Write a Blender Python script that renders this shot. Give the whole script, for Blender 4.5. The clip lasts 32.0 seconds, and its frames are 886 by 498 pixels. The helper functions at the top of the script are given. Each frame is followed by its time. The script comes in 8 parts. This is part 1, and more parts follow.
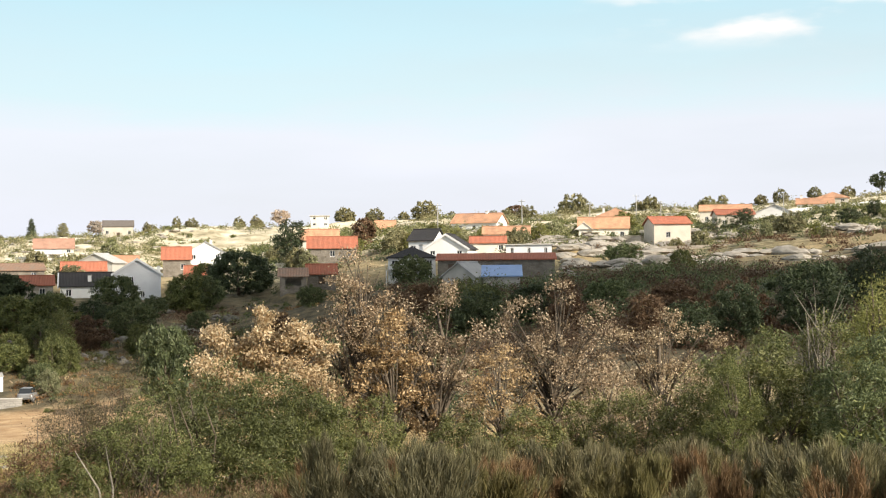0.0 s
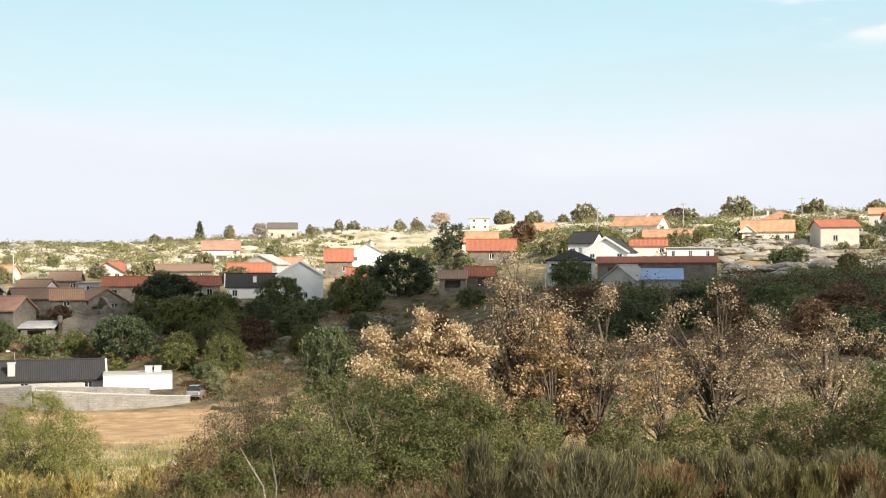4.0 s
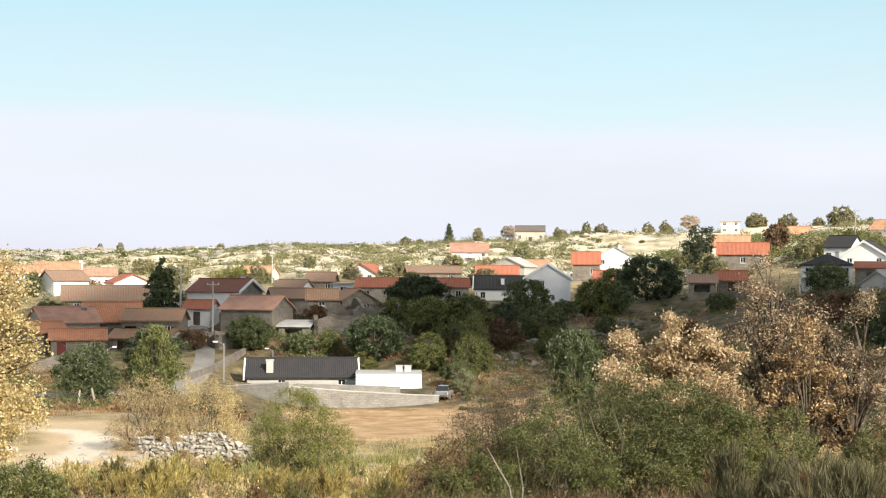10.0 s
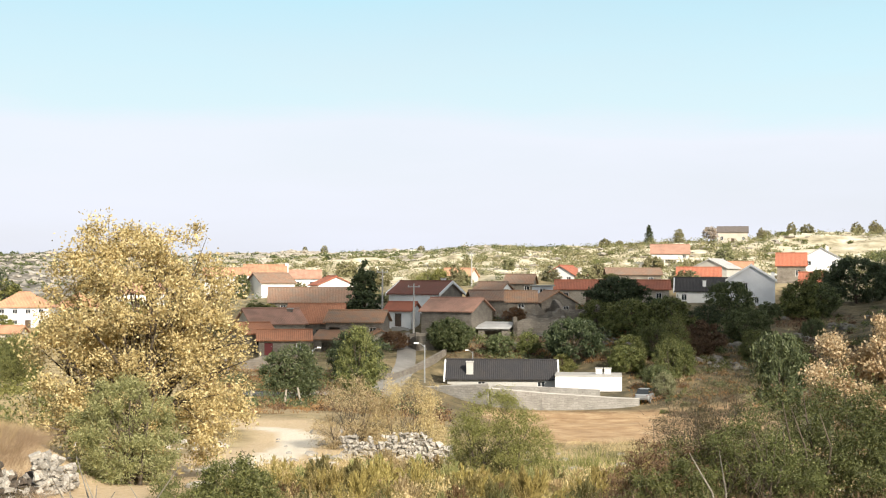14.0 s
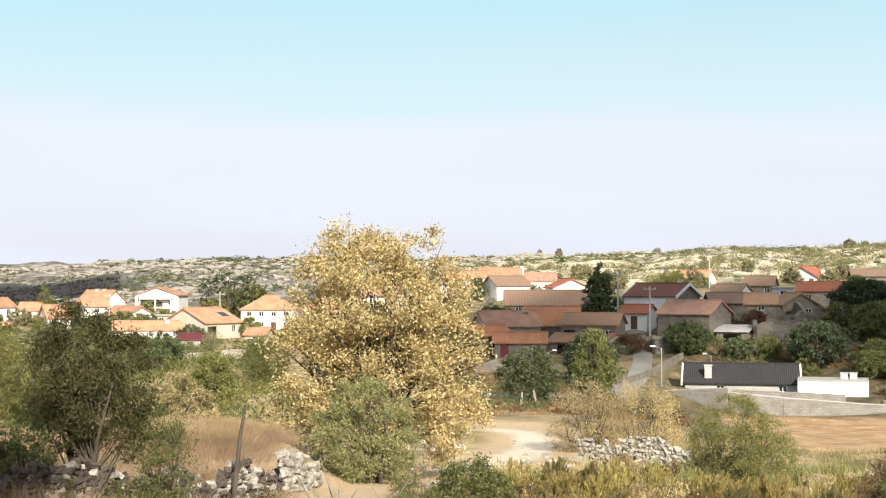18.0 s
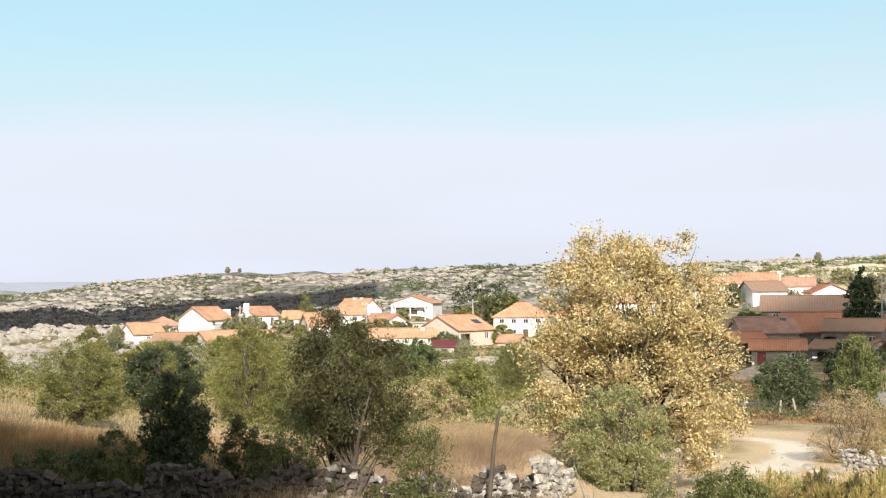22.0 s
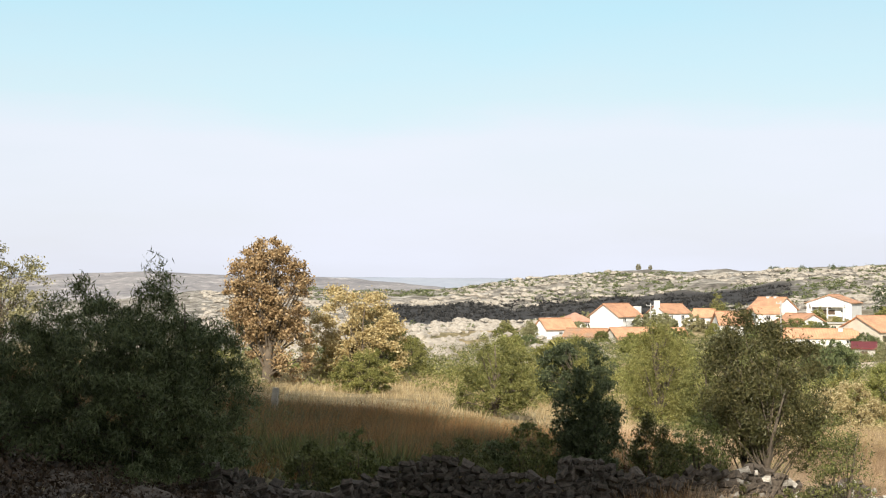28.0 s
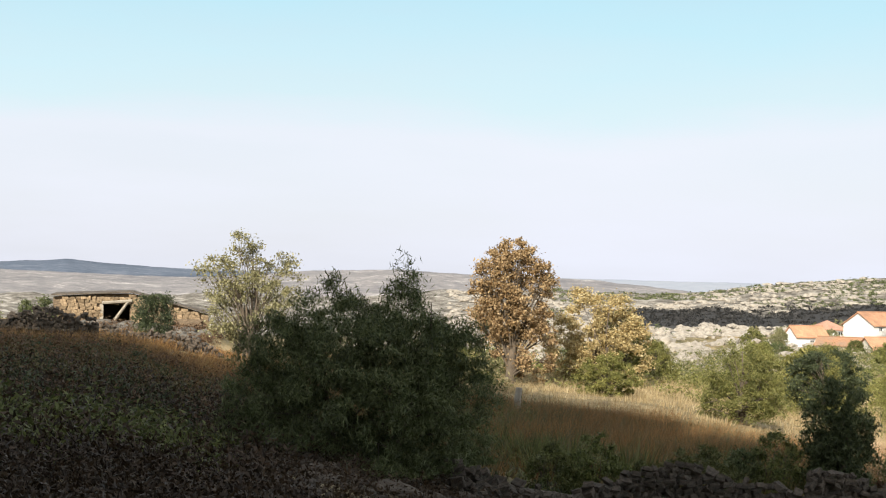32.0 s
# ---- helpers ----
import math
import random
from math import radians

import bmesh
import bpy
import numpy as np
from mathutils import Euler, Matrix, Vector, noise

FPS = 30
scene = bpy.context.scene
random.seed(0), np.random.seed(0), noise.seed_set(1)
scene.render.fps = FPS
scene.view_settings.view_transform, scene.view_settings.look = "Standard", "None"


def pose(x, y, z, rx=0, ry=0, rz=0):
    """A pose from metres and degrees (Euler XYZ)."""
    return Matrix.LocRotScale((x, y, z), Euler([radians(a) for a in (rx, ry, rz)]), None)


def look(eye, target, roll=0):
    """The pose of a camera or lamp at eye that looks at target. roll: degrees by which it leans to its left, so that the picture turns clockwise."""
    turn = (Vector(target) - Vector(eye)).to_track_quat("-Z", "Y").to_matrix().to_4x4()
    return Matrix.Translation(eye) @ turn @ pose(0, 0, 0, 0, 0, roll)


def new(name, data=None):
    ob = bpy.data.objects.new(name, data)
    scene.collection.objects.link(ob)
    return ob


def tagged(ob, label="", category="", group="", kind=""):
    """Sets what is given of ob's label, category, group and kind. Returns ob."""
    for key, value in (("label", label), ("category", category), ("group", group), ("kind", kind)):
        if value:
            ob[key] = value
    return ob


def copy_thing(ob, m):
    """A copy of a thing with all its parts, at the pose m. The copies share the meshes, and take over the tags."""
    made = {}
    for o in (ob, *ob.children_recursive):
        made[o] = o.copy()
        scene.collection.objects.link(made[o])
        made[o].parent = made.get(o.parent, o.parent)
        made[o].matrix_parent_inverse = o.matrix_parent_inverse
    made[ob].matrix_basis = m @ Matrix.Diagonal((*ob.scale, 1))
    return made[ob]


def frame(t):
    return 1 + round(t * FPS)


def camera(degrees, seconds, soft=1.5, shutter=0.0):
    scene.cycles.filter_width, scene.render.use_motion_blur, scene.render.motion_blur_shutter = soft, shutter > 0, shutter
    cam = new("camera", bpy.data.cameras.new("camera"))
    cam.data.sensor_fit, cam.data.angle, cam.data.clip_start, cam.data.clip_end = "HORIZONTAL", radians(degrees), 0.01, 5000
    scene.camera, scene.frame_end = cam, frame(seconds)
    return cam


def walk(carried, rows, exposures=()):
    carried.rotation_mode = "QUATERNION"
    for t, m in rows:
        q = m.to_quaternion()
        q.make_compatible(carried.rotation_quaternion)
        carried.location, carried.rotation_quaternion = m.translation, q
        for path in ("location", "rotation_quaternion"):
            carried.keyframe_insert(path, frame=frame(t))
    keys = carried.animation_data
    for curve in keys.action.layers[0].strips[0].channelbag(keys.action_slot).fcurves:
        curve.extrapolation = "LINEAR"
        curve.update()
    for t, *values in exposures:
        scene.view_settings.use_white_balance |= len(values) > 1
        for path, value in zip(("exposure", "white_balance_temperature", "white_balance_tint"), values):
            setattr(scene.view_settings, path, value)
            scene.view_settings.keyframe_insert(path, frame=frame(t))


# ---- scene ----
cam = camera(35.6, 32.0, soft=1.15)
EYE = 1.6


def view(yaw, pitch, roll):
    """The tripod head: it turns on one spot."""
    return pose(0, 0, EYE, 90 + pitch, -roll, -yaw)


walk(cam, [
    (0.0, view(0.00, 0.88, -0.60)),
    (0.5, view(-0.82, 0.88, -0.55)),
    (1.0, view(-1.63, 0.89, -0.48)),
    (1.5, view(-2.51, 0.91, -0.44)),
    (2.0, view(-3.35, 0.93, -0.40)),
    (2.5, view(-4.19, 0.94, -0.36)),
    (3.0, view(-5.00, 0.97, -0.31)),
    (3.5, view(-5.79, 1.00, -0.28)),
    (5.5, view(-9.13, 1.12, -0.21)),
    (6.0, view(-9.98, 1.11, -0.16)),
    (6.5, view(-10.83, 1.11, -0.05)),
    (7.0, view(-11.71, 1.14, 0.08)),
    (7.5, view(-12.69, 1.16, 0.18)),
    (8.0, view(-13.56, 1.16, 0.25)),
    (8.5, view(-14.44, 1.15, 0.27)),
    (9.0, view(-15.28, 1.16, 0.27)),
    (9.5, view(-16.07, 1.16, 0.26)),
    (10.0, view(-16.84, 1.16, 0.22)),
    (10.5, view(-17.63, 1.18, 0.18)),
    (11.0, view(-18.39, 1.18, 0.17)),
    (11.5, view(-19.32, 1.18, 0.16)),
    (12.0, view(-20.39, 1.20, 0.12)),
    (12.5, view(-21.53, 1.22, 0.07)),
    (13.0, view(-22.67, 1.22, 0.09)),
    (13.5, view(-23.88, 1.20, 0.14)),
    (14.0, view(-25.09, 1.22, 0.16)),
    (14.5, view(-26.30, 1.22, 0.14)),
    (16.5, view(-31.13, 1.27, -0.19)),
    (17.0, view(-32.33, 1.26, -0.20)),
    (17.5, view(-33.53, 1.30, -0.14)),
    (18.0, view(-34.82, 1.32, -0.05)),
    (18.5, view(-36.11, 1.34, 0.00)),
    (19.0, view(-37.33, 1.37, -0.03)),
    (19.5, view(-38.77, 1.37, -0.15)),
    (20.0, view(-40.11, 1.39, -0.33)),
    (20.5, view(-41.40, 1.47, -0.50)),
    (21.0, view(-42.71, 1.56, -0.58)),
    (21.5, view(-43.98, 1.61, -0.60)),
    (22.0, view(-45.23, 1.66, -0.52)),
    (22.5, view(-46.52, 1.72, -0.41)),
    (23.0, view(-47.78, 1.75, -0.30)),
    (23.5, view(-49.31, 1.78, -0.18)),
    (24.0, view(-50.90, 1.84, -0.01)),
    (24.5, view(-52.48, 1.86, 0.20)),
    (25.0, view(-54.06, 1.83, 0.38)),
    (25.5, view(-55.68, 1.84, 0.45)),
    (27.5, view(-61.00, 1.69, 0.21)),
    (28.0, view(-62.15, 1.61, 0.09)),
    (28.5, view(-63.65, 1.63, 0.00)),
    (29.0, view(-64.96, 1.62, 0.01)),
    (29.5, view(-66.23, 1.62, 0.13)),
    (30.0, view(-67.52, 1.60, 0.35)),
    (30.5, view(-68.82, 1.54, 0.65)),
    (31.0, view(-70.20, 1.52, 0.93)),
    (31.5, view(-71.27, 1.52, 1.14)),
    (32.0, view(-72.27, 1.55, 1.29)),
], exposures=((0.0, 0.54, 7050, 10), (12.0, 0.52, 6950, 10), (18.0, 0.50, 6920, 10), (20.5, 0.44, 6740, 10), (26.0, 0.47, 6850, 10), (32.0, 0.49, 6960, 10)))

# ---------------------------------------------------------------- sky and sun
SUN_AZ, SUN_EL = 128.0, 29.5     # degrees clockwise from +y, degrees above the horizon
world = bpy.data.worlds.new("world")
scene.world = world
world.use_nodes = True
wn, wl = world.node_tree.nodes, world.node_tree.links
wn.clear()
sky = wn.new("ShaderNodeTexSky")
sky.sky_type = "NISHITA"
sky.sun_disc = False
sky.sun_elevation = radians(SUN_EL)
sky.sun_rotation = radians(SUN_AZ)
sky.air_density, sky.dust_density, sky.ozone_density = 1.0, 1.6, 1.0
co = wn.new("ShaderNodeTexCoord")
mp = wn.new("ShaderNodeMapping")
mp.inputs["Scale"].default_value = (1.5, 1.5, 8.0)
ns = wn.new("ShaderNodeTexNoise")
ns.inputs["Scale"].default_value, ns.inputs["Detail"].default_value = 2.2, 6.0
ns.inputs["Roughness"].default_value = 0.5
ramp = wn.new("ShaderNodeValToRGB")
ramp.color_ramp.elements[0].position, ramp.color_ramp.elements[1].position = 0.36, 0.70
ramp.color_ramp.elements[0].color = (0.80, 0.80, 0.80, 1)
ramp.color_ramp.elements[1].color = (1.0, 1.0, 1.0, 1)
mix = wn.new("ShaderNodeMix")
mix.data_type = "RGBA"
veil = mix.inputs["B"]
tone = wn.new("ShaderNodeValToRGB")       # milky near the horizon, cyan higher up
tone.color_ramp.elements[0].position, tone.color_ramp.elements[1].position = 0.02, 0.21
tone.color_ramp.elements[0].color, tone.color_ramp.elements[1].color = (0.65, 0.70, 0.845, 1), (0.42, 0.68, 0.82, 1)
bank = tone.color_ramp.elements.new(0.10)
bank.color = (0.665, 0.72, 0.845, 1)
bank = tone.color_ramp.elements.new(0.128)
bank.color = (0.55, 0.72, 0.82, 1)
for q, c in ((0.30, (0.52, 0.66, 0.74, 1)), (0.45, (0.66, 0.68, 0.68, 1)), (1.0, (0.66, 0.66, 0.65, 1))):      # pale thin cloud overhead
    bank = tone.color_ramp.elements.new(q)
    bank.color = c
gain = wn.new("ShaderNodeVectorMath")
gain.operation = "SCALE"
gain.inputs["Scale"].default_value = 9.3
wl.new(tone.outputs["Color"], gain.inputs[0])
wl.new(gain.outputs[0], veil)
bg = wn.new("ShaderNodeBackground")
bg.inputs["Strength"].default_value = 0.097
out = wn.new("ShaderNodeOutputWorld")
wl.new(co.outputs["Generated"], mp.inputs["Vector"])
wl.new(mp.outputs["Vector"], ns.inputs["Vector"])
wl.new(ns.outputs["Fac"], ramp.inputs["Fac"])
sep_z = wn.new("ShaderNodeSeparateXYZ")
wl.new(co.outputs["Generated"], sep_z.inputs[0])
thin = wn.new("ShaderNodeMapRange")          # the veil of thin cloud thickens towards the horizon
thin.inputs["From Min"].default_value, thin.inputs["From Max"].default_value = 0.16, 0.50
thin.inputs["To Min"].default_value, thin.inputs["To Max"].default_value = 1.0, 0.62
wl.new(sep_z.outputs["Z"], thin.inputs["Value"])
drift = wn.new("ShaderNodeMath")             # soft, drifting edges between milky and clear sky
drift.operation = "MULTIPLY_ADD"
drift.inputs[1].default_value = 0.10
shift = wn.new("ShaderNodeMath")
shift.operation = "SUBTRACT"
shift.inputs[1].default_value = 0.055
wl.new(sep_z.outputs["Z"], shift.inputs[0])
wl.new(ns.outputs["Fac"], drift.inputs[0])
wl.new(shift.outputs[0], drift.inputs[2])
wl.new(drift.outputs[0], tone.inputs["Fac"])
veil_f = wn.new("ShaderNodeMath")
veil_f.operation = "MULTIPLY"
wl.new(ramp.outputs["Color"], veil_f.inputs[0])
wl.new(thin.outputs["Result"], veil_f.inputs[1])
wl.new(veil_f.outputs[0], mix.inputs["Factor"])
wl.new(sky.outputs["Color"], mix.inputs["A"])
puff = wn.new("ShaderNodeTexNoise")           # small fair-weather clouds over the right-hand ridge
puff.inputs["Scale"].default_value, puff.inputs["Detail"].default_value = 4.2, 5.0
mp2 = wn.new("ShaderNodeMapping")
mp2.inputs["Scale"].default_value, mp2.inputs["Location"].default_value = (2.0, 2.0, 7.0), (0.19, 0.0, 0.1)
wl.new(co.outputs["Generated"], mp2.inputs["Vector"])
wl.new(mp2.outputs["Vector"], puff.inputs["Vector"])
edge = wn.new("ShaderNodeMapRange")
edge.interpolation_type = "SMOOTHSTEP"
edge.inputs["From Min"].default_value, edge.inputs["From Max"].default_value = 0.47, 0.64
wl.new(puff.outputs["Fac"], edge.inputs["Value"])
side = wn.new("ShaderNodeVectorMath")
side.operation = "DOT_PRODUCT"
side.inputs[1].default_value = (0.29, 0.93, 0.22)
wl.new(co.outputs["Generated"], side.inputs[0])
near = wn.new("ShaderNodeMapRange")
near.interpolation_type = "SMOOTHSTEP"
near.inputs["From Min"].default_value, near.inputs["From Max"].default_value = 0.975, 0.993
wl.new(side.outputs["Value"], near.inputs["Value"])
puff_f = wn.new("ShaderNodeMath")
puff_f.operation = "MULTIPLY"
wl.new(edge.outputs["Result"], puff_f.inputs[0])
wl.new(near.outputs["Result"], puff_f.inputs[1])
high = wn.new("ShaderNodeMapRange")
high.interpolation_type = "SMOOTHSTEP"
high.inputs["From Min"].default_value, high.inputs["From Max"].default_value = 0.15, 0.172
wl.new(sep_z.outputs["Z"], high.inputs["Value"])
puff_h = wn.new("ShaderNodeMath")
puff_h.operation = "MULTIPLY"
wl.new(puff_f.outputs[0], puff_h.inputs[0])
wl.new(high.outputs["Result"], puff_h.inputs[1])
clouds = wn.new("ShaderNodeMix")
clouds.data_type = "RGBA"
clouds.inputs["B"].default_value = (8.3, 7.9, 8.1, 1)
wl.new(puff_h.outputs[0], clouds.inputs["Factor"])
wl.new(mix.outputs["Result"], clouds.inputs["A"])
wl.new(clouds.outputs["Result"], bg.inputs["Color"])
wl.new(bg.outputs["Background"], out.inputs["Surface"])

sun = new("sun", bpy.data.lights.new("sun", "SUN"))
sun.data.energy, sun.data.angle, sun.data.color = 5.0, radians(0.53), (1.0, 0.94, 0.84)
sd = Vector((math.sin(radians(SUN_AZ)) * math.cos(radians(SUN_EL)), math.cos(radians(SUN_AZ)) * math.cos(radians(SUN_EL)), math.sin(radians(SUN_EL))))
sun.matrix_world = look(sd * 60, (0, 0, 0))

# ---------------------------------------------------------------- materials
MATS = {}


def node_mat(name):
    m = bpy.data.materials.new(name)
    m.use_nodes = True
    n, l = m.node_tree.nodes, m.node_tree.links
    n.clear()
    o = n.new("ShaderNodeOutputMaterial")
    b = n.new("ShaderNodeBsdfPrincipled")
    l.new(b.outputs[0], o.inputs["Surface"])
    return m, n, l, b, o


def noise_node(n, l, vec, scale, detail=4.0, rough=0.55):
    t = n.new("ShaderNodeTexNoise")
    t.inputs["Scale"].default_value, t.inputs["Detail"].default_value, t.inputs["Roughness"].default_value = scale, detail, rough
    if vec is not None:
        l.new(vec, t.inputs["Vector"])
    return t.outputs["Fac"]


def ramp_node(n, l, fac, stops):
    r = n.new("ShaderNodeValToRGB")
    e = r.color_ramp.elements
    while len(e) < len(stops):
        e.new(0.5)
    for k, (p, c) in enumerate(stops):
        e[k].position, e[k].color = p, (*c, 1)
    l.new(fac, r.inputs["Fac"])
    return r.outputs["Color"]


def mix_node(n, l, fac, a, b, kind="MIX"):
    x = n.new("ShaderNodeMix")
    x.data_type, x.blend_type = "RGBA", kind
    for key, v in (("Factor", fac), ("A", a), ("B", b)):
        if isinstance(v, (int, float)):
            x.inputs[key].default_value = v
        elif isinstance(v, tuple):
            x.inputs[key].default_value = (*v, 1)
        else:
            l.new(v, x.inputs[key])
    return x.outputs["Result"]


def surface(name, dark, light, scale=1.5, fine=18.0, rough=0.9, bump=0.3, dist=0.02, metal=0.0, vary=0.12):
    """A rough surface with stains at a large and a small scale, and its own shade for each object."""
    if name in MATS:
        return MATS[name]
    m, n, l, b, o = node_mat(name)
    c = n.new("ShaderNodeTexCoord").outputs["Object"]
    big, small = noise_node(n, l, c, scale, 5), noise_node(n, l, c, fine, 6, 0.65)
    col = ramp_node(n, l, big, [(0.32, dark), (0.68, light)])
    col = mix_node(n, l, 0.35, col, ramp_node(n, l, small, [(0.3, dark), (0.7, light)]))
    info = n.new("ShaderNodeObjectInfo").outputs["Random"]
    col = mix_node(n, l, 1.0, col, ramp_node(n, l, info, [(0, (1 - vary,) * 3), (1, (1 + vary,) * 3)]), "MULTIPLY")
    l.new(col, b.inputs["Base Color"])
    b.inputs["Roughness"].default_value, b.inputs["Metallic"].default_value = rough, metal
    bp = n.new("ShaderNodeBump")
    bp.inputs["Strength"].default_value, bp.inputs["Distance"].default_value = bump, dist
    l.new(small, bp.inputs["Height"])
    l.new(bp.outputs["Normal"], b.inputs["Normal"])
    MATS[name] = m
    return m


def tiles(name, dark, light, moss=(0.13, 0.10, 0.07), worn=0.45):
    """Clay roof tiles: rounded courses running down the slope, some darkened by lichen."""
    if name in MATS:
        return MATS[name]
    m, n, l, b, o = node_mat(name)
    tc = n.new("ShaderNodeTexCoord")
    c = tc.outputs["UV"]
    w = n.new("ShaderNodeTexWave")
    w.wave_type, w.bands_direction = "BANDS", "X"
    w.inputs["Scale"].default_value, w.inputs["Distortion"].default_value = 1.3, 0.3
    l.new(c, w.inputs["Vector"])
    w2 = n.new("ShaderNodeTexWave")
    w2.wave_type, w2.bands_direction, w2.wave_profile = "BANDS", "Y", "SAW"
    w2.inputs["Scale"].default_value, w2.inputs["Distortion"].default_value = 0.8, 0.3
    l.new(c, w2.inputs["Vector"])
    oc = tc.outputs["Object"]
    big, small = noise_node(n, l, oc, 0.6, 5), noise_node(n, l, oc, 5.0, 5, 0.7)
    col = ramp_node(n, l, small, [(0.3, dark), (0.7, light)])
    col = mix_node(n, l, ramp_node(n, l, big, [(0.42, (0, 0, 0)), (0.7, (worn,) * 3)]), col, moss)
    col = mix_node(n, l, 0.3, col, ramp_node(n, l, w.outputs["Fac"], [(0, (0.35, 0.35, 0.35)), (0.6, (1, 1, 1))]), "MULTIPLY")
    info = n.new("ShaderNodeObjectInfo").outputs["Random"]
    col = mix_node(n, l, 1.0, col, ramp_node(n, l, info, [(0, (0.86, 0.86, 0.86)), (1, (1.1, 1.08, 1.06))]), "MULTIPLY")
    l.new(col, b.inputs["Base Color"])
    b.inputs["Roughness"].default_value = 0.85
    add = n.new("ShaderNodeMath")
    l.new(w.outputs["Fac"], add.inputs[0])
    l.new(w2.outputs["Fac"], add.inputs[1])
    bp = n.new("ShaderNodeBump")
    bp.inputs["Strength"].default_value, bp.inputs["Distance"].default_value = 0.7, 0.06
    l.new(add.outputs[0], bp.inputs["Height"])
    l.new(bp.outputs["Normal"], b.inputs["Normal"])
    MATS[name] = m
    return m


def masonry(name, dark, light, joint, size=(0.55, 0.3)):
    """Granite blocks in uneven courses with recessed joints."""
    if name in MATS:
        return MATS[name]
    m, n, l, b, o = node_mat(name)
    c = n.new("ShaderNodeTexCoord").outputs["UV"]
    warp = n.new("ShaderNodeVectorMath")
    warp.operation = "ADD"
    nz = n.new("ShaderNodeTexNoise")
    nz.inputs["Scale"].default_value = 1.3
    l.new(c, nz.inputs["Vector"])
    sc = n.new("ShaderNodeVectorMath")
    sc.operation = "SCALE"
    sc.inputs["Scale"].default_value = 0.5
    l.new(nz.outputs["Color"], sc.inputs[0])
    l.new(c, warp.inputs[0])
    l.new(sc.outputs[0], warp.inputs[1])
    br = n.new("ShaderNodeTexBrick")
    br.inputs["Scale"].default_value, br.inputs["Mortar Size"].default_value = 1.0, 0.03
    br.inputs["Brick Width"].default_value, br.inputs["Row Height"].default_value = size
    br.inputs["Color1"].default_value, br.inputs["Color2"].default_value, br.inputs["Mortar"].default_value = (*dark, 1), (*light, 1), (*joint, 1)
    l.new(warp.outputs[0], br.inputs["Vector"])
    oc = n.new("ShaderNodeTexCoord").outputs["Object"]
    st = noise_node(n, l, oc, 0.8, 5)
    col = mix_node(n, l, 0.62, br.outputs["Color"], ramp_node(n, l, st, [(0.3, dark), (0.7, light)]))
    l.new(col, b.inputs["Base Color"])
    b.inputs["Roughness"].default_value = 0.95
    bp = n.new("ShaderNodeBump")
    bp.inputs["Strength"].default_value, bp.inputs["Distance"].default_value = 0.6, 0.05
    inv = n.new("ShaderNodeMath")
    inv.operation = "SUBTRACT"
    inv.inputs[0].default_value = 1.0
    l.new(br.outputs["Fac"], inv.inputs[1])
    l.new(inv.outputs[0], bp.inputs["Height"])
    l.new(bp.outputs["Normal"], b.inputs["Normal"])
    MATS[name] = m
    return m


def foliage(name, dark, mid, light, trans=0.25, rough=0.6, own=0.16):
    """Leaves: every leaf has its own shade, and light comes through them."""
    if name in MATS:
        return MATS[name]
    m, n, l, b, o = node_mat(name)
    g = n.new("ShaderNodeNewGeometry")
    c = n.new("ShaderNodeTexCoord").outputs["Object"]
    big = noise_node(n, l, c, 0.9, 3)
    isl = g.outputs["Random Per Island"]
    add = n.new("ShaderNodeMath")
    add.operation = "MULTIPLY_ADD"
    add.inputs[1].default_value = 0.6
    l.new(isl, add.inputs[0])
    s2 = n.new("ShaderNodeMath")
    s2.operation = "MULTIPLY"
    s2.inputs[1].default_value = 0.42
    l.new(big, s2.inputs[0])
    l.new(s2.outputs[0], add.inputs[2])
    col = ramp_node(n, l, add.outputs[0], [(0.15, dark), (0.5, mid), (0.85, light)])
    info = n.new("ShaderNodeObjectInfo").outputs["Random"]
    col = mix_node(n, l, 1.0, col, ramp_node(n, l, info, [(0, (1 - own, 1 - own, 1 - own)), (0.5, (1.06, 1.0, 0.94)), (1, (1 + own, 1 + own, 1 + own * 0.7))]), "MULTIPLY")
    l.new(col, b.inputs["Base Color"])
    b.inputs["Roughness"].default_value = rough
    t = n.new("ShaderNodeBsdfTranslucent")
    l.new(col, t.inputs["Color"])
    x = n.new("ShaderNodeMixShader")
    x.inputs[0].default_value = trans
    l.new(b.outputs[0], x.inputs[1])
    l.new(t.outputs[0], x.inputs[2])
    l.new(x.outputs[0], o.inputs["Surface"])
    MATS[name] = m
    return m


WHITE = surface("white_render", (0.66, 0.66, 0.66), (0.84, 0.84, 0.83), 0.5, 9, 0.9, 0.15)
GREYW = surface("pale_grey_render", (0.60, 0.61, 0.64), (0.76, 0.77, 0.80), 0.5, 9, 0.9, 0.15)
CREAM = surface("cream_render", (0.62, 0.57, 0.49), (0.78, 0.735, 0.655), 0.5, 9, 0.9, 0.15)
BEIGE = surface("beige_render", (0.46, 0.41, 0.345), (0.61, 0.56, 0.485), 0.5, 9, 0.92, 0.2)
BLOCK = surface("bare_blockwork", (0.36, 0.34, 0.31), (0.50, 0.48, 0.45), 0.6, 7, 0.95, 0.3)
CONCRETE = surface("concrete", (0.34, 0.33, 0.31), (0.50, 0.49, 0.47), 0.5, 7, 0.9, 0.25)
STONE = masonry("granite_masonry", (0.136, 0.116, 0.096), (0.288, 0.256, 0.216), (0.11, 0.10, 0.09), (0.47, 0.27))
PALESTONE = masonry("pale_granite_masonry", (0.30, 0.26, 0.21), (0.50, 0.45, 0.38), (0.16, 0.14, 0.12))
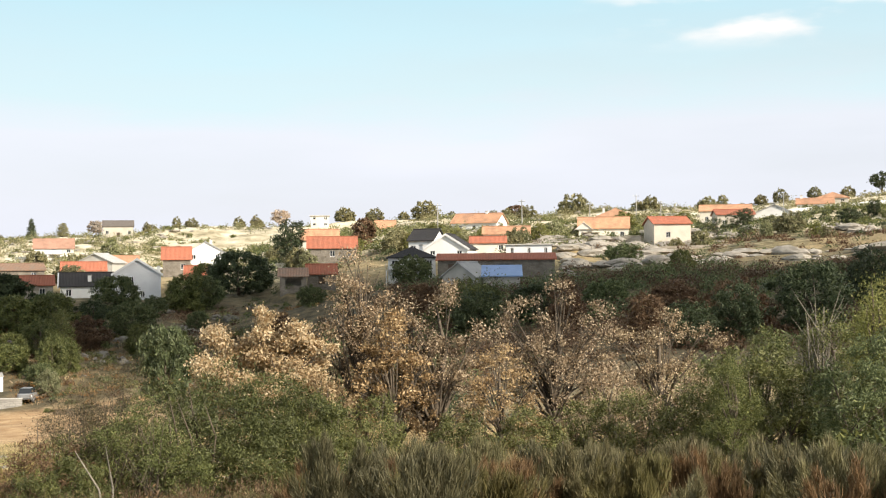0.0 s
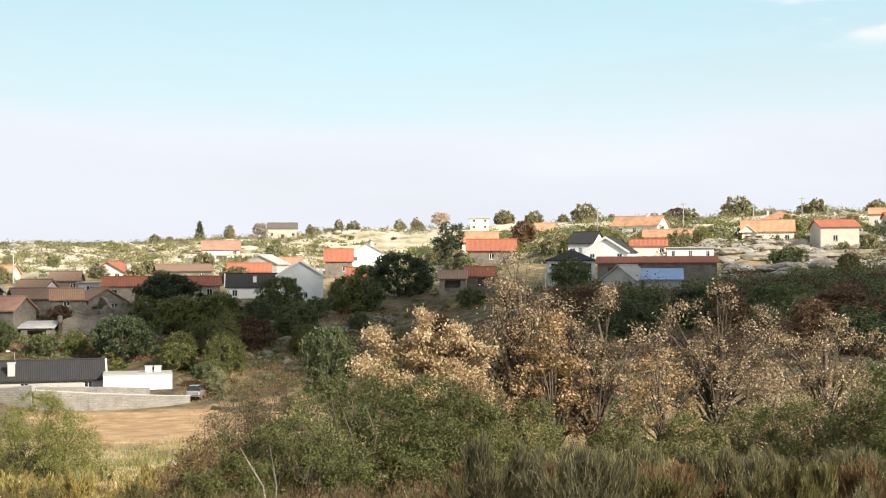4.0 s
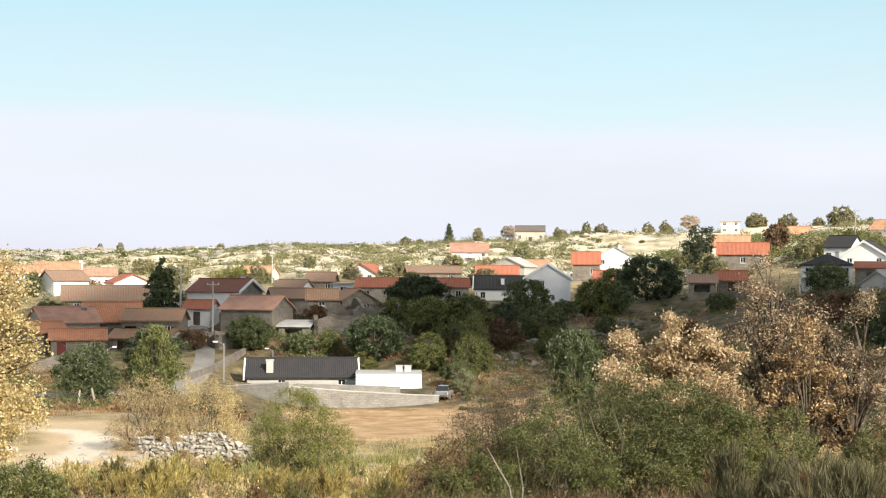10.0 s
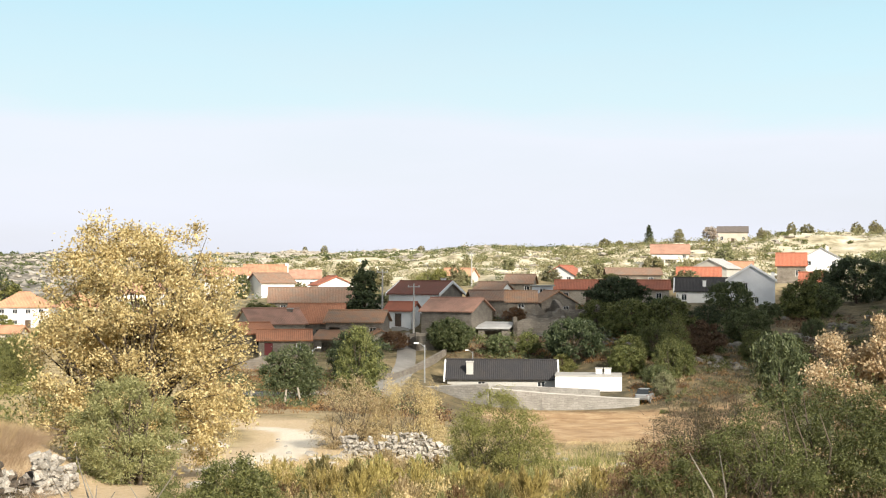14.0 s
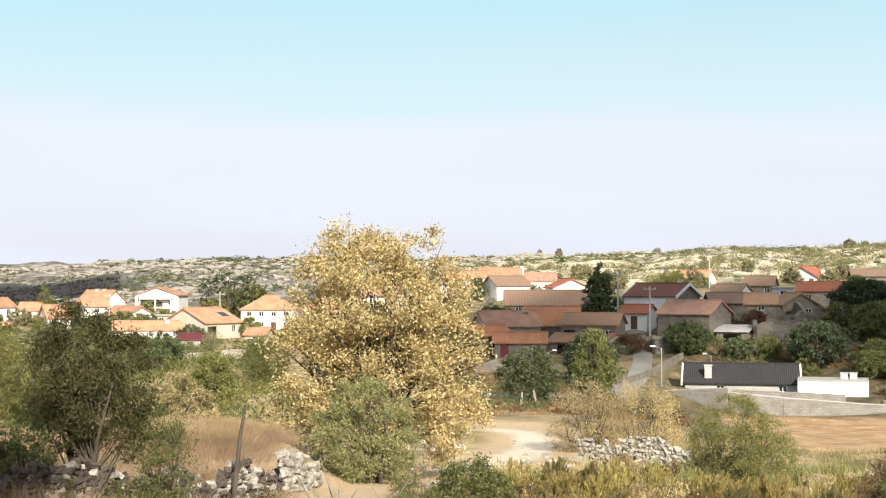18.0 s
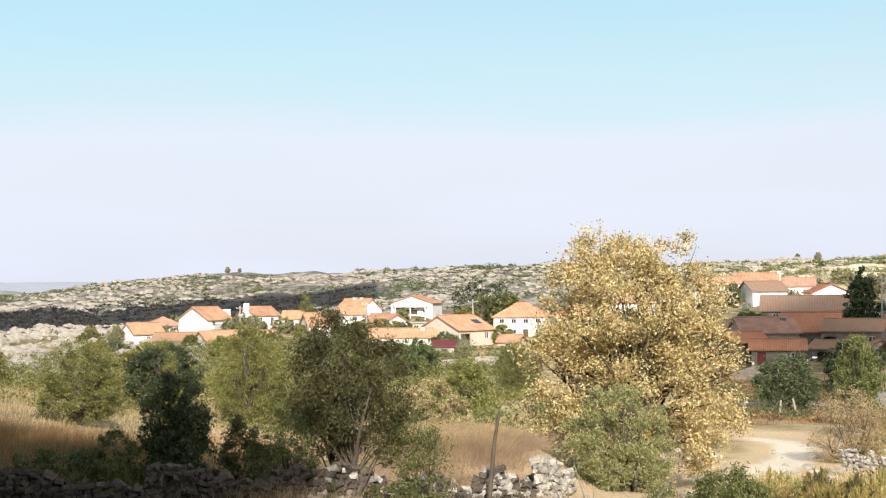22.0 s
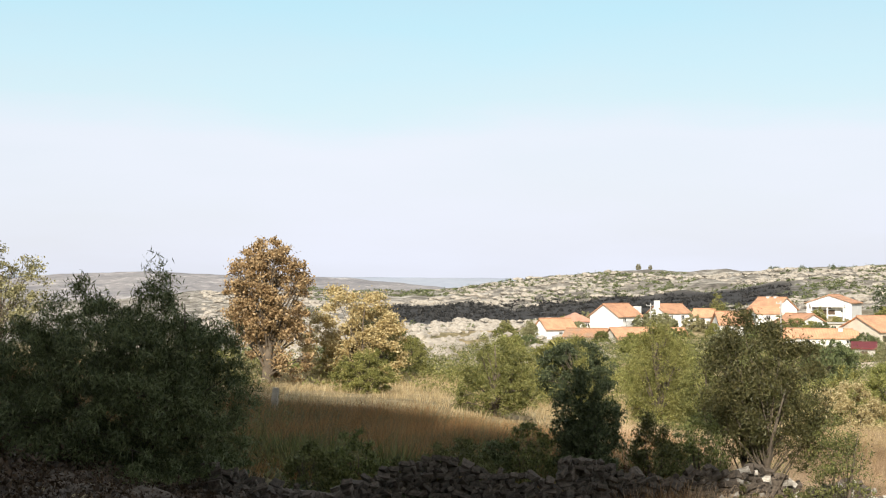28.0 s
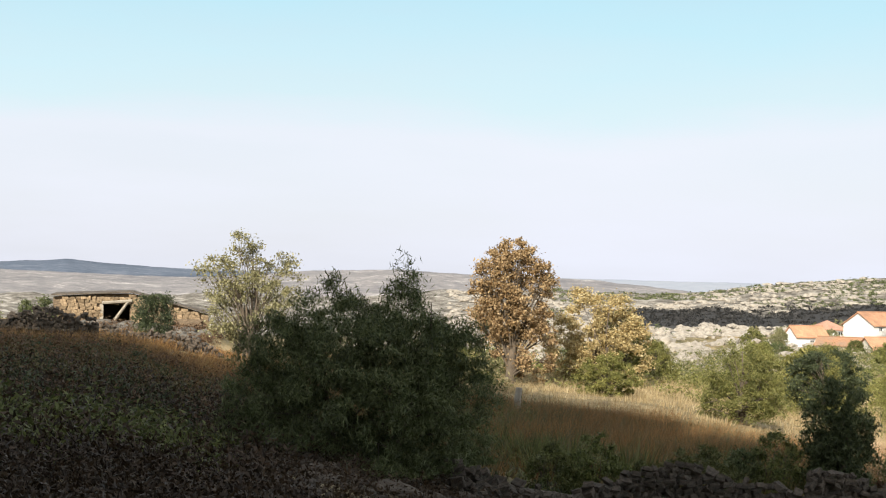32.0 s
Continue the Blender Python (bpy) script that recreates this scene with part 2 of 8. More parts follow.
WALLBLOCK = masonry("concrete_blocks", (0.20, 0.19, 0.175), (0.35, 0.335, 0.31), (0.12, 0.115, 0.105), (0.6, 0.24))
ORANGE = tiles("orange_roof_tiles", (0.52, 0.25, 0.145), (0.72, 0.42, 0.265))
TERRACOTTA = tiles("terracotta_roof_tiles", (0.40, 0.155, 0.082), (0.61, 0.285, 0.165), worn=0.35)
DARKRED = tiles("dark_red_roof_tiles", (0.17, 0.065, 0.05), (0.29, 0.12, 0.085), worn=0.3)
RED = tiles("red_roof_tiles", (0.36, 0.105, 0.060), (0.56, 0.205, 0.125), worn=0.3)
BROWN = tiles("old_brown_roof_tiles", (0.19, 0.115, 0.08), (0.40, 0.25, 0.175), (0.24, 0.20, 0.16), worn=0.75)
GREYTILE = tiles("grey_weathered_roof_tiles", (0.10, 0.085, 0.08), (0.20, 0.175, 0.16), (0.15, 0.14, 0.13), worn=0.6)
RUST = tiles("weathered_orange_roof_tiles", (0.30, 0.155, 0.09), (0.52, 0.30, 0.18), (0.27, 0.22, 0.17), worn=0.8)
PINK = tiles("faded_pink_roof_tiles", (0.46, 0.24, 0.17), (0.62, 0.36, 0.27), worn=0.4)
SLATE = tiles("black_roof_tiles", (0.020, 0.020, 0.023), (0.042, 0.042, 0.047), worn=0.1)
SHEET = surface("grey_fibre_cement_sheet", (0.30, 0.30, 0.30), (0.48, 0.48, 0.47), 0.6, 6, 0.8, 0.3)
BLUE = surface("blue_painted_sheet", (0.18, 0.31, 0.58), (0.30, 0.45, 0.74), 0.6, 6, 0.5, 0.2)
REDPAINT = surface("red_paint", (0.10, 0.012, 0.015), (0.17, 0.025, 0.028), 1, 9, 0.6, 0.1)
WOODD = surface("dark_door_wood", (0.05, 0.035, 0.025), (0.13, 0.08, 0.05), 3, 20, 0.6, 0.2)
WHITEP = surface("white_paint", (0.72, 0.72, 0.72), (0.82, 0.82, 0.82), 1, 9, 0.5, 0.05)
GREYP = surface("galvanised_steel", (0.30, 0.31, 0.32), (0.45, 0.46, 0.47), 2, 20, 0.45, 0.05, metal=0.6)
BARK = surface("bark", (0.05, 0.040, 0.030), (0.17, 0.135, 0.10), 4, 30, 0.95, 0.8, 0.03)
PALEBARK = surface("pale_bark", (0.16, 0.14, 0.115), (0.36, 0.33, 0.28), 4, 30, 0.95, 0.8, 0.03)
ROCK = surface("granite_boulder", (0.20, 0.175, 0.145), (0.52, 0.48, 0.42), 0.8, 5, 0.95, 0.6, 0.08, vary=0.2)
# dark stone; for the shaded walls, field stones with shade put into the colour
DARKST = surface("dark_and_shaded_stones", (0.030, 0.024, 0.019), (0.17, 0.138, 0.11), 2.5, 14, 0.95, 0.6, 0.03, vary=0.3)
ROCKD = surface("lichened_granite", (0.055, 0.052, 0.045), (0.27, 0.25, 0.22), 1.2, 6, 0.95, 0.7, 0.06, vary=0.25)
STONES = surface("field_stones", (0.20, 0.18, 0.155), (0.56, 0.53, 0.48), 2.5, 14, 0.95, 0.6, 0.03, vary=0.3)
ASPHALT = surface("asphalt", (0.10, 0.10, 0.10), (0.17, 0.165, 0.16), 0.4, 12, 0.9, 0.3)
LANE = surface("worn_pale_asphalt", (0.20, 0.19, 0.175), (0.34, 0.325, 0.30), 0.4, 12, 0.95, 0.3)
POSTW = surface("grey_post_wood", (0.22, 0.19, 0.15), (0.42, 0.38, 0.32), 4, 30, 0.9, 0.4)

gm, gn, gl, gb, go = node_mat("window_glass")
gb.inputs["Base Color"].default_value = (0.025, 0.03, 0.035, 1)
gb.inputs["Roughness"].default_value = 0.08
GLASS = gm
pm, pn, pl, pb, po = node_mat("dark_solar_panel")
pb.inputs["Base Color"].default_value = (0.03, 0.04, 0.08, 1)
pb.inputs["Roughness"].default_value = 0.25
SOLAR = pm

L_YELLOW = foliage("yellowing_oak_leaves", (0.23, 0.175, 0.075), (0.50, 0.41, 0.205), (0.76, 0.67, 0.41), 0.35)
L_TAN = foliage("dry_tan_oak_leaves", (0.30, 0.20, 0.10), (0.60, 0.45, 0.265), (0.84, 0.70, 0.49), 0.3)
L_BROWN = foliage("brown_oak_leaves", (0.10, 0.070, 0.042), (0.29, 0.215, 0.135), (0.64, 0.53, 0.385), 0.25)
L_RUST = foliage("rusty_leaves", (0.13, 0.084, 0.042), (0.34, 0.24, 0.125), (0.61, 0.47, 0.28), 0.3)
L_OLIVE = foliage("olive_leaves", (0.037, 0.051, 0.021), (0.100, 0.128, 0.054), (0.205, 0.238, 0.11), 0.28)
L_BROOM = foliage("dull_green_broom", (0.045, 0.052, 0.016), (0.115, 0.128, 0.042), (0.22, 0.23, 0.085), 0.2)
L_TUFT = foliage("yellow_green_tuft", (0.165, 0.135, 0.045), (0.31, 0.26, 0.095), (0.48, 0.41, 0.18), 0.35, own=0.4)
L_DUSK = foliage("dark_olive_brown_leaves", (0.034, 0.038, 0.013), (0.080, 0.084, 0.029), (0.17, 0.152, 0.062), 0.3)
L_THICKET = foliage("dark_olive_thicket", (0.040, 0.050, 0.014), (0.096, 0.112, 0.034), (0.19, 0.205, 0.070), 0.25)
L_BRUSH = foliage("brown_twiggy_brush", (0.040, 0.032, 0.016), (0.088, 0.072, 0.036), (0.17, 0.14, 0.075), 0.15)
# pale olive leaves; on the ridge their paleness stands for haze
L_RIDGE = foliage("pale_olive_leaves", (0.10, 0.10, 0.05), (0.23, 0.22, 0.115), (0.40, 0.38, 0.22), 0.25)
L_FEATHER = foliage("feathery_broom_tips", (0.085, 0.080, 0.040), (0.165, 0.155, 0.082), (0.28, 0.26, 0.155), 0.3, own=0.3)
L_FERN = foliage("olive_broom_tips", (0.068, 0.064, 0.024), (0.132, 0.121, 0.048), (0.22, 0.20, 0.088), 0.3, own=0.3)
L_HEATHER = foliage("brown_heather_tips", (0.092, 0.058, 0.028), (0.175, 0.112, 0.056), (0.27, 0.18, 0.10), 0.3, own=0.3)
L_WILLOW = foliage("pale_willow_leaves", (0.17, 0.18, 0.065), (0.34, 0.35, 0.15), (0.52, 0.52, 0.27), 0.35)
L_EMBER = foliage("orange_brown_grass", (0.14, 0.07, 0.025), (0.28, 0.15, 0.06), (0.42, 0.27, 0.12), 0.3)
L_DARK = foliage("dark_evergreen_leaves", (0.018, 0.030, 0.012), (0.046, 0.066, 0.028), (0.10, 0.125, 0.058), 0.15)
L_GREEN = foliage("green_leaves", (0.042, 0.056, 0.016), (0.12, 0.14, 0.045), (0.24, 0.255, 0.09), 0.25)
L_LIME = foliage("yellow_green_leaves", (0.075, 0.086, 0.022), (0.195, 0.205, 0.062), (0.37, 0.36, 0.135), 0.35)
L_GREYG = foliage("grey_green_leaves", (0.10, 0.11, 0.05), (0.21, 0.22, 0.115), (0.36, 0.36, 0.21), 0.2)
L_HEATH = foliage("brown_heath", (0.06, 0.03, 0.015), (0.13, 0.075, 0.04), (0.22, 0.14, 0.08), 0.15)
L_STRAW = foliage("straw", (0.28, 0.20, 0.10), (0.51, 0.40, 0.22), (0.70, 0.585, 0.37), 0.35)
L_GRASSG = foliage("dull_green_grass", (0.06, 0.065, 0.03), (0.14, 0.14, 0.07), (0.26, 0.24, 0.13), 0.25)
L_PINKGR = foliage("pinkish_dry_grass", (0.25, 0.172, 0.112), (0.45, 0.335, 0.225), (0.63, 0.50, 0.355), 0.3)
OCHREST = surface("ochre_rubble_stones", (0.13, 0.09, 0.055), (0.44, 0.33, 0.21), 2.5, 14, 0.95, 0.6, 0.03, vary=0.35)
L_TWIG = foliage("bare_twigs", (0.10, 0.08, 0.06), (0.20, 0.16, 0.13), (0.34, 0.29, 0.24), 0.1)
OCHRE = masonry("ochre_rubble_masonry", (0.13, 0.095, 0.065), (0.30, 0.22, 0.145), (0.06, 0.048, 0.036), (0.24, 0.12))
# brown heath again, with the bank's shade put into the leaf colour
L_BANK = foliage("shade_dark_heath", (0.018, 0.010, 0.005), (0.042, 0.024, 0.011), (0.085, 0.052, 0.026), 0.1)
L_PALE = foliage("pale_bare_crown", (0.36, 0.29, 0.23), (0.54, 0.46, 0.39), (0.70, 0.63, 0.55), 0.3)

# ---------------------------------------------------------------- mesh helpers
rng = np.random.default_rng(7)


class Geo:
    """Vertices and faces of one part, with flat UVs in metres."""

    def __init__(self):
        self.v, self.f, self.uv = [], [], []

    def face(self, pts):
        k = len(self.v)
        pts = [Vector(p) for p in pts]
        self.v += [tuple(p) for p in pts]
        self.f.append(tuple(range(k, k + len(pts))))
        nrm = (pts[1] - pts[0]).cross(pts[-1] - pts[0])
        nrm = nrm.normalized() if nrm.length else Vector((0, 0, 1))
        if abs(nrm.z) > 0.97:
            self.uv += [(p.x, p.y) for p in pts]
        else:
            side = Vector((0, 0, 1)).cross(nrm).normalized()
            up = nrm.cross(side)
            self.uv += [(p.dot(side), p.dot(up)) for p in pts]
        return self

    def box(self, x0, x1, y0, y1, z0, z1):
        a = [(x0, y0), (x1, y0), (x1, y1), (x0, y1)]
        for i in range(4):
            (p, q), (r, s) = a[i], a[(i + 1) % 4]
            self.face([(p, q, z0), (r, s, z0), (r, s, z1), (p, q, z1)])
        self.face([(*p, z1) for p in a])
        self.face([(*p, z0) for p in reversed(a)])
        return self

    def slab(self, quad, thick):
        """A slab under a four-cornered top face given anticlockwise from above."""
        top = [Vector(p) for p in quad]
        low = [p - Vector((0, 0, thick)) for p in top]
        self.face(top)
        self.face(list(reversed(low)))
        for i in range(len(top)):
            j = (i + 1) % len(top)
            self.face([low[i], low[j], top[j], top[i]])
        return self

    def tube(self, pts, radii, n=6, cap=True):
        k0, rings = len(self.v), []
        pts = [Vector(p) for p in pts]
        for i, (p, r) in enumerate(zip(pts, radii)):
            d = (pts[min(i + 1, len(pts) - 1)] - pts[max(i - 1, 0)]).normalized()
            a = d.orthogonal().normalized()
            b = d.cross(a)
            ring = []
            for k in range(n):
                t = 2 * math.pi * k / n
                ring.append(len(self.v))
                self.v.append(tuple(p + r * (math.cos(t) * a + math.sin(t) * b)))
            rings.append(ring)
        for a, b in zip(rings, rings[1:]):
            for k in range(n):
                self.f.append((a[k], a[(k + 1) % n], b[(k + 1) % n], b[k]))
                self.uv += [(0, 0)] * 4
        if cap:
            self.f.append(tuple(rings[-1]))
            self.uv += [(0, 0)] * n
            self.f.append(tuple(reversed(rings[0])))
            self.uv += [(0, 0)] * n
        return self

    def mesh(self, name, mat, smooth=False):
        me = bpy.data.meshes.new(name)
        me.from_pydata(self.v, [], self.f)
        lay = me.uv_layers.new(name="UVMap")
        lay.data.foreach_set("uv", np.array(self.uv, dtype=np.float32).ravel())
        me.materials.append(mat)
        if smooth:
            me.shade_smooth()
        return me


def part(name, geo, mat, parent, label="", smooth=False):
    ob = new(name, geo.mesh(name, mat, smooth) if isinstance(geo, Geo) else geo)
    ob.parent = parent
    if label:
        ob["label"] = label
    return ob


def thing(name, label, category, m, group="", kind=""):
    ob = new(name)
    ob.matrix_basis = m
    return tagged(ob, label, category, group, kind)


def quads(name, v, mat, k=4):
    """A mesh of loose faces with k corners each, from an array of corners."""
    n = len(v) // k
    me = bpy.data.meshes.new(name)
    me.vertices.add(n * k)
    me.vertices.foreach_set("co", np.ascontiguousarray(v, dtype=np.float32).ravel())
    me.loops.add(n * k)
    me.loops.foreach_set("vertex_index", np.arange(n * k, dtype=np.int32))
    me.polygons.add(n)
    me.polygons.foreach_set("loop_start", np.arange(0, n * k, k, dtype=np.int32))
    me.update(calc_edges=True)
    me.materials.append(mat)
    return me


def unit(a):
    return a / np.maximum(np.linalg.norm(a, axis=1, keepdims=True), 1e-9)


def leaf_corners(p, size, aspect=0.55, up=0.0, r=rng):
    """Pointed leaves round the places p; up makes them stand."""
    n = len(p)
    u = r.normal(size=(n, 3))
    u[:, 2] += up
    u = unit(u)
    w = unit(np.cross(u, r.normal(size=(n, 3))))
    s = (size * r.uniform(0.6, 1.35, n))[:, None] * 0.5
    c = np.stack([p - u * s, p + w * s * aspect, p + u * s, p - w * s * aspect], 1)
    return c.reshape(-1, 3)


def leaf_triangles(p, size, aspect, up, r):
    """Cheaper leaves for plants that stay far off."""
    return leaf_corners(p, size, aspect, up, r).reshape(-1, 4, 3)[:, :3].reshape(-1, 3)


def at(az, r, z=None):
    """A place on the plan: degrees clockwise from +y, and metres from the tripod."""
    a = radians(az)
    x, y = r * math.sin(a), r * math.cos(a)
    return Vector((x, y, float(height(x, y)) if z is None else z))


# ---------------------------------------------------------------- the lie of the land
RADII = np.array([0, 10, 22, 45, 60, 100, 155, 190, 225, 270, 340, 430, 600, 900, 1400.0])
SPOKES = {}


def spoke(az, *z):
    SPOKES[az] = np.array(z, float)


spoke(-180, 0.3, 0.8, 1.5, 2.5, 3, 4, 5, 6, 6, 6, 6, 6, 5, 0, -30)
spoke(-120, 0.1, 0.3, 0.6, 1.2, 1.4, 1, -1, -3, -5, -6, -9, -11, -14, -14, -30)
spoke(-95, 0, -.1, 0.2, -0.2, -0.4, -1, -4, -6, -8, -9, -12, -14, -16, -12, -30)
spoke(-87, 0, -.2, -.15, -.55, -.6, -1.6, -5, -7, -9, -10, -12, -14, -16, -11, -30)
spoke(-80, 0, -.4, -0.9, -1.6, -1.9, -3, -6, -8, -10, -11, -13, -15, -15, -10, -30)
spoke(-65, 0, -.6, -1.9, -1.9, -2.4, -5, -8, -9, -10, -10, -11, -12, -13, 1.5, -12)
spoke(-55, 0, -.6, -2.0, -3.0, -4, -6, -8, -8.5, -8, -6.8, -9, -12, -11.7, 9.5, 3)
spoke(-42, 0, -.7, -2.6, -4.8, -5.4, -7, -8.5, -8.5, -7.5, -7, -5, -4, 1, 15.5, 8)
spoke(-30, 0, -.7, -2.6, -4.9, -5.8, -8, -9.3, -6.3, -2, -1, 2, 6, 11, 16, 10)
spoke(-20, 0, -.7, -2.5, -5.5, -6.8, -9.5, -11.4, -6, -1.5, 0.8, 4, 9, 15.2, 17, 10)
spoke(-10, 0, -.7, -2.4, -4.4, -6, -9, -10, -6, -3, -.2, 6, 14.5, 14, 10, 5)
spoke(0, 0, -.7, -2.4, -4.2, -5.5, -8, -5, -1.5, 0.6, 6, 12, 16.6, 15.5, 12, 8)
spoke(10, 0, -.7, -2.4, -4.4, -5.5, -6, -3, 0, 2.5, 5.8, 12.5, 19.5, 18, 14, 9)
spoke(22, 0, -.7, -2.4, -4, -4.5, -4, 0, 3, 6, 9.5, 16, 24, 23, 18, 12)
spoke(60, 0, -.2, -1, -1.5, -1, 0, 2, 4, 6, 8, 12, 16, 16, 12, 0)
spoke(120, 0.2, 0.6, 1.2, 2, 2.5, 4, 5, 6, 7, 8, 9, 9, 8, 2, -20)
spoke(180, 0.3, 0.8, 1.5, 2.5, 3, 4, 5, 6, 6, 6, 6, 6, 5, 0, -30)
PADS = []


def ripple(x, y):
    """Soft irregular relief without lattice look."""
    s = np.zeros_like(x)
    for k, (fx, fy, ph) in enumerate(((0.11, 0.05, 0.3), (-0.04, 0.13, 1.7), (0.21, 0.17, 4.0), (0.31, -0.23, 2.2), (-0.47, 0.38, 5.1), (0.71, 0.6, 0.9))):
        s = s + np.sin(fx * x + fy * y + ph + 1.3 * np.sin(fy * x - fx * y + 2 * ph)) * (0.6 ** k)
    return s


def height(x, y):
    x, y = np.asarray(x, float), np.asarray(y, float)
    az, r = np.degrees(np.arctan2(x, y)), np.hypot(x, y)
    keys = sorted(SPOKES)
    rows = np.stack([np.interp(r, RADII, SPOKES[k]) for k in keys])
    i = np.clip(np.searchsorted(keys, az) - 1, 0, len(keys) - 2)
    k = np.array(keys, float)
    t = np.clip((az - k[i]) / (k[i + 1] - k[i]), 0, 1)
    t = t * t * (3 - 2 * t)
    if x.ndim == 0:
        z = rows[i] * (1 - t) + rows[i + 1] * t
    else:
        j = np.arange(len(x))
        z = rows[i, j] * (1 - t) + rows[i + 1, j] * t
    z = z + ripple(x, y) * np.clip((r - 5) / 400, 0, 1) * 0.9 + ripple(x * 0.12, y * 0.12) * np.clip((r - 350) / 600, 0, 1) * 1.6 + 0.05 * ripple(x * 3, y * 3)
    for px, py, pz, pr in PADS:
        w = np.exp(-((x - px) ** 2 + (y - py) ** 2) ** 2 / pr ** 4)
        z = z * (1 - w) + pz * w
    return z


# ---------------------------------------------------------------- houses
def facade(geo, w, h, holes, y0, deep=0.22):
    """A front wall with openings cut through it; holes are x0, x1, z0, z1."""
    xs = sorted({-w / 2, w / 2, *[v for o in holes for v in o[:2]]})
    zs = sorted({-1.5, h, *[v for o in holes for v in o[2:]]})
    for a, b in zip(xs, xs[1:]):
        for c, d in zip(zs, zs[1:]):
            mx, mz = (a + b) / 2, (c + d) / 2
            if not any(o[0] < mx < o[1] and o[2] < mz < o[3] for o in holes):
                geo.face([(a, y0, c), (b, y0, c), (b, y0, d), (a, y0, d)])
    for a, b, c, d in holes:
        y1 = y0 + deep
        geo.face([(a, y0, c), (b, y0, c), (b, y1, c), (a, y1, c)])
        geo.face([(a, y1, d), (b, y1, d), (b, y0, d), (a, y0, d)])
        geo.face([(a, y0, d), (a, y0, c), (a, y1, c), (a, y1, d)])
        geo.face([(b, y0, c), (b, y0, d), (b, y1, d), (b, y1, c)])


def window(house, x, z, ww, wh, y, kind="W", frame_mat=None):
    """W window, D door, G wide gateway, R red door, O open dark hole."""
    if kind in "DRG":
        leaf = Geo().box(x - ww / 2, x + ww / 2, y + 0.12, y + 0.18, z, z + wh)
        d = part("door", leaf, REDPAINT if kind == "R" else WOODD, house, "red painted door" if kind == "R" else "dark wooden door")
        part("door_handle", Geo().box(x + ww * 0.32, x + ww * 0.38, y + 0.06, y + 0.12, z + 1.0, z + 1.1), GREYP, d)
        return
    g = Geo()
    t = 0.07
    for a, b, c, d in ((-ww / 2, ww / 2, 0, t), (-ww / 2, ww / 2, wh - t, wh), (-ww / 2, -ww / 2 + t, t, wh - t), (ww / 2 - t, ww / 2, t, wh - t), (-t / 2, t / 2, t, wh - t)):
        g.box(x + a, x + b, y + 0.10, y + 0.16, z + c, z + d)
    w = part("window", g, frame_mat or WHITEP, house)
    part("pane", Geo().box(x - ww / 2 + t, x + ww / 2 - t, y + 0.14, y + 0.15, z + t, z + wh - t), GLASS, w, "dark reflecting glass")
    part("window_sill", Geo().box(x - ww / 2 - 0.08, x + ww / 2 + 0.08, y - 0.08, y + 0.05, z - 0.08, z - 0.003), CONCRETE, w)


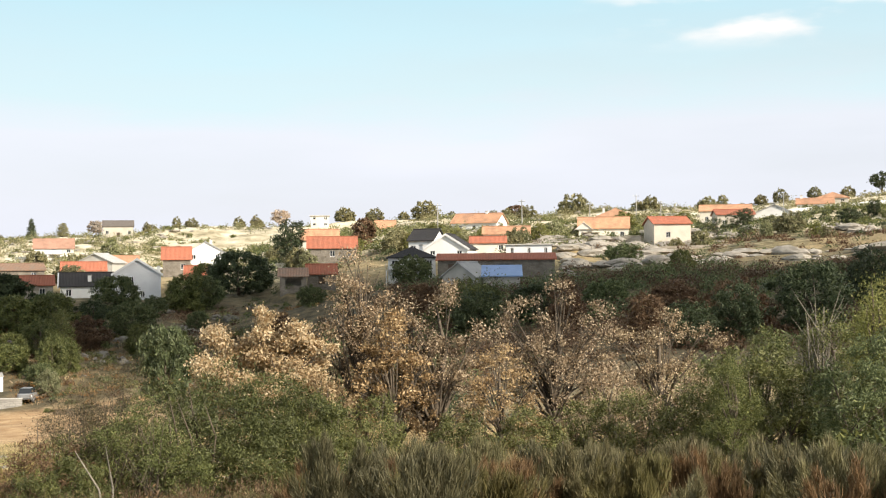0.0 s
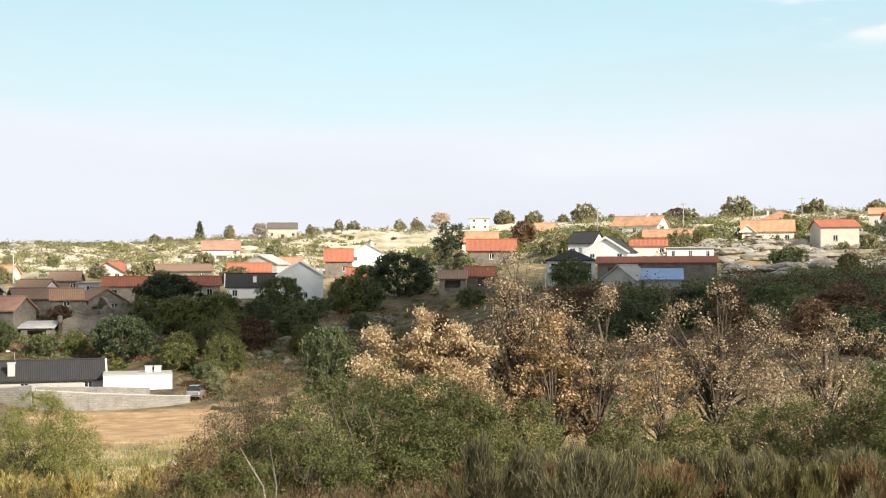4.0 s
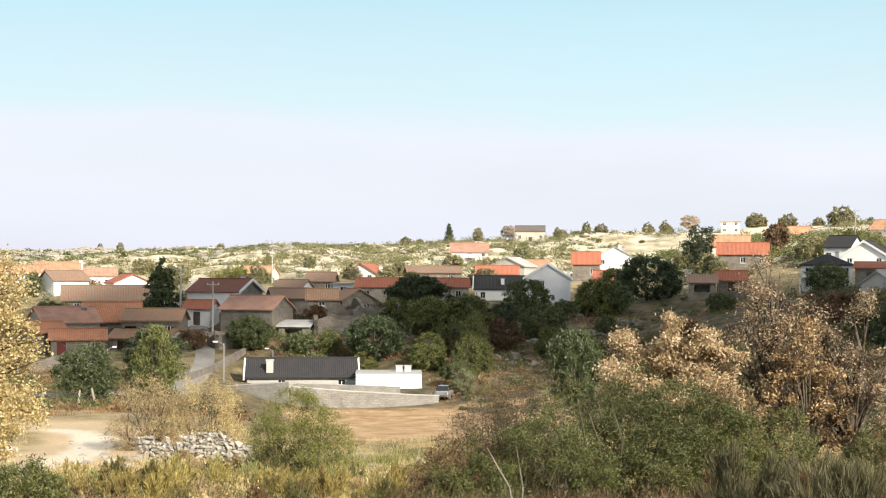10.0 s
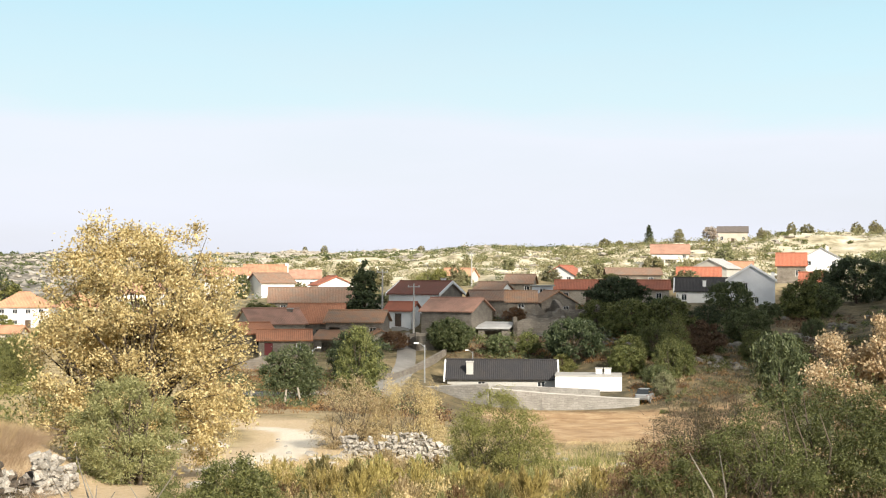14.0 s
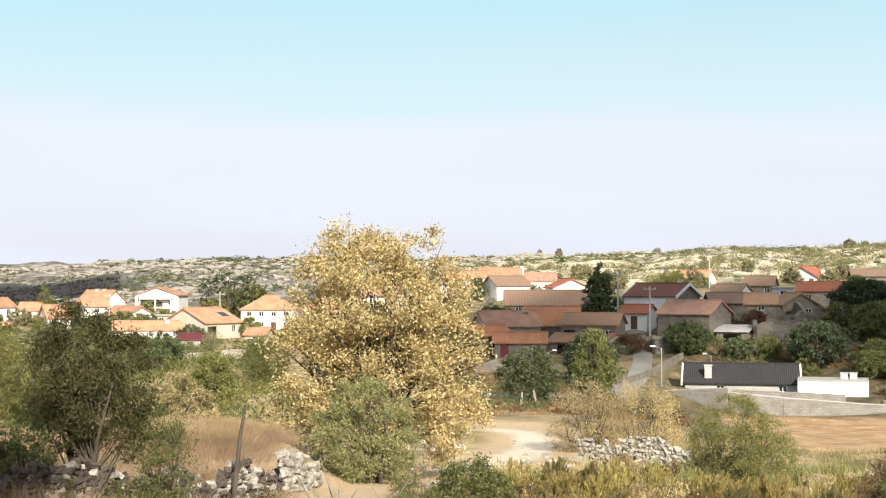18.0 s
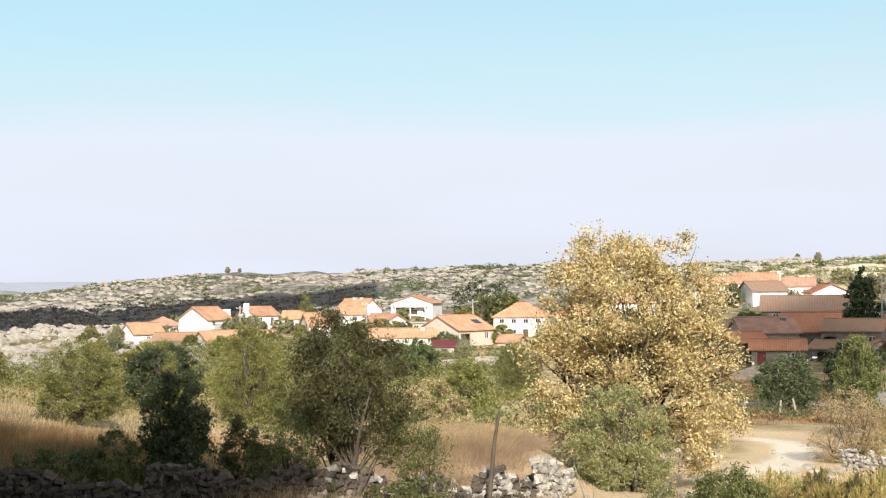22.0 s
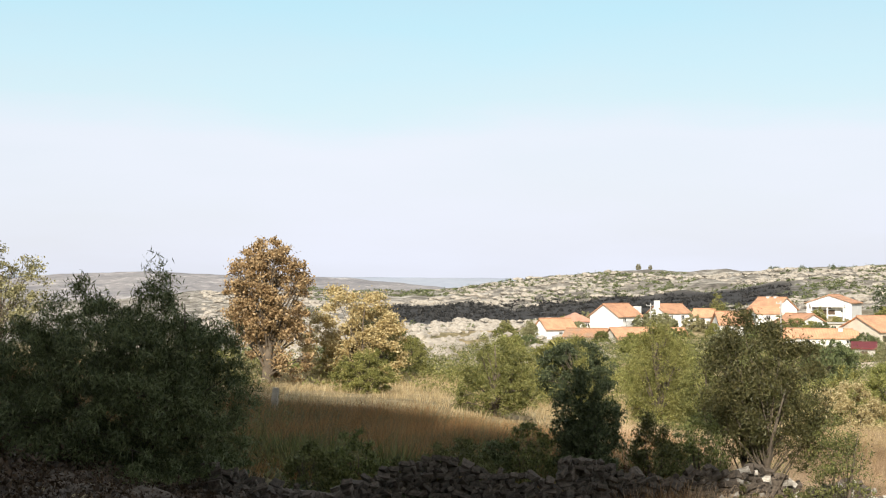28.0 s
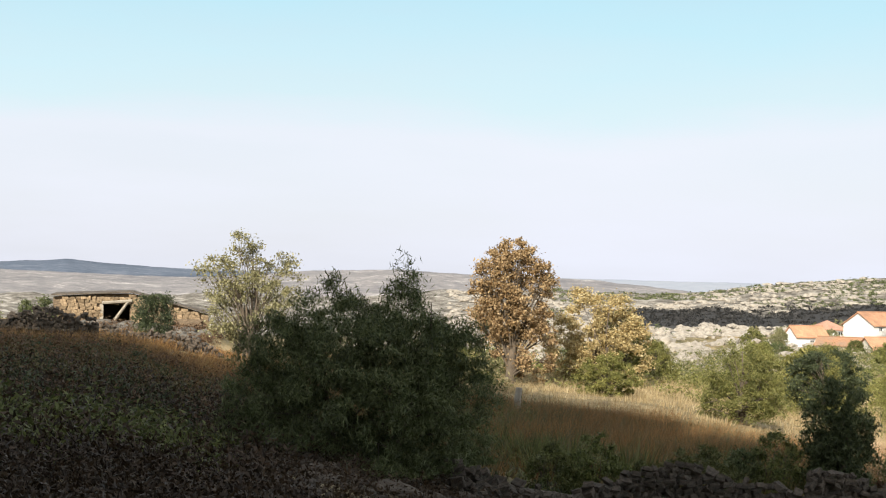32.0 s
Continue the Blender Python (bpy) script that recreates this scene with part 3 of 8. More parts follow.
def house(label, az, r, zb, w, d, eave, rise, roof="x", wall=WHITE, tile=ORANGE, front=("W",), turn=0.0, chimney=(), name="house", over=0.35, side=(), trim=False, gap=0.9, group=""):
    """A house whose front looks back along the plan's spoke, turned by turn degrees. roof: x ridge along the front, y gable in front,
    h hipped, s rising to the back, f flat. front: one string for each storey from below, one letter for each opening."""
    p = at(az, r, zb)
    PADS.append((p.x, p.y, zb, max(w, d) * 0.75))
    e = thing(name, label, "house", Matrix.Translation(p) @ pose(0, 0, 0, 0, 0, -az + turn), group)
    g = Geo()
    holes, marks = [], []
    sto = len(front)
    fh = eave / max(sto, 1)
    for s, row in enumerate(front):
        n = len(row)
        for k, c in enumerate(row):
            if c in " .":
                continue
            x = (k + 0.5) / n * w * 0.92 - w * 0.46
            ww, wh, z = (gap, min(1.15, fh * 0.42), s * fh + fh * 0.38)
            if c in "DR":
                ww, wh, z = 1.0, min(2.05, fh * 0.8), s * fh + 0.02
            if c == "G":
                ww, wh, z = min(2.6, w / n * 0.85), min(2.4, fh * 0.82), s * fh + 0.02
            if c == "O":
                ww, wh, z = min(2.4, w / n * 0.8), min(2.1, fh * 0.7), s * fh + 0.15
            holes.append((x - ww / 2, x + ww / 2, z, z + wh))
            marks.append((x, z, ww, wh, c))
    back = eave + (rise if roof == "s" else 0)
    facade(g, w, eave, holes, -d / 2)
    x0, x1, y0, y1 = -w / 2, w / 2, -d / 2, d / 2
    if any(m[4] == "O" for m in marks):
        g.face([(x0 + .02, y0 + 1.6, 0), (x1 - .02, y0 + 1.6, 0), (x1 - .02, y0 + 1.6, eave), (x0 + .02, y0 + 1.6, eave)])
        g.face([(x0 + .02, y0 + .05, 0.01), (x1 - .02, y0 + .05, 0.01), (x1 - .02, y0 + 1.6, 0.01), (x0 + .02, y0 + 1.6, 0.01)])
    g.face([(x1, y1, -1.5), (x0, y1, -1.5), (x0, y1, back), (x1, y1, back)])
    mid = {"x": [(y0 + y1) / 2], "s": []}.get(roof, [])
    if roof == "x":
        g.face([(x0, y1, -1.5), (x0, y0, -1.5), (x0, y0, eave), (x0, 0, eave + rise), (x0, y1, eave)])
        g.face([(x1, y0, -1.5), (x1, y1, -1.5), (x1, y1, eave), (x1, 0, eave + rise), (x1, y0, eave)])
    else:
        g.face([(x0, y1, -1.5), (x0, y0, -1.5), (x0, y0, eave), (x0, y1, back)])
        g.face([(x1, y0, -1.5), (x1, y1, -1.5), (x1, y1, back), (x1, y0, eave)])
    if roof == "y":
        g.face([(x0, y0, eave), (x1, y0, eave), (0, y0, eave + rise)])
        g.face([(x1, y1, eave), (x0, y1, eave), (0, y1, eave + rise)])
    part("wall", g, wall, e)
    for x, z, ww, wh, c in marks:
        if c != "O":
            window(e, x, z, ww, wh, -d / 2, c)
    for y, z, ww, wh in side:
        sgn = 1 if y > 0 else -1
        part("window", Geo().box(x1 - 0.02, x1 + 0.05, abs(y) * d / 2 - ww / 2 - d / 4, abs(y) * d / 2 + ww / 2 - d / 4, z, z + wh), GLASS, e)
    th, o = 0.16, over
    rg = Geo()
    cap = None
    if roof == "x":
        k = rise / (d / 2)
        rg.slab([(x0 - o, y0 - o, eave - k * o + th), (x1 + o, y0 - o, eave - k * o + th), (x1 + o, 0, eave + rise + th), (x0 - o, 0, eave + rise + th)], th)
        rg.slab([(x1 + o, y1 + o, eave - k * o + th), (x0 - o, y1 + o, eave - k * o + th), (x0 - o, 0, eave + rise + th), (x1 + o, 0, eave + rise + th)], th)
        cap = [(x0 - o, 0, eave + rise + th), (x1 + o, 0, eave + rise + th)]
    elif roof == "y":
        k = rise / (w / 2)
        rg.slab([(x0 - o, y1 + o, eave - k * o + th), (x0 - o, y0 - o, eave - k * o + th), (0, y0 - o, eave + rise + th), (0, y1 + o, eave + rise + th)], th)
        rg.slab([(x1 + o, y0 - o, eave - k * o + th), (x1 + o, y1 + o, eave - k * o + th), (0, y1 + o, eave + rise + th), (0, y0 - o, eave + rise + th)], th)
        cap = [(0, y0 - o, eave + rise + th), (0, y1 + o, eave + rise + th)]
    elif roof == "h":
        hx = max(0.0, (w - d) / 2)
        hy = max(0.0, (d - w) / 2)
        z0, zt = eave - 0.1, eave + rise + th
        c = [(x0 - o, y0 - o, z0 + th), (x1 + o, y0 - o, z0 + th), (x1 + o, y1 + o, z0 + th), (x0 - o, y1 + o, z0 + th)]
        a, b = (-hx, -hy, zt), (hx, hy, zt)
        if hx >= hy:
            rg.face([c[0], c[1], b, a]).face([c[1], c[2], b]).face([c[2], c[3], a, b]).face([c[3], c[0], a])
        else:
            rg.face([c[0], c[1], a]).face([c[1], c[2], b, a]).face([c[2], c[3], b]).face([c[3], c[0], a, b])
        rg.box(x0 - o, x1 + o, y0 - o, y1 + o, z0, z0 + th - 0.01)
        cap = [a, b] if max(hx, hy) > 0.2 else None
    elif roof == "s":
        k = rise / d
        rg.slab([(x0 - o, y0 - o, eave - k * o + th), (x1 + o, y0 - o, eave - k * o + th), (x1 + o, y1 + o, back + k * o + th), (x0 - o, y1 + o, back + k * o + th)], th)
    else:
        rg.box(x0 - o, x1 + o, y0 - o, y1 + o, eave, eave + th)
    rf = part("roof", rg, tile, e)
    if cap:
        part("ridge_cap", Geo().tube(cap, [0.13, 0.13], 6), tile, rf)
    if trim:      # white barge boards on the gable
        if roof == "x":
            k = rise / (d / 2)
            for xx in (x0 - o - 0.12, x1 + o - 0.05):
                for s in (-1, 1):
                    b = Geo()
                    yy = s * (d / 2 + o)
                    za, zc = eave - k * o + th, eave + rise + th
                    b.slab([(xx, yy, za + .05), (xx + .2, yy, za + .05), (xx + .2, 0, zc + .05), (xx, 0, zc + .05)] if s < 0 else [(xx + .2, yy, za + .05), (xx, yy, za + .05), (xx, 0, zc + .05), (xx + .2, 0, zc + .05)], 0.4)
                    part("barge_board", b, WHITEP, e, "white painted barge board")
        else:
            k = rise / (w / 2)
            for s in (-1, 1):
                xx = s * (w / 2 + o)
                za, zc = eave - k * o + th, eave + rise + th
                q = [(xx, y0 - o - .04, za + .05), (0, y0 - o - .04, zc + .05), (0, y0 - o + .14, zc + .05), (xx, y0 - o + .14, za + .05)]
                part("barge_board", Geo().slab(q if s < 0 else list(reversed(q)), 0.4), WHITEP, e, "white painted barge board")
    for cx, cy, ch, cw in chimney:
        zt = eave + rise + ch
        cmat = WHITE if wall in (WHITE, GREYW, CREAM) else wall
        c = part("chimney", Geo().box(cx - cw / 2, cx + cw / 2, cy - cw / 2, cy + cw / 2, eave * 0.8, zt), cmat, e)
        part("chimney_cap", Geo().box(cx - cw / 2 - .08, cx + cw / 2 + .08, cy - cw / 2 - .08, cy + cw / 2 + .08, zt + 0.003, zt + 0.12), CONCRETE, c)
    return e


def balcony(e, x0, x1, y, z, depth=1.3, posts=3, solid=True):
    """A slab with a parapet and posts in front of a facade."""
    b = part("balcony", Geo().box(x0, x1, y - depth, y - 0.003, z - 0.18, z), CONCRETE, e)
    if solid:
        part("parapet", Geo().box(x0, x1, y - depth, y - depth + 0.12, z + 0.003, z + 0.9), WHITE, b)
    else:
        for k in range(int((x1 - x0) / 0.25)):
            part("baluster", Geo().box(x0 + k * 0.25, x0 + k * 0.25 + 0.04, y - depth + .03, y - depth + 0.07, z, z + 0.85), GREYP, b)
        part("railing", Geo().box(x0, x1, y - depth, y - depth + 0.1, z + 0.853, z + 0.92), GREYP, b)
    for k in range(posts):
        x = x0 + 0.15 + k * (x1 - x0 - 0.3) / max(posts - 1, 1)
        part("post", Geo().box(x - 0.12, x + 0.12, y - depth + 0.02, y - depth + 0.26, -1.2, z - 0.183), WHITE, b)
    return b

# ---------------------------------------------------------------- the village, from the right-hand ridge to the left
house("old stone house with a dark tiled roof on the hilltop", -13.23, 430, 11.89, 8.8, 7, 4.0, 1.6, wall=BEIGE, tile=GREYTILE, front=("W D W",))
h = house("two-storey cream villa with a balcony and a peach tiled roof", -15.74, 350, 4.33, 9.2, 9, 3.57, 2.17, wall=CREAM, tile=PINK, front=("DWG", "W D W"))
balcony(h, -4.6, 1.8, -4.5, 2.2)
house("pale grey gabled house with two small windows", -12.5, 240, -3.3, 7.7, 11, 4.87, 2.39, "y", GREYW, SHEET, ("  W ", " W  "), trim=True, gap=0.65, chimney=((3.6, 2.5, -1.2, 0.6),))
house("white house with a black tiled roof and white barge boards", -14.46, 242, -3.07, 8.7, 8, 2.66, 2.08, "x", WHITE, SLATE, ("W  W",), trim=True, chimney=((0.4, -2.6, -0.35, 0.6),))
house("low house with a long red tiled roof", -14.59, 265, -0.4, 7.8, 6, 2.61, 1.48, "x", BEIGE, RED, ("WW",))
house("bare block house with a grey sheet roof", -13.9, 290, 1.09, 7.4, 8, 2.75, 1.76, "y", BLOCK, SHEET, ("W W",), turn=-20)
house("small house with an orange tiled roof", -12.97, 300, 1.37, 5.4, 6, 2.15, 1.7, "x", BEIGE, ORANGE, ("W",))
house("tall stone barn with a red tiled roof", -10.92, 275, 0.99, 5.3, 8, 3.29, 2.25, "x", STONE, RED, (" W",))
house("white gabled house with a grey roof", -9.76, 310, 3.68, 8.4, 8, 2.36, 2.32, "y", GREYW, SHEET, ("W W",), chimney=((1.2, -1, 0.4, 0.6),))
house("small shed with a red tiled roof", -10.13, 255, -0.85, 4.0, 4, 1.74, 1.85, "x", BLOCK, RED, ("D",), name="shed")
house("long stone house with a red tiled roof", -4.58, 270, 3.33, 9.3, 7, 2.83, 2.05, "x", STONE, RED, ("  W W",))
house("house with a bright orange tiled roof behind trees", -5.07, 288, 5.8, 7.3, 7, 2.33, 2.08, "x", CREAM, ORANGE, ("WW",))
house("open shelter with a brown tiled roof", -6.2, 215, -0.7, 4.1, 4, 1.56, 1.13, "s", STONE, BROWN, ("O",), name="shelter")
house("low stone outhouse with a brown-red tiled roof", -5.03, 220, -0.43, 4.5, 5, 1.69, 1.34, "x", STONE, RED, ("D",), name="outhouse")
house("flat-roofed cream house on the ridge", -5.08, 420, 14.74, 5.5, 6, 3.58, 0.1, "f", CREAM, CONCRETE, ("W W", "W W"))
house("small ridge house with an orange tiled roof", -2.37, 380, 11.34, 5.3, 6, 1.85, 2.12, "x", CREAM, ORANGE, ("WW",))
h = house("two-storey white house with a black roof and front terrace", -1.29, 225, -0.41, 7.6, 8, 4.07, 1.69, "h", WHITE, SLATE, ("W D W", "W D W"), chimney=((1.5, -0.6, 0.3, 0.6),))
balcony(h, -4.2, 2.8, -4.0, 2.2, 1.2, 3, False)
house("white house with black roof seen gable on", 0.32, 250, 3.63, 8.0, 8, 1.81, 2.52, "y", WHITE, SLATE, ("W W",), turn=-12, trim=True)
house("white house with a steep black roof", -0.65, 257, 3.73, 4.7, 7, 3.43, 1.97, "x", WHITE, SLATE, ("W D",), turn=-20)
house("rendered house with a red tiled roof", 1.88, 265, 4.55, 6.6, 7, 2.14, 1.15, "x", CREAM, RED, ("    W",))
house("grey flat-roofed block house", 3.57, 245, 3.38, 8.0, 6, 2.52, 0.1, "f", GREYW, CONCRETE, ("W W W",), gap=0.6)
house("long low stone byre with a red tiled roof", 2.21, 215, 0.43, 18.0, 5, 2.69, 0.89, "s", STONE, RED, ("D  O  ",), name="byre")
house("blockwork shed with a grey sheet roof", 1.01, 195, -1.14, 5.0, 6, 1.88, 1.81, "y", BLOCK, SHEET, ("",), name="shed", turn=-25)
house("blockwork shed with a blue sheet roof", 2.44, 195, -1.5, 5.1, 5, 2.2, 1.33, "s", BLOCK, BLUE, ("",), name="shed")
house("white ridge house with an orange tiled roof", 1.53, 340, 10.21, 11.7, 8, 2.89, 2.23, "x", WHITE, ORANGE, ("WWW",), turn=-20, chimney=((2, 0, 0.6, 0.6),))
house("cream house with an orange tiled roof", 2.64, 287, 5.92, 9.4, 7, 3.01, 1.5, "x", CREAM, ORANGE, ("W W ",))
house("white house with a hipped orange tiled roof", 7.15, 360, 12.33, 9.4, 9, 2.59, 2.08, "h", WHITE, ORANGE, ("WWWW",), chimney=((-3, 1, 0.3, 0.6),))
h = house("cream bungalow with an orange roof and a shaded porch", 6.66, 300, 7.08, 10.6, 9, 3.12, 2.33, "x", CREAM, ORANGE, ("OO WW",))
part("porch_gable", Geo().face([(-6.0, -4.9, 2.9), (-2.4, -4.9, 2.9), (-4.2, -4.9, 4.3)]).slab([(-6.3, -3.0, 2.75), (-6.3, -5.1, 2.75), (-4.2, -5.1, 4.5), (-4.2, -3.0, 4.5)], 0.12).slab([(-2.1, -5.1, 2.75), (-2.1, -3.0, 2.75), (-4.2, -3.0, 4.5), (-4.2, -5.1, 4.5)], 0.12), CREAM, h)
house("tall beige barn with a red tiled roof", 9.24, 285, 5.97, 7.5, 9, 4.51, 1.41, "x", BEIGE, RED, (" W  ",), turn=14, name="barn")
house("beige house with a red tiled roof", 11.89, 330, 9.87, 8.6, 8, 3.9, 1.21, "x", BEIGE, RED, ("W  ",), turn=10)
house("house with a wide orange-red roof on the slope", 11.6, 352, 11.43, 12.4, 8, 4.17, 1.44, "x", CREAM, ORANGE, ("W W W",))
house("long low white shed with a flat roof", 9.55, 365, 14.0, 7.2, 5, 1.6, 0.1, "f", WHITE, CONCRETE, ("W",), name="shed")
house("white gabled warehouse on the ridge", 13.53, 340, 10.74, 11.6, 10, 3.05, 2.48, "y", WHITE, SHEET, ("",), name="warehouse")
house("two-storey white house with an orange tiled roof", 15.13, 370, 13.43, 9.1, 8, 4.17, 1.49, "x", WHITE, ORANGE, ("WWW", "WWW"), chimney=((-3.5, 0, 0.9, 0.6),))
house("cream hilltop house with a hipped orange roof", 15.81, 392, 16.64, 8.2, 8, 3.49, 1.58, "h", CREAM, ORANGE, ("W W", "WWW"))
h = house("two-storey white house with a red roof and a stone gable", -25.8, 210, -4.6, 8.4, 8, 3.9, 1.75, "x", WHITE, DARKRED, ("WDW",), turn=-28, trim=True, chimney=((2.5, 1, 0.5, 0.6),))
part("gable_wall", Geo().face([(4.203, -4, -1.4), (4.203, 4, -1.4), (4.203, 4, 3.9), (4.203, 0, 5.6), (4.203, -4, 3.9)]), STONE, h, "brown stone gable")
house("small white annexe with a red tiled roof", -26.75, 196, -5.2, 3.8, 4, 2.3, 1.0, "x", WHITE, RED, ("D",), turn=-20, name="annexe")
house("tumbledown stone house with a sagging rusty tile roof", -24.5, 190, -6.55, 7.5, 7, 3.75, 1.6, "x", STONE, PINK, ("  O W", " "), turn=-25)
house("stone house with a weathered tile roof", -21.85, 196, -4.5, 4.0, 6, 2.9, 1.32, "x", STONE, RUST, ("D", "W"))
house("dark stone barn with a brown roof", -23.2, 206, -4.9, 5.5, 6, 3.3, 1.3, "x", STONE, BROWN, ("D",), turn=10, name="barn")
house("long row of houses under one orange-red roof", -18.1, 226, -2.75, 18.1, 6, 2.7, 1.3, "x", PALESTONE, RED, ("W D W O W",))
house("white gabled house with red tiles", -19.99, 270, 0.41, 5.7, 8, 1.96, 1.67, "y", WHITE, RED, ("W W",), turn=-18, chimney=((2.8, 0, -0.4, 0.5),))
house("long stone house with a brown tiled roof", -17.27, 260, 0.49, 9.8, 7, 1.89, 1.07, "x", STONE, BROWN, ("W W",), turn=6)
house("house with a yellow-orange tiled roof", -24.41, 290, -1.0, 6.3, 6, 3.0, 1.6, "x", CREAM, ORANGE, ("W",), turn=-20)
house("stone house with dark old tiles", -21.86, 236, -1.36, 4.6, 6, 2.19, 1.34, "x", STONE, BROWN, ("W W",), turn=-8)
house("large stone house with an orange tiled roof and white chimney", -30.3, 190, -7.39, 7.3, 9, 3.0, 2.3, "x", STONE, TERRACOTTA, ("W D ",), turn=-6, chimney=((-3.3, -3.2, -0.5, 0.7),))
house("stone house with a collapsed porch and old tiles", -28.6, 185, -7.1, 7.4, 7, 2.95, 1.3, "x", STONE, RUST, ("O  W",), turn=-10)
house("stone house with a faded pink tile roof", -32.2, 187, -6.67, 7.4, 7, 2.24, 1.79, "x", PALESTONE, PINK, ("W ",), turn=18)
house("low stone store with a bright orange roof and a red door", -31.63, 171, -7.77, 6.2, 5, 1.85, 1.0, "x", STONE, TERRACOTTA, ("R W",), name="store")
house("stone lean-to with old brown tiles", -29.6, 180, -8.0, 4.4, 3.6, 1.7, 0.9, "s", STONE, RUST, ("O",), turn=-14, name="outhouse")
house("small stone porch with a broken tile roof", -27.75, 180, -7.5, 3.2, 3, 1.5, 0.8, "y", PALESTONE, RUST, ("D",), turn=12, name="outhouse")
house("low stone pen with grey sheeting", -22.9, 187, -6.7, 4.0, 3.5, 1.6, 0.6, "s", STONE, SHEET, ("O",), turn=-12, name="shed")
house("stone house end with a rusty roof", -20.6, 203, -4.5, 5.2, 6, 2.7, 1.5, "y", STONE, RUST, (" W",), turn=20)
house("white rendered house among stone barns", -23.0, 222, -3.3, 4.6, 5, 3.0, 1.2, "x", WHITE, BROWN, ("W D",), turn=-25)
house("grey rendered flat-roofed house", -20.97, 216, -3.72, 3.2, 5, 4.19, 0.1, "f", GREYW, CONCRETE, ("W", "W"))
house("narrow stone shed with an orange roof", -32.92, 175, -7.87, 3.9, 5, 2.6, 1.11, "x", STONE, TERRACOTTA, ("W",), turn=20, name="shed")
house("long stone barn with a dark brown tiled roof", -30.44, 221, -4.48, 13.8, 7, 2.35, 2.06, "x", STONE, BROWN, ("W  W",), name="barn")
house("white house with an orange tiled roof", -32.43, 260, -0.78, 7.5, 7, 2.99, 1.68, "x", WHITE, ORANGE, ("WWW",), chimney=((4, 0, 0.4, 0.6),))
house("white house with a dark roof", -32.2, 246, -2.4, 6.4, 6, 3.2, 1.5, "x", WHITE, BROWN, ("W",), turn=25)
house("white house with an orange roof behind the tall tree", -34.07, 255, -0.47, 7.3, 7, 2.44, 1.24, "x", WHITE, ORANGE, ("WWW",))
house("pale house with a pink roof", -30.82, 275, -1.4, 6.2, 6, 3.0, 1.4, "x", WHITE, PINK, ("WW",))
house("white gabled house with a red roof", -29.7, 243, -2.2, 6.4, 6, 2.6, 1.4, "y", WHITE, RED, ("W",), turn=15)
house("large white house with a hipped orange tiled roof", -41.95, 258, -7.48, 9.7, 7.5, 3.82, 2.44, "h", WHITE, ORANGE, ("WWDW", "WWWW"), turn=-8)
house("white house with a bright orange hipped roof", -39.85, 250, -7.01, 7.2, 7, 3.39, 2.46, "h", WHITE, ORANGE, ("W W", "WW"), turn=10)
h = house("cream gabled house with solar panel on an orange roof", -44.7, 230, -7.6, 8.6, 9.0, 2.5, 2.2, "x", BEIGE, ORANGE, ("O W",), turn=48, chimney=((-2.6, 1.2, 0.2, 0.6),))
part("solar_panel", Geo().slab([(1.6, -2.9, 3.52), (3.2, -2.9, 3.52), (3.2, -1.7, 4.10), (1.6, -1.7, 4.10)], 0.06), SOLAR, h, "dark solar panel on the tiles")
part("gable_window", Geo().box(-4.36, -4.29, -0.5, 0.4, 1.2, 2.2), GLASS, h)
house("long low white house with an orange roof", -46.83, 228, -7.57, 11.0, 6, 1.38, 1.2, "x", WHITE, ORANGE, ("W W  W W",), turn=-5, chimney=((3.0, -0.6, 0.3, 0.7),))
house("flat-roofed beige outbuilding among gardens", -46.0, 246, -6.0, 4.8, 5, 1.6, 0.1, "f", BEIGE, CONCRETE, ("W W",), name="outbuilding")
house("white house with its gable beside an orange roof", -47.67, 254, -6.54, 6.4, 7.2, 1.84, 1.67, "x", WHITE, ORANGE, ("W W",), turn=-46)
house("small house with an orange roof behind the gable", -49.0, 266, -5.0, 4.4, 5, 1.9, 1.0, "x", WHITE, ORANGE, ("W",), turn=12)
h = house("modern white house with a long balcony", -46.33, 310, -4.01, 9.6, 8, 2.5, 1.61, "y", WHITE, ORANGE, ("WGW", "GDW"), turn=-16)
balcony(h, -3.6, 3.6, -4.0, 1.75)
house("white house with a steep gable and orange roof", -48.73, 277, -5.09, 6.6, 6.5, 2.61, 2.16, "x", WHITE, ORANGE, ("W",), turn=-40, chimney=((-1.0, 0, 0.3, 0.6), (0.8, 0, 0.3, 0.5)))
house("small hut with a crimson sheet roof", -45.2, 210, -8.9, 3.0, 3.5, 1.8, 0.7, "s", BLOCK, REDPAINT, ("D",), name="hut")
house("low annexe with an orange roof", -42.4, 222, -8.1, 3.4, 4, 1.2, 0.9, "x", BEIGE, ORANGE, ("W",), name="annexe", turn=-20)
house("white house with a long orange roof seen gable on", -57.52, 255, -8.71, 6.3, 4.2, 2.88, 1.7, "x", WHITE, ORANGE, (" W ",), turn=34)
house("white house with a wide hipped orange roof", -56.7, 275, -6.6, 6.2, 6, 1.6, 1.6, "h", WHITE, PINK, ("W W",), turn=12)
h = house("tall white gabled house with an orange roof and porch", -55.01, 265, -7.18, 6.5, 7.4, 3.49, 2.18, "x", WHITE, ORANGE, ("WD", "WW"), turn=47)
balcony(h, -2.6, 3.0, -3.7, 1.7, 1.3, 3, False)
part("tall_chimney", Geo().box(3.6, 4.7, -2.2, -1.2, -0.5, 5.3), WHITE, h)
h = house("white house with an orange roof beside a tall chimney", -52.86, 285, -5.91, 6.3, 5.6, 2.53, 1.58, "x", WHITE, ORANGE, ("WW",), turn=38)
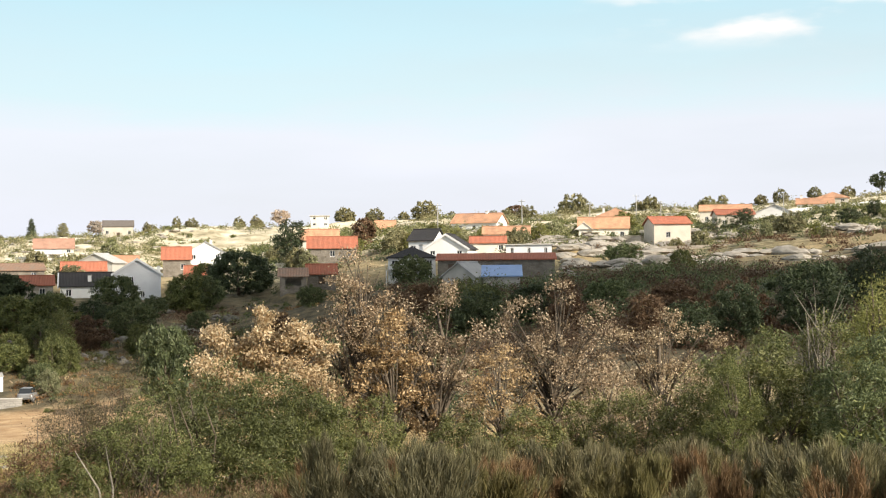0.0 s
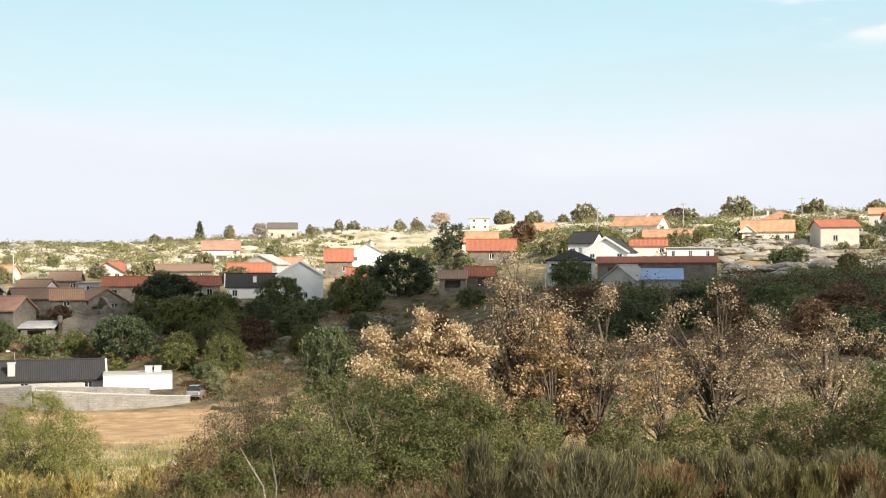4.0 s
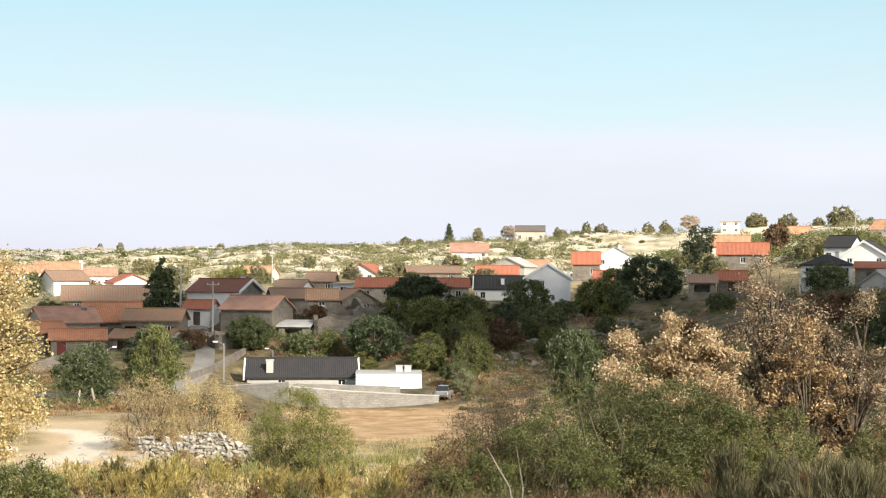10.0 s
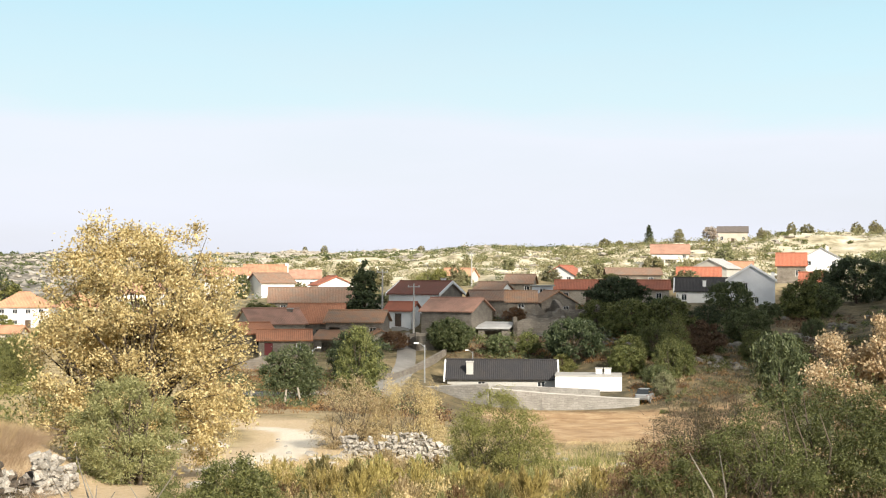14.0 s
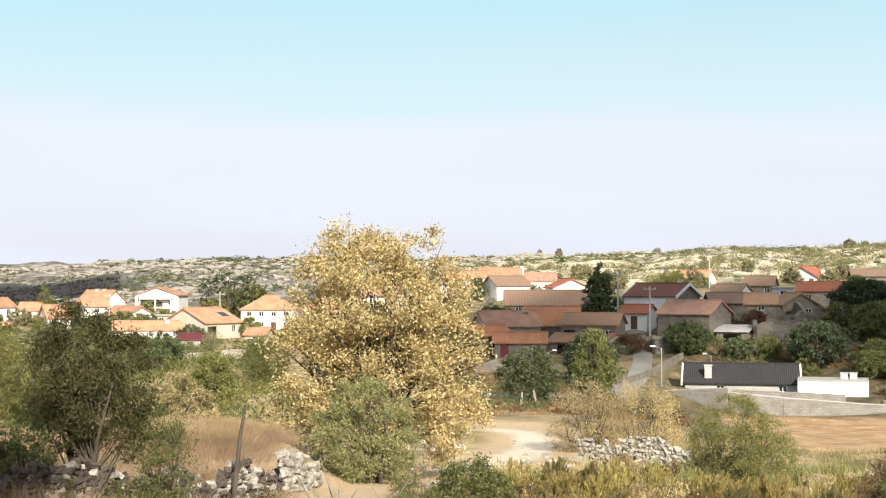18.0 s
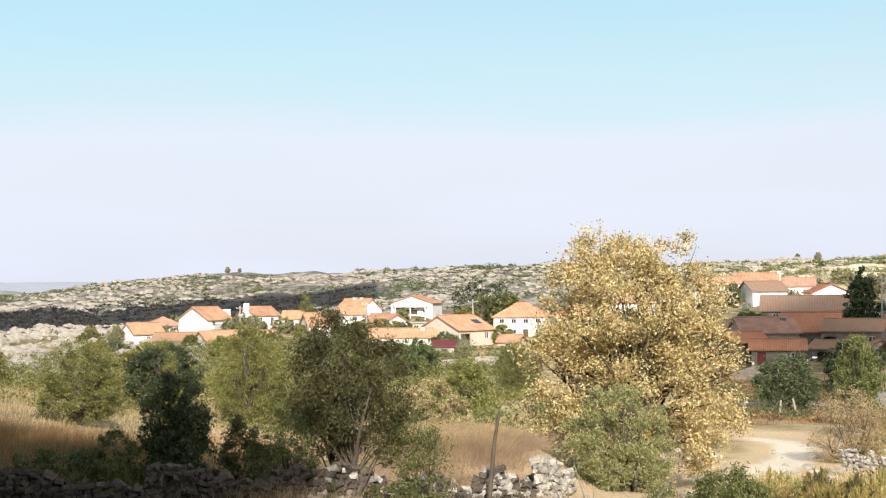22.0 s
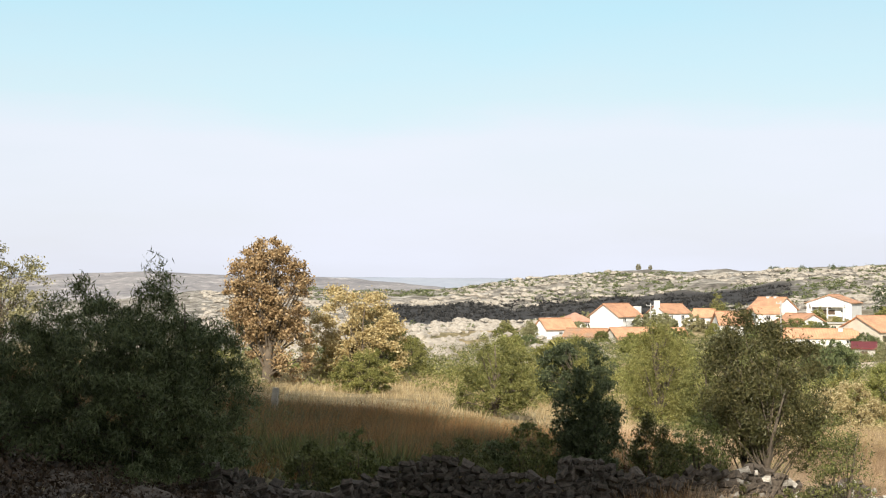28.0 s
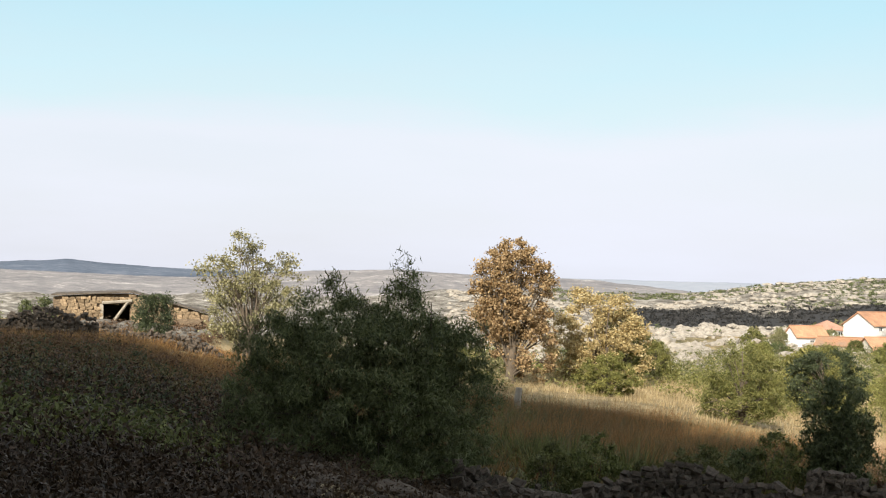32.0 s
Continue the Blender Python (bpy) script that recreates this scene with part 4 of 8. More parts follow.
part("tall_chimney", Geo().box(-4.1, -3.2, -1.2, -0.4, -0.5, 5.0), WHITE, h)
house("small orange-roofed house at the village edge", -51.42, 300, -6.0, 4.2, 5, 1.55, 1.52, "x", WHITE, ORANGE, ("W",), turn=-10)
house("low house with a broad orange roof among bushes", -54.4, 242, -8.5, 7.4, 7, 1.3, 1.8, "x", CREAM, ORANGE, ("W W",), turn=24)
house("low stone house with a weathered orange roof", -56.2, 246, -8.2, 7.0, 5, 1.3, 1.2, "x", PALESTONE, RUST, ("W",), turn=-14)
house("pale house with a sunlit orange roof", -53.06, 250, -7.96, 7.2, 5, 0.8, 1.52, "x", CREAM, ORANGE, ("W",), turn=-22)
house("house with an orange roof behind the upright bush", -50.34, 252, -6.33, 5.6, 6, 1.59, 2.04, "x", WHITE, ORANGE, ("W W",), turn=15)
house("white house with peach tiles", -37.6, 268, -4.5, 9.0, 7, 3.2, 1.6, "x", WHITE, PINK, ("WWW",), turn=10)
h = house("low white house with a black roof behind a block wall", -22.66, 165, -11.64, 12.6, 7, 1.58, 1.83, "x", CONCRETE, SLATE, (" W  W",), trim=True, chimney=((-3.7, -2.6, 0.0, 0.8),))
h = house("white flat-roofed annexe with twin chimneys", -19.07, 160, -11.06, 7.5, 5, 1.57, 0.0, "f", WHITE, CONCRETE, ("",), over=0.05, name="annexe", chimney=((1.2, 0, 0.75, 0.75), (2.2, 0, 0.75, 0.75)))
PADS.append((*at(-19.5, 134, -11.6)[:2], -12.2, 18))
PADS.append((*at(-85.3, 75, 0)[:2], -0.75, 7))
PADS.append((*at(-45.4, 41, 0)[:2], -2.8, 4.0))


def ruin(label, az, r, zb, w, d, h, turn=0, mat=STONE, name="ruin", gable=0.0):
    """Roofless walls with broken tops."""
    p = at(az, r, zb)
    PADS.append((p.x, p.y, zb, max(w, d) * 0.7))
    e = thing(name, label, "ruin", Matrix.Translation(p) @ pose(0, 0, 0, 0, 0, -az + turn))
    rr = random.Random(int(abs(az) * 100))
    for x0, y0, x1, y1 in ((-w / 2, -d / 2, w / 2, -d / 2), (w / 2, -d / 2, w / 2, d / 2), (w / 2, d / 2, -w / 2, d / 2), (-w / 2, d / 2, -w / 2, -d / 2)):
        n = max(3, int(math.hypot(x1 - x0, y1 - y0) / 1.1))
        g = Geo()
        tops = [h * rr.uniform(0.5, 1.0) + (gable * rr.uniform(0.8, 1.0) * (1 - abs(2 * k / n - 1)) if x0 == x1 else 0) for k in range(n + 1)]
        dx, dy = (x1 - x0) / n, (y1 - y0) / n
        nx, ny = -dy / math.hypot(dx, dy) * 0.5, dx / math.hypot(dx, dy) * 0.5
        for k in range(n):
            a, b = Vector((x0 + k * dx, y0 + k * dy, 0)), Vector((x0 + (k + 1) * dx, y0 + (k + 1) * dy, 0))
            o = Vector((nx, ny, 0))
            za, zc = Vector((0, 0, tops[k])), Vector((0, 0, tops[k + 1]))
            lo = Vector((0, 0, -1))
            g.face([a + lo, b + lo, b + zc, a + za]).face([b + o + lo, a + o + lo, a + o + za, b + o + zc]).face([a + za, b + zc, b + o + zc, a + o + za])
            if k in (0, n - 1):
                g.face([a + o + lo, a + lo, a + za, a + o + za]).face([b + lo, b + o + lo, b + o + zc, b + zc])
        part("wall", g, mat, e)
    return e


ruin("roofless stone house with broken gables", -19.65, 198, -4.4, 6.2, 6, 2.0, 24, gable=1.6)
ruin("collapsed stone byre with one standing gable", -20.75, 194, -4.6, 4.0, 4.5, 1.7, -30, gable=1.3)
ruin("long ruined stone enclosure wall", -21.1, 188, -5.9, 7.2, 4, 2.7, 4)
ruin("ruined stone outbuilding without roof", -25.6, 180, -7.5, 5.0, 4, 2.2, 15)
ruin("stone garden enclosure below the red-doored store", -32.6, 160, -8.8, 9.0, 5, 1.4)

# ---------------------------------------------------------------- ground, one sheet to the horizon
def smooth(a, b, v):
    t = np.clip((v - a) / (b - a), 0, 1)
    return t * t * (3 - 2 * t)


rad = np.unique(np.concatenate([np.arange(0, 8, 1.0), np.arange(8, 70, 0.6), np.geomspace(70, 1400, 190), np.geomspace(1400, 4700, 24)]))
azs = np.unique(np.concatenate([np.arange(-180, -96, 3.0), np.arange(-96, 24, 0.45), np.arange(24, 181, 3.0)]))
AA, RR = np.meshgrid(np.radians(azs[:-1]), rad[1:])
gx, gy = (RR * np.sin(AA)).ravel(), (RR * np.cos(AA)).ravel()
gz = height(gx, gy)
gx, gy, gz = np.append(gx, 0.0), np.append(gy, 0.0), np.append(gz, height(np.array([0.0]), np.array([0.0])))
na, nr = len(azs) - 1, len(rad) - 1
ii, jj = np.meshgrid(np.arange(nr - 1), np.arange(na), indexing="ij")
j2 = (jj + 1) % na
fq = np.stack([ii * na + jj, (ii + 1) * na + jj, (ii + 1) * na + j2, ii * na + j2], -1).reshape(-1, 4)
fan = [(k, (k + 1) % na, nr * na) for k in range(na)]
me = bpy.data.meshes.new("ground")
me.from_pydata(np.stack([gx, gy, gz], 1).tolist(), [], fq.tolist() + fan)
me.shade_smooth()
gaz, gr = np.degrees(np.arctan2(gx, gy)), np.hypot(gx, gy)


def band(x, y, pts, half):
    """1 along a line through pts (azimuth, distance), 0 beyond half its width."""
    best = np.full(len(x), 1e9)
    q = [at(a, r, 0) for a, r in pts]
    for p0, p1 in zip(q, q[1:]):
        dx, dy = p1.x - p0.x, p1.y - p0.y
        t = np.clip(((x - p0.x) * dx + (y - p0.y) * dy) / (dx * dx + dy * dy), 0, 1)
        best = np.minimum(best, np.hypot(x - p0.x - t * dx, y - p0.y - t * dy))
    return 1 - smooth(half * 0.75, half * 1.2, best)


wob = ripple(gx * 0.25, gy * 0.25)

def charred(x, y):
    """Where the fire went: a long stripe across the far slope."""
    a, r, v = np.degrees(np.arctan2(x, y)), np.hypot(x, y), ripple(x * 0.25, y * 0.25)
    return smooth(-67, -64.5, a + 0.3 * v) * (1 - smooth(-49, -46.5, a)) * smooth(515, 535, r + 22 * v - (a + 56) * 4) * (1 - smooth(705, 745, r + 25 * v - (a + 56) * 2))


burnt = charred(gx, gy)
sand = band(gx + 0.3 * wob, gy + 0.3 * wob, [(-44, 33), (-40.5, 41), (-36.4, 46), (-34.2, 53), (-32.6, 57), (-31.1, 65), (-30.8, 72), (-32.7, 84)], 3.4)
plough = smooth(-24, -22.5, gaz + 0.2 * wob) * (1 - smooth(-13, -10, gaz)) * smooth(78, 84, gr) * (1 - smooth(141, 146, gr))
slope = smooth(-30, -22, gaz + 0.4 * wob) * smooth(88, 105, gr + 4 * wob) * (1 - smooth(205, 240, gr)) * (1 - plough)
pale = smooth(-40, -32, gaz + 0.5 * wob) * smooth(262, 300, gr + 6 * wob)
straw = smooth(-82, -74, gaz) * (1 - smooth(-38, -33, gaz + 0.4 * wob)) * smooth(44, 60, gr + 4 * wob) * (1 - smooth(225, 262, gr + 8 * wob))
straw = np.maximum(straw, smooth(-37, -33, gaz) * (1 - smooth(-13, -8, gaz + 0.3 * wob)) * smooth(22, 27, gr + wob) * (1 - smooth(76, 84, gr)))
lay2 = me.color_attributes.new("growth", "FLOAT_COLOR", "POINT")
strip = band(gx, gy, [(-34.2, 48), (-33.0, 51), (-32.2, 56), (-31.5, 61), (-31.0, 67), (-31.0, 72), (-32.4, 80)], 1.0)
lay2.data.foreach_set("color", np.stack([slope, pale, straw, strip], 1).astype(np.float32).ravel())
lay = me.color_attributes.new("cover", "FLOAT_COLOR", "POINT")
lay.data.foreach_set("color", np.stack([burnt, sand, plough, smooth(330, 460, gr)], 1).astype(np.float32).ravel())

m, n, l, b, o = node_mat("ground_cover")
c = n.new("ShaderNodeTexCoord").outputs["Object"]
at_n = n.new("ShaderNodeAttribute")
at_n.attribute_name = "cover"
sep = n.new("ShaderNodeSeparateColor")
l.new(at_n.outputs["Color"], sep.inputs[0])
n1, n2, n3 = noise_node(n, l, c, 0.05, 6), noise_node(n, l, c, 0.5, 6, 0.65), noise_node(n, l, c, 6.0, 6, 0.7)
grass = ramp_node(n, l, n2, [(0.3, (0.11, 0.10, 0.045)), (0.5, (0.30, 0.22, 0.11)), (0.7, (0.46, 0.36, 0.19))])
grass = mix_node(n, l, 0.35, grass, ramp_node(n, l, n3, [(0.3, (0.10, 0.08, 0.045)), (0.7, (0.50, 0.40, 0.23))]))
heath = ramp_node(n, l, n2, [(0.38, (0.055, 0.05, 0.025)), (0.5, (0.15, 0.13, 0.065)), (0.62, (0.30, 0.25, 0.15))])
base = mix_node(n, l, ramp_node(n, l, n1, [(0.42, (0, 0, 0)), (0.58, (1, 1, 1))]), grass, heath)
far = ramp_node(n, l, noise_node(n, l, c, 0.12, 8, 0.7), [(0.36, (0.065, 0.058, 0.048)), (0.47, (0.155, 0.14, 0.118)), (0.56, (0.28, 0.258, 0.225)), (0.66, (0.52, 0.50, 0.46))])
gr_n = n.new("ShaderNodeAttribute")
gr_n.attribute_name = "growth"
sep2 = n.new("ShaderNodeSeparateColor")
l.new(gr_n.outputs["Color"], sep2.inputs[0])
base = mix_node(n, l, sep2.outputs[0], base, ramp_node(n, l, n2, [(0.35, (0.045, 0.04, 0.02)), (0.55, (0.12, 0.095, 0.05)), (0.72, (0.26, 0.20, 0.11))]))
base = mix_node(n, l, sep2.outputs[2], base, ramp_node(n, l, n2, [(0.34, (0.16, 0.13, 0.055)), (0.5, (0.34, 0.26, 0.13)), (0.66, (0.51, 0.41, 0.235))]))
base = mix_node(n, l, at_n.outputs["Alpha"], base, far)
base = mix_node(n, l, sep2.outputs[1], base, ramp_node(n, l, noise_node(n, l, c, 0.14, 7, 0.65), [(0.34, (0.24, 0.205, 0.125)), (0.45, (0.47, 0.41, 0.28)), (0.56, (0.66, 0.60, 0.45)), (0.68, (0.82, 0.78, 0.67))]))
base = mix_node(n, l, sep.outputs[0], base, ramp_node(n, l, n3, [(0.3, (0.012, 0.012, 0.013)), (0.75, (0.04, 0.039, 0.04))]))
base = mix_node(n, l, sep.outputs[1], base, ramp_node(n, l, n3, [(0.3, (0.44, 0.315, 0.18)), (0.7, (0.62, 0.49, 0.325))]))
base = mix_node(n, l, gr_n.outputs["Alpha"], base, ramp_node(n, l, n3, [(0.3, (0.60, 0.52, 0.40)), (0.7, (0.76, 0.70, 0.59))]))
base = mix_node(n, l, sep.outputs[2], base, ramp_node(n, l, n2, [(0.3, (0.27, 0.15, 0.07)), (0.5, (0.42, 0.27, 0.14)), (0.7, (0.58, 0.42, 0.25))]))
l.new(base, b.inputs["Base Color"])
b.inputs["Roughness"].default_value = 1.0
bp = n.new("ShaderNodeBump")
bp.inputs["Strength"].default_value, bp.inputs["Distance"].default_value = 0.6, 0.15
l.new(n3, bp.inputs["Height"])
l.new(bp.outputs["Normal"], b.inputs["Normal"])
me.materials.append(m)
ground = tagged(new("ground", me), "dry grassy hillside with heath, rock and a burnt slope", "ground", kind="structure")


def ribbon(name, label, cat, pts, half, mat, lift=0.04):
    """A road laid over the ground along a smooth line."""
    q = [at(a, r, 0) for a, r in pts]
    line = []
    for k in range(len(q) - 1):
        p0, p1, p2, p3 = q[max(k - 1, 0)], q[k], q[k + 1], q[min(k + 2, len(q) - 1)]
        for s in range(10):
            t = s / 10
            line.append(0.5 * ((2 * p1) + (p2 - p0) * t + (2 * p0 - 5 * p1 + 4 * p2 - p3) * t * t + (3 * p1 - p0 - 3 * p2 + p3) * t ** 3))
    g = Geo()
    rows = []
    for k, p in enumerate(line):
        d = (line[min(k + 1, len(line) - 1)] - line[max(k - 1, 0)]).normalized()
        s = Vector((d.y, -d.x, 0)) * half
        rows.append([Vector((v.x, v.y, float(height(v.x, v.y)) + lift + 0.03 * (1 - abs(u)))) for u in (-1, -.5, 0, .5, 1) for v in [p + s * u]])
    for a, bb in zip(rows, rows[1:]):
        for k in range(4):
            g.face([a[k], a[k + 1], bb[k + 1], bb[k]])
    ob = new(name, g.mesh(name, mat))
    return tagged(ob, label, cat, kind="structure")


# distant hills, far beyond the valley
def profile(*pairs):
    """Height of a skyline from pairs of azimuth and elevation in degrees."""
    a, e = zip(*pairs)
    return lambda az: float(np.interp(az, a, e))


def hills(name, label, az0, az1, r, line, low, mat, rough=1.0):
    n, m = 460, 12
    v, f = [], []
    for k in range(n + 1):
        a = az0 + (az1 - az0) * k / n
        z = 1.6 + r * math.tan(radians(line(a)))
        for i in range(m):
            s = i / (m - 1)
            w = noise.fractal(Vector((a * 0.9, s * 3.0, r * 0.01)), 1.0, 2.0, 5) * (0.25 + 0.75 * math.sin(math.pi * min(s, 0.92)))
            v.append(tuple(at(a, r * (0.70 + 0.3 * s), low + (z - low) * s ** 0.8 + w * rough * r * 0.0035)))
        v.append(tuple(at(a, r * 1.1, low)))
        if k:
            for i in range(m):
                p, q = (k - 1) * (m + 1) + i, k * (m + 1) + i
                f.append((p, q, q + 1, p + 1))
    me = bpy.data.meshes.new(name)
    me.from_pydata(v, [], f)
    me.materials.append(mat)
    me.shade_smooth()
    return tagged(new(name, me), label, "hills", kind="structure")


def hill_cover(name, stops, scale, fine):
    """Heath, woods and rock seen from very far, with haze mixed into the colours."""
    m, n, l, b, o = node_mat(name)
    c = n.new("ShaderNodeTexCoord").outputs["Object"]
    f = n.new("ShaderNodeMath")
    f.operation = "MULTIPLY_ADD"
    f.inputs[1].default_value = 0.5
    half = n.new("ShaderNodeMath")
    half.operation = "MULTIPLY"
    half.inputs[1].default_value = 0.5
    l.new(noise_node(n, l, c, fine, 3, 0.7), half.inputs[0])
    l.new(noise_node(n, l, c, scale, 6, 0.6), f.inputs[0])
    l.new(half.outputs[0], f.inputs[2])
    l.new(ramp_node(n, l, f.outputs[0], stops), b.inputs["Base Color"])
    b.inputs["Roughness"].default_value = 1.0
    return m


# the blue-grey of these ramps is air haze painted into the base colour
HILL1 = hill_cover("hazed_heath_hill", [(0.38, (0.15, 0.148, 0.165)), (0.48, (0.22, 0.212, 0.22)), (0.56, (0.285, 0.268, 0.27)), (0.66, (0.56, 0.54, 0.53))], 0.012, 0.07)
HILL2 = hill_cover("hazed_pine_hill", [(0.38, (0.060, 0.084, 0.130)), (0.52, (0.10, 0.13, 0.185)), (0.66, (0.17, 0.195, 0.245))], 0.008, 0.05)
HILL3 = hill_cover("hazed_far_hill", [(0.38, (0.30, 0.34, 0.42)), (0.62, (0.38, 0.41, 0.47))], 0.003, 0.03)
hills("backdrop_1", "heath-covered hill across the valley with grey haze in its colour", -114, -58, 2400, profile((-114, 0.3), (-90, 0.3), (-87.6, 0.23), (-85, 0.17), (-82.7, 0.14), (-80, 0.3), (-78, 0.52), (-74, 0.66), (-72.3, 0.56), (-69.5, 0.46), (-66, 0.40), (-58, -0.4)), -32, HILL1, 0.35)
hills("backdrop_2", "dark pine-covered hill with blue haze in its colour", -120, -70, 3000, profile((-120, 0.5), (-90, 0.6), (-87.6, 0.76), (-85, 0.58), (-82.5, 0.46), (-78, 0.4), (-70, -0.3)), -32, HILL2, 0.3)
hills("backdrop_3", "hills on the horizon with pale blue haze in their colour", -112, -30, 4300, profile((-112, 0.5), (-75, 0.5), (-60, 0.40), (-45, 0.35), (-30, -0.3)), -32, HILL3, 0.3)

# ---------------------------------------------------------------- trees and bushes
PROFILES = {
    "oval": lambda u: math.sin(math.pi * min(1, 0.12 + 0.88 * u) ** 0.85) ** 0.7,
    "round": lambda u: math.sqrt(max(0, 1 - (2 * u - 1) ** 2)) * 0.95 + 0.05,
    "cone": lambda u: (1 - u) ** 0.8 + 0.04,
    "bush": lambda u: math.sqrt(max(0.02, 1 - u ** 2.2)) * (0.75 + 0.25 * min(1, u * 4)),
    "vase": lambda u: (0.35 + 0.65 * min(1, u * 1.5)) * math.sqrt(max(0.02, 1.02 - u ** 5)),
}


def tree_parts(e, h, w, leaf, n, mat, shape="oval", start=0.2, clumps=90, spread=0.09, trunk=0.035, bark=BARK, limbs=26, seed=1, aspect=0.55, stems=1, up=0.0, lean=0.0, spires=(), far=False):
    """Trunk with tapering limbs, and a crown of single leaves gathered in clumps with gaps between them."""
    r = np.random.default_rng(seed)
    f = PROFILES[shape]
    lob = r.uniform(0.72, 1.18, 9)
    cen = []
    size = [sp[4] ** 1.3 * (sp[3] - sp[2]) for sp in spires]
    while len(cen) < clumps:
        if spires:      # a crown of several lobes: x, y, foot, top, radius as shares of width and height
            sx, sy, z0, z1, sr = spires[r.choice(len(spires), p=np.array(size) / sum(size))]
            u, a = r.uniform(0, 1), r.uniform(0, 2 * math.pi)
            q = math.sqrt(max(0.03, 1 - (2 * u - 1) ** 2)) * sr * w * r.uniform(0.3, 1.05) ** 0.5
            cen.append((sx * w + q * math.cos(a), sy * w + q * math.sin(a), h * (z0 + (z1 - z0) * u)))
            continue
        u = r.uniform(0, 1) ** (1.25 if shape == "bush" else 0.9)
        a = r.uniform(0, 2 * math.pi)
        if r.uniform() > f(u) ** 1.1 + 0.08:
            continue
        k = a / (2 * math.pi) * 8
        wob = lob[int(k)] * (1 - k % 1) + lob[int(k) + 1 if int(k) < 7 else 0] * (k % 1)
        q = f(u) * wob * w / 2 * r.uniform(0.25, 1.0) ** 0.55
        cen.append((q * math.cos(a) + lean * u * w, q * math.sin(a), h * (start + (1 - start) * u * r.uniform(0.94, 1.04))))
    cen = np.array(cen)
    g = Geo()
    for s in range(stems):
        o = Vector((0, 0, 0)) if stems == 1 else Vector((r.uniform(-.15, .15) * w, r.uniform(-.15, .15) * w, 0))
        tip = Vector((o.x * 2.0 + lean * w * 0.8, o.y * 2.0, h * (0.86 if stems == 1 else r.uniform(0.5, 0.85))))
        k1 = o.lerp(tip, 0.35) + Vector((r.normal() * 0.02 * h, r.normal() * 0.02 * h, 0))
        k2 = o.lerp(tip, 0.7) + Vector((r.normal() * 0.03 * h, r.normal() * 0.03 * h, 0))
        tr = trunk * h / math.sqrt(stems)
        g.tube([o - Vector((0, 0, 0.3)), o + Vector((0, 0, 0.02 * h)), k1, k2, tip], [tr * 1.5, tr * 1.1, tr * 0.8, tr * 0.45, tr * 0.12], 7)
        for _ in range(max(2, limbs // stems)):
            c = Vector(cen[r.integers(len(cen))])
            t = r.uniform(0.15, 0.6) * min(1.0, c.z / h * 1.1)
            b0 = (o.lerp(k1, t / 0.35) if t < 0.35 else k1.lerp(k2, (t - 0.35) / 0.35))
            m = b0.lerp(c, 0.5) + Vector((0, 0, 0.05 * h * r.uniform(-0.3, 1)))
            rr = tr * 0.42 * (1 - 0.6 * t)
            g.tube([b0, m, c], [rr, rr * 0.6, rr * 0.15], 4, False)
            for _ in range(2):
                c2 = c + Vector(r.normal(size=3)) * spread * h
                g.tube([m.lerp(c, 0.4), c2], [rr * 0.35, rr * 0.08], 3, False)
    part("trunk", g, bark, e, smooth=True)
    idx = r.integers(len(cen), size=n)
    sz = r.uniform(0.6, 1.3, len(cen))
    p = cen[idx] + r.normal(size=(n, 3)) * spread * h * sz[idx][:, None] * np.array([1, 1, 0.75]) * 0.62
    p[:, 2] = np.maximum(p[:, 2], 0.02 * h)
    if far:
        part("crown", quads("crown", leaf_triangles(p, leaf * 1.25, aspect, up, r), mat, 3), None, e)
    else:
        part("crown", quads("crown", leaf_corners(p, leaf, aspect, up, r), mat), None, e)


def plant(name, label, az, r, w, top=None, h=None, sink=0.0, **kw):
    p = at(az, r)
    p.z -= sink
    hh = h if h is not None else max(0.8, top - p.z)
    e = thing(name, label, "tree" if "tree" in name or name in ("oak", "pine") else "bush", Matrix.Translation(p) @ pose(0, 0, 0, 0, 0, -az if kw.get("spires") else random.uniform(0, 360)))
    if kw.get("far"):
        kw["n"], kw["leaf"] = int(kw["n"] * 0.7), kw["leaf"] * 1.18
    tree_parts(e, hh, w, **kw)
    return e


# large trees close to the tripod
plant("oak", "tall oak with yellowing leaves beside the sandy track", -37.5, 45, 6.3, top=3.6, leaf=0.105, n=80000, mat=L_YELLOW, clumps=420, spread=0.045, limbs=60, seed=11,
      spires=((-.22, 0, .4, .98, .13), (-.05, 0, .45, 1.0, .13), (.09, 0, .45, .98, .13), (.28, 0, .4, .97, .12), (-.3, 0, .3, .86, .2), (.34, 0, .25, .86, .18), (0, .12, .3, .94, .33), (0, -.12, .25, .9, .34), (-.36, 0, .12, .66, .2), (.38, 0, .08, .66, .2), (-.15, .1, .05, .6, .3), (.2, -.1, .03, .55, .3)))
plant("oak", "small oak covered in dry tan leaves", -7.5, 42, 4.3, top=0.45, leaf=0.10, n=52000, mat=L_TAN, clumps=190, spread=0.055, limbs=40, seed=12,
      spires=((.0, 0, .45, 1.0, .13), (-.33, 0, .4, .86, .18), (.22, 0, .4, .9, .17), (.42, 0, .4, .8, .12), (-.1, .1, .3, .78, .3), (.15, .1, .3, .78, .3), (0, 0, .2, .55, .35)))
plant("oak", "slender oak with sparse brown leaves", -3.5, 46, 2.9, top=2.5, leaf=0.08, n=13000, mat=L_BROWN, clumps=170, spread=0.042, limbs=60, seed=13,
      spires=((0, 0, .45, 1.0, .24), (-.25, 0, .35, .85, .25), (.25, 0, .3, .78, .28), (0, 0, .1, .65, .4)))
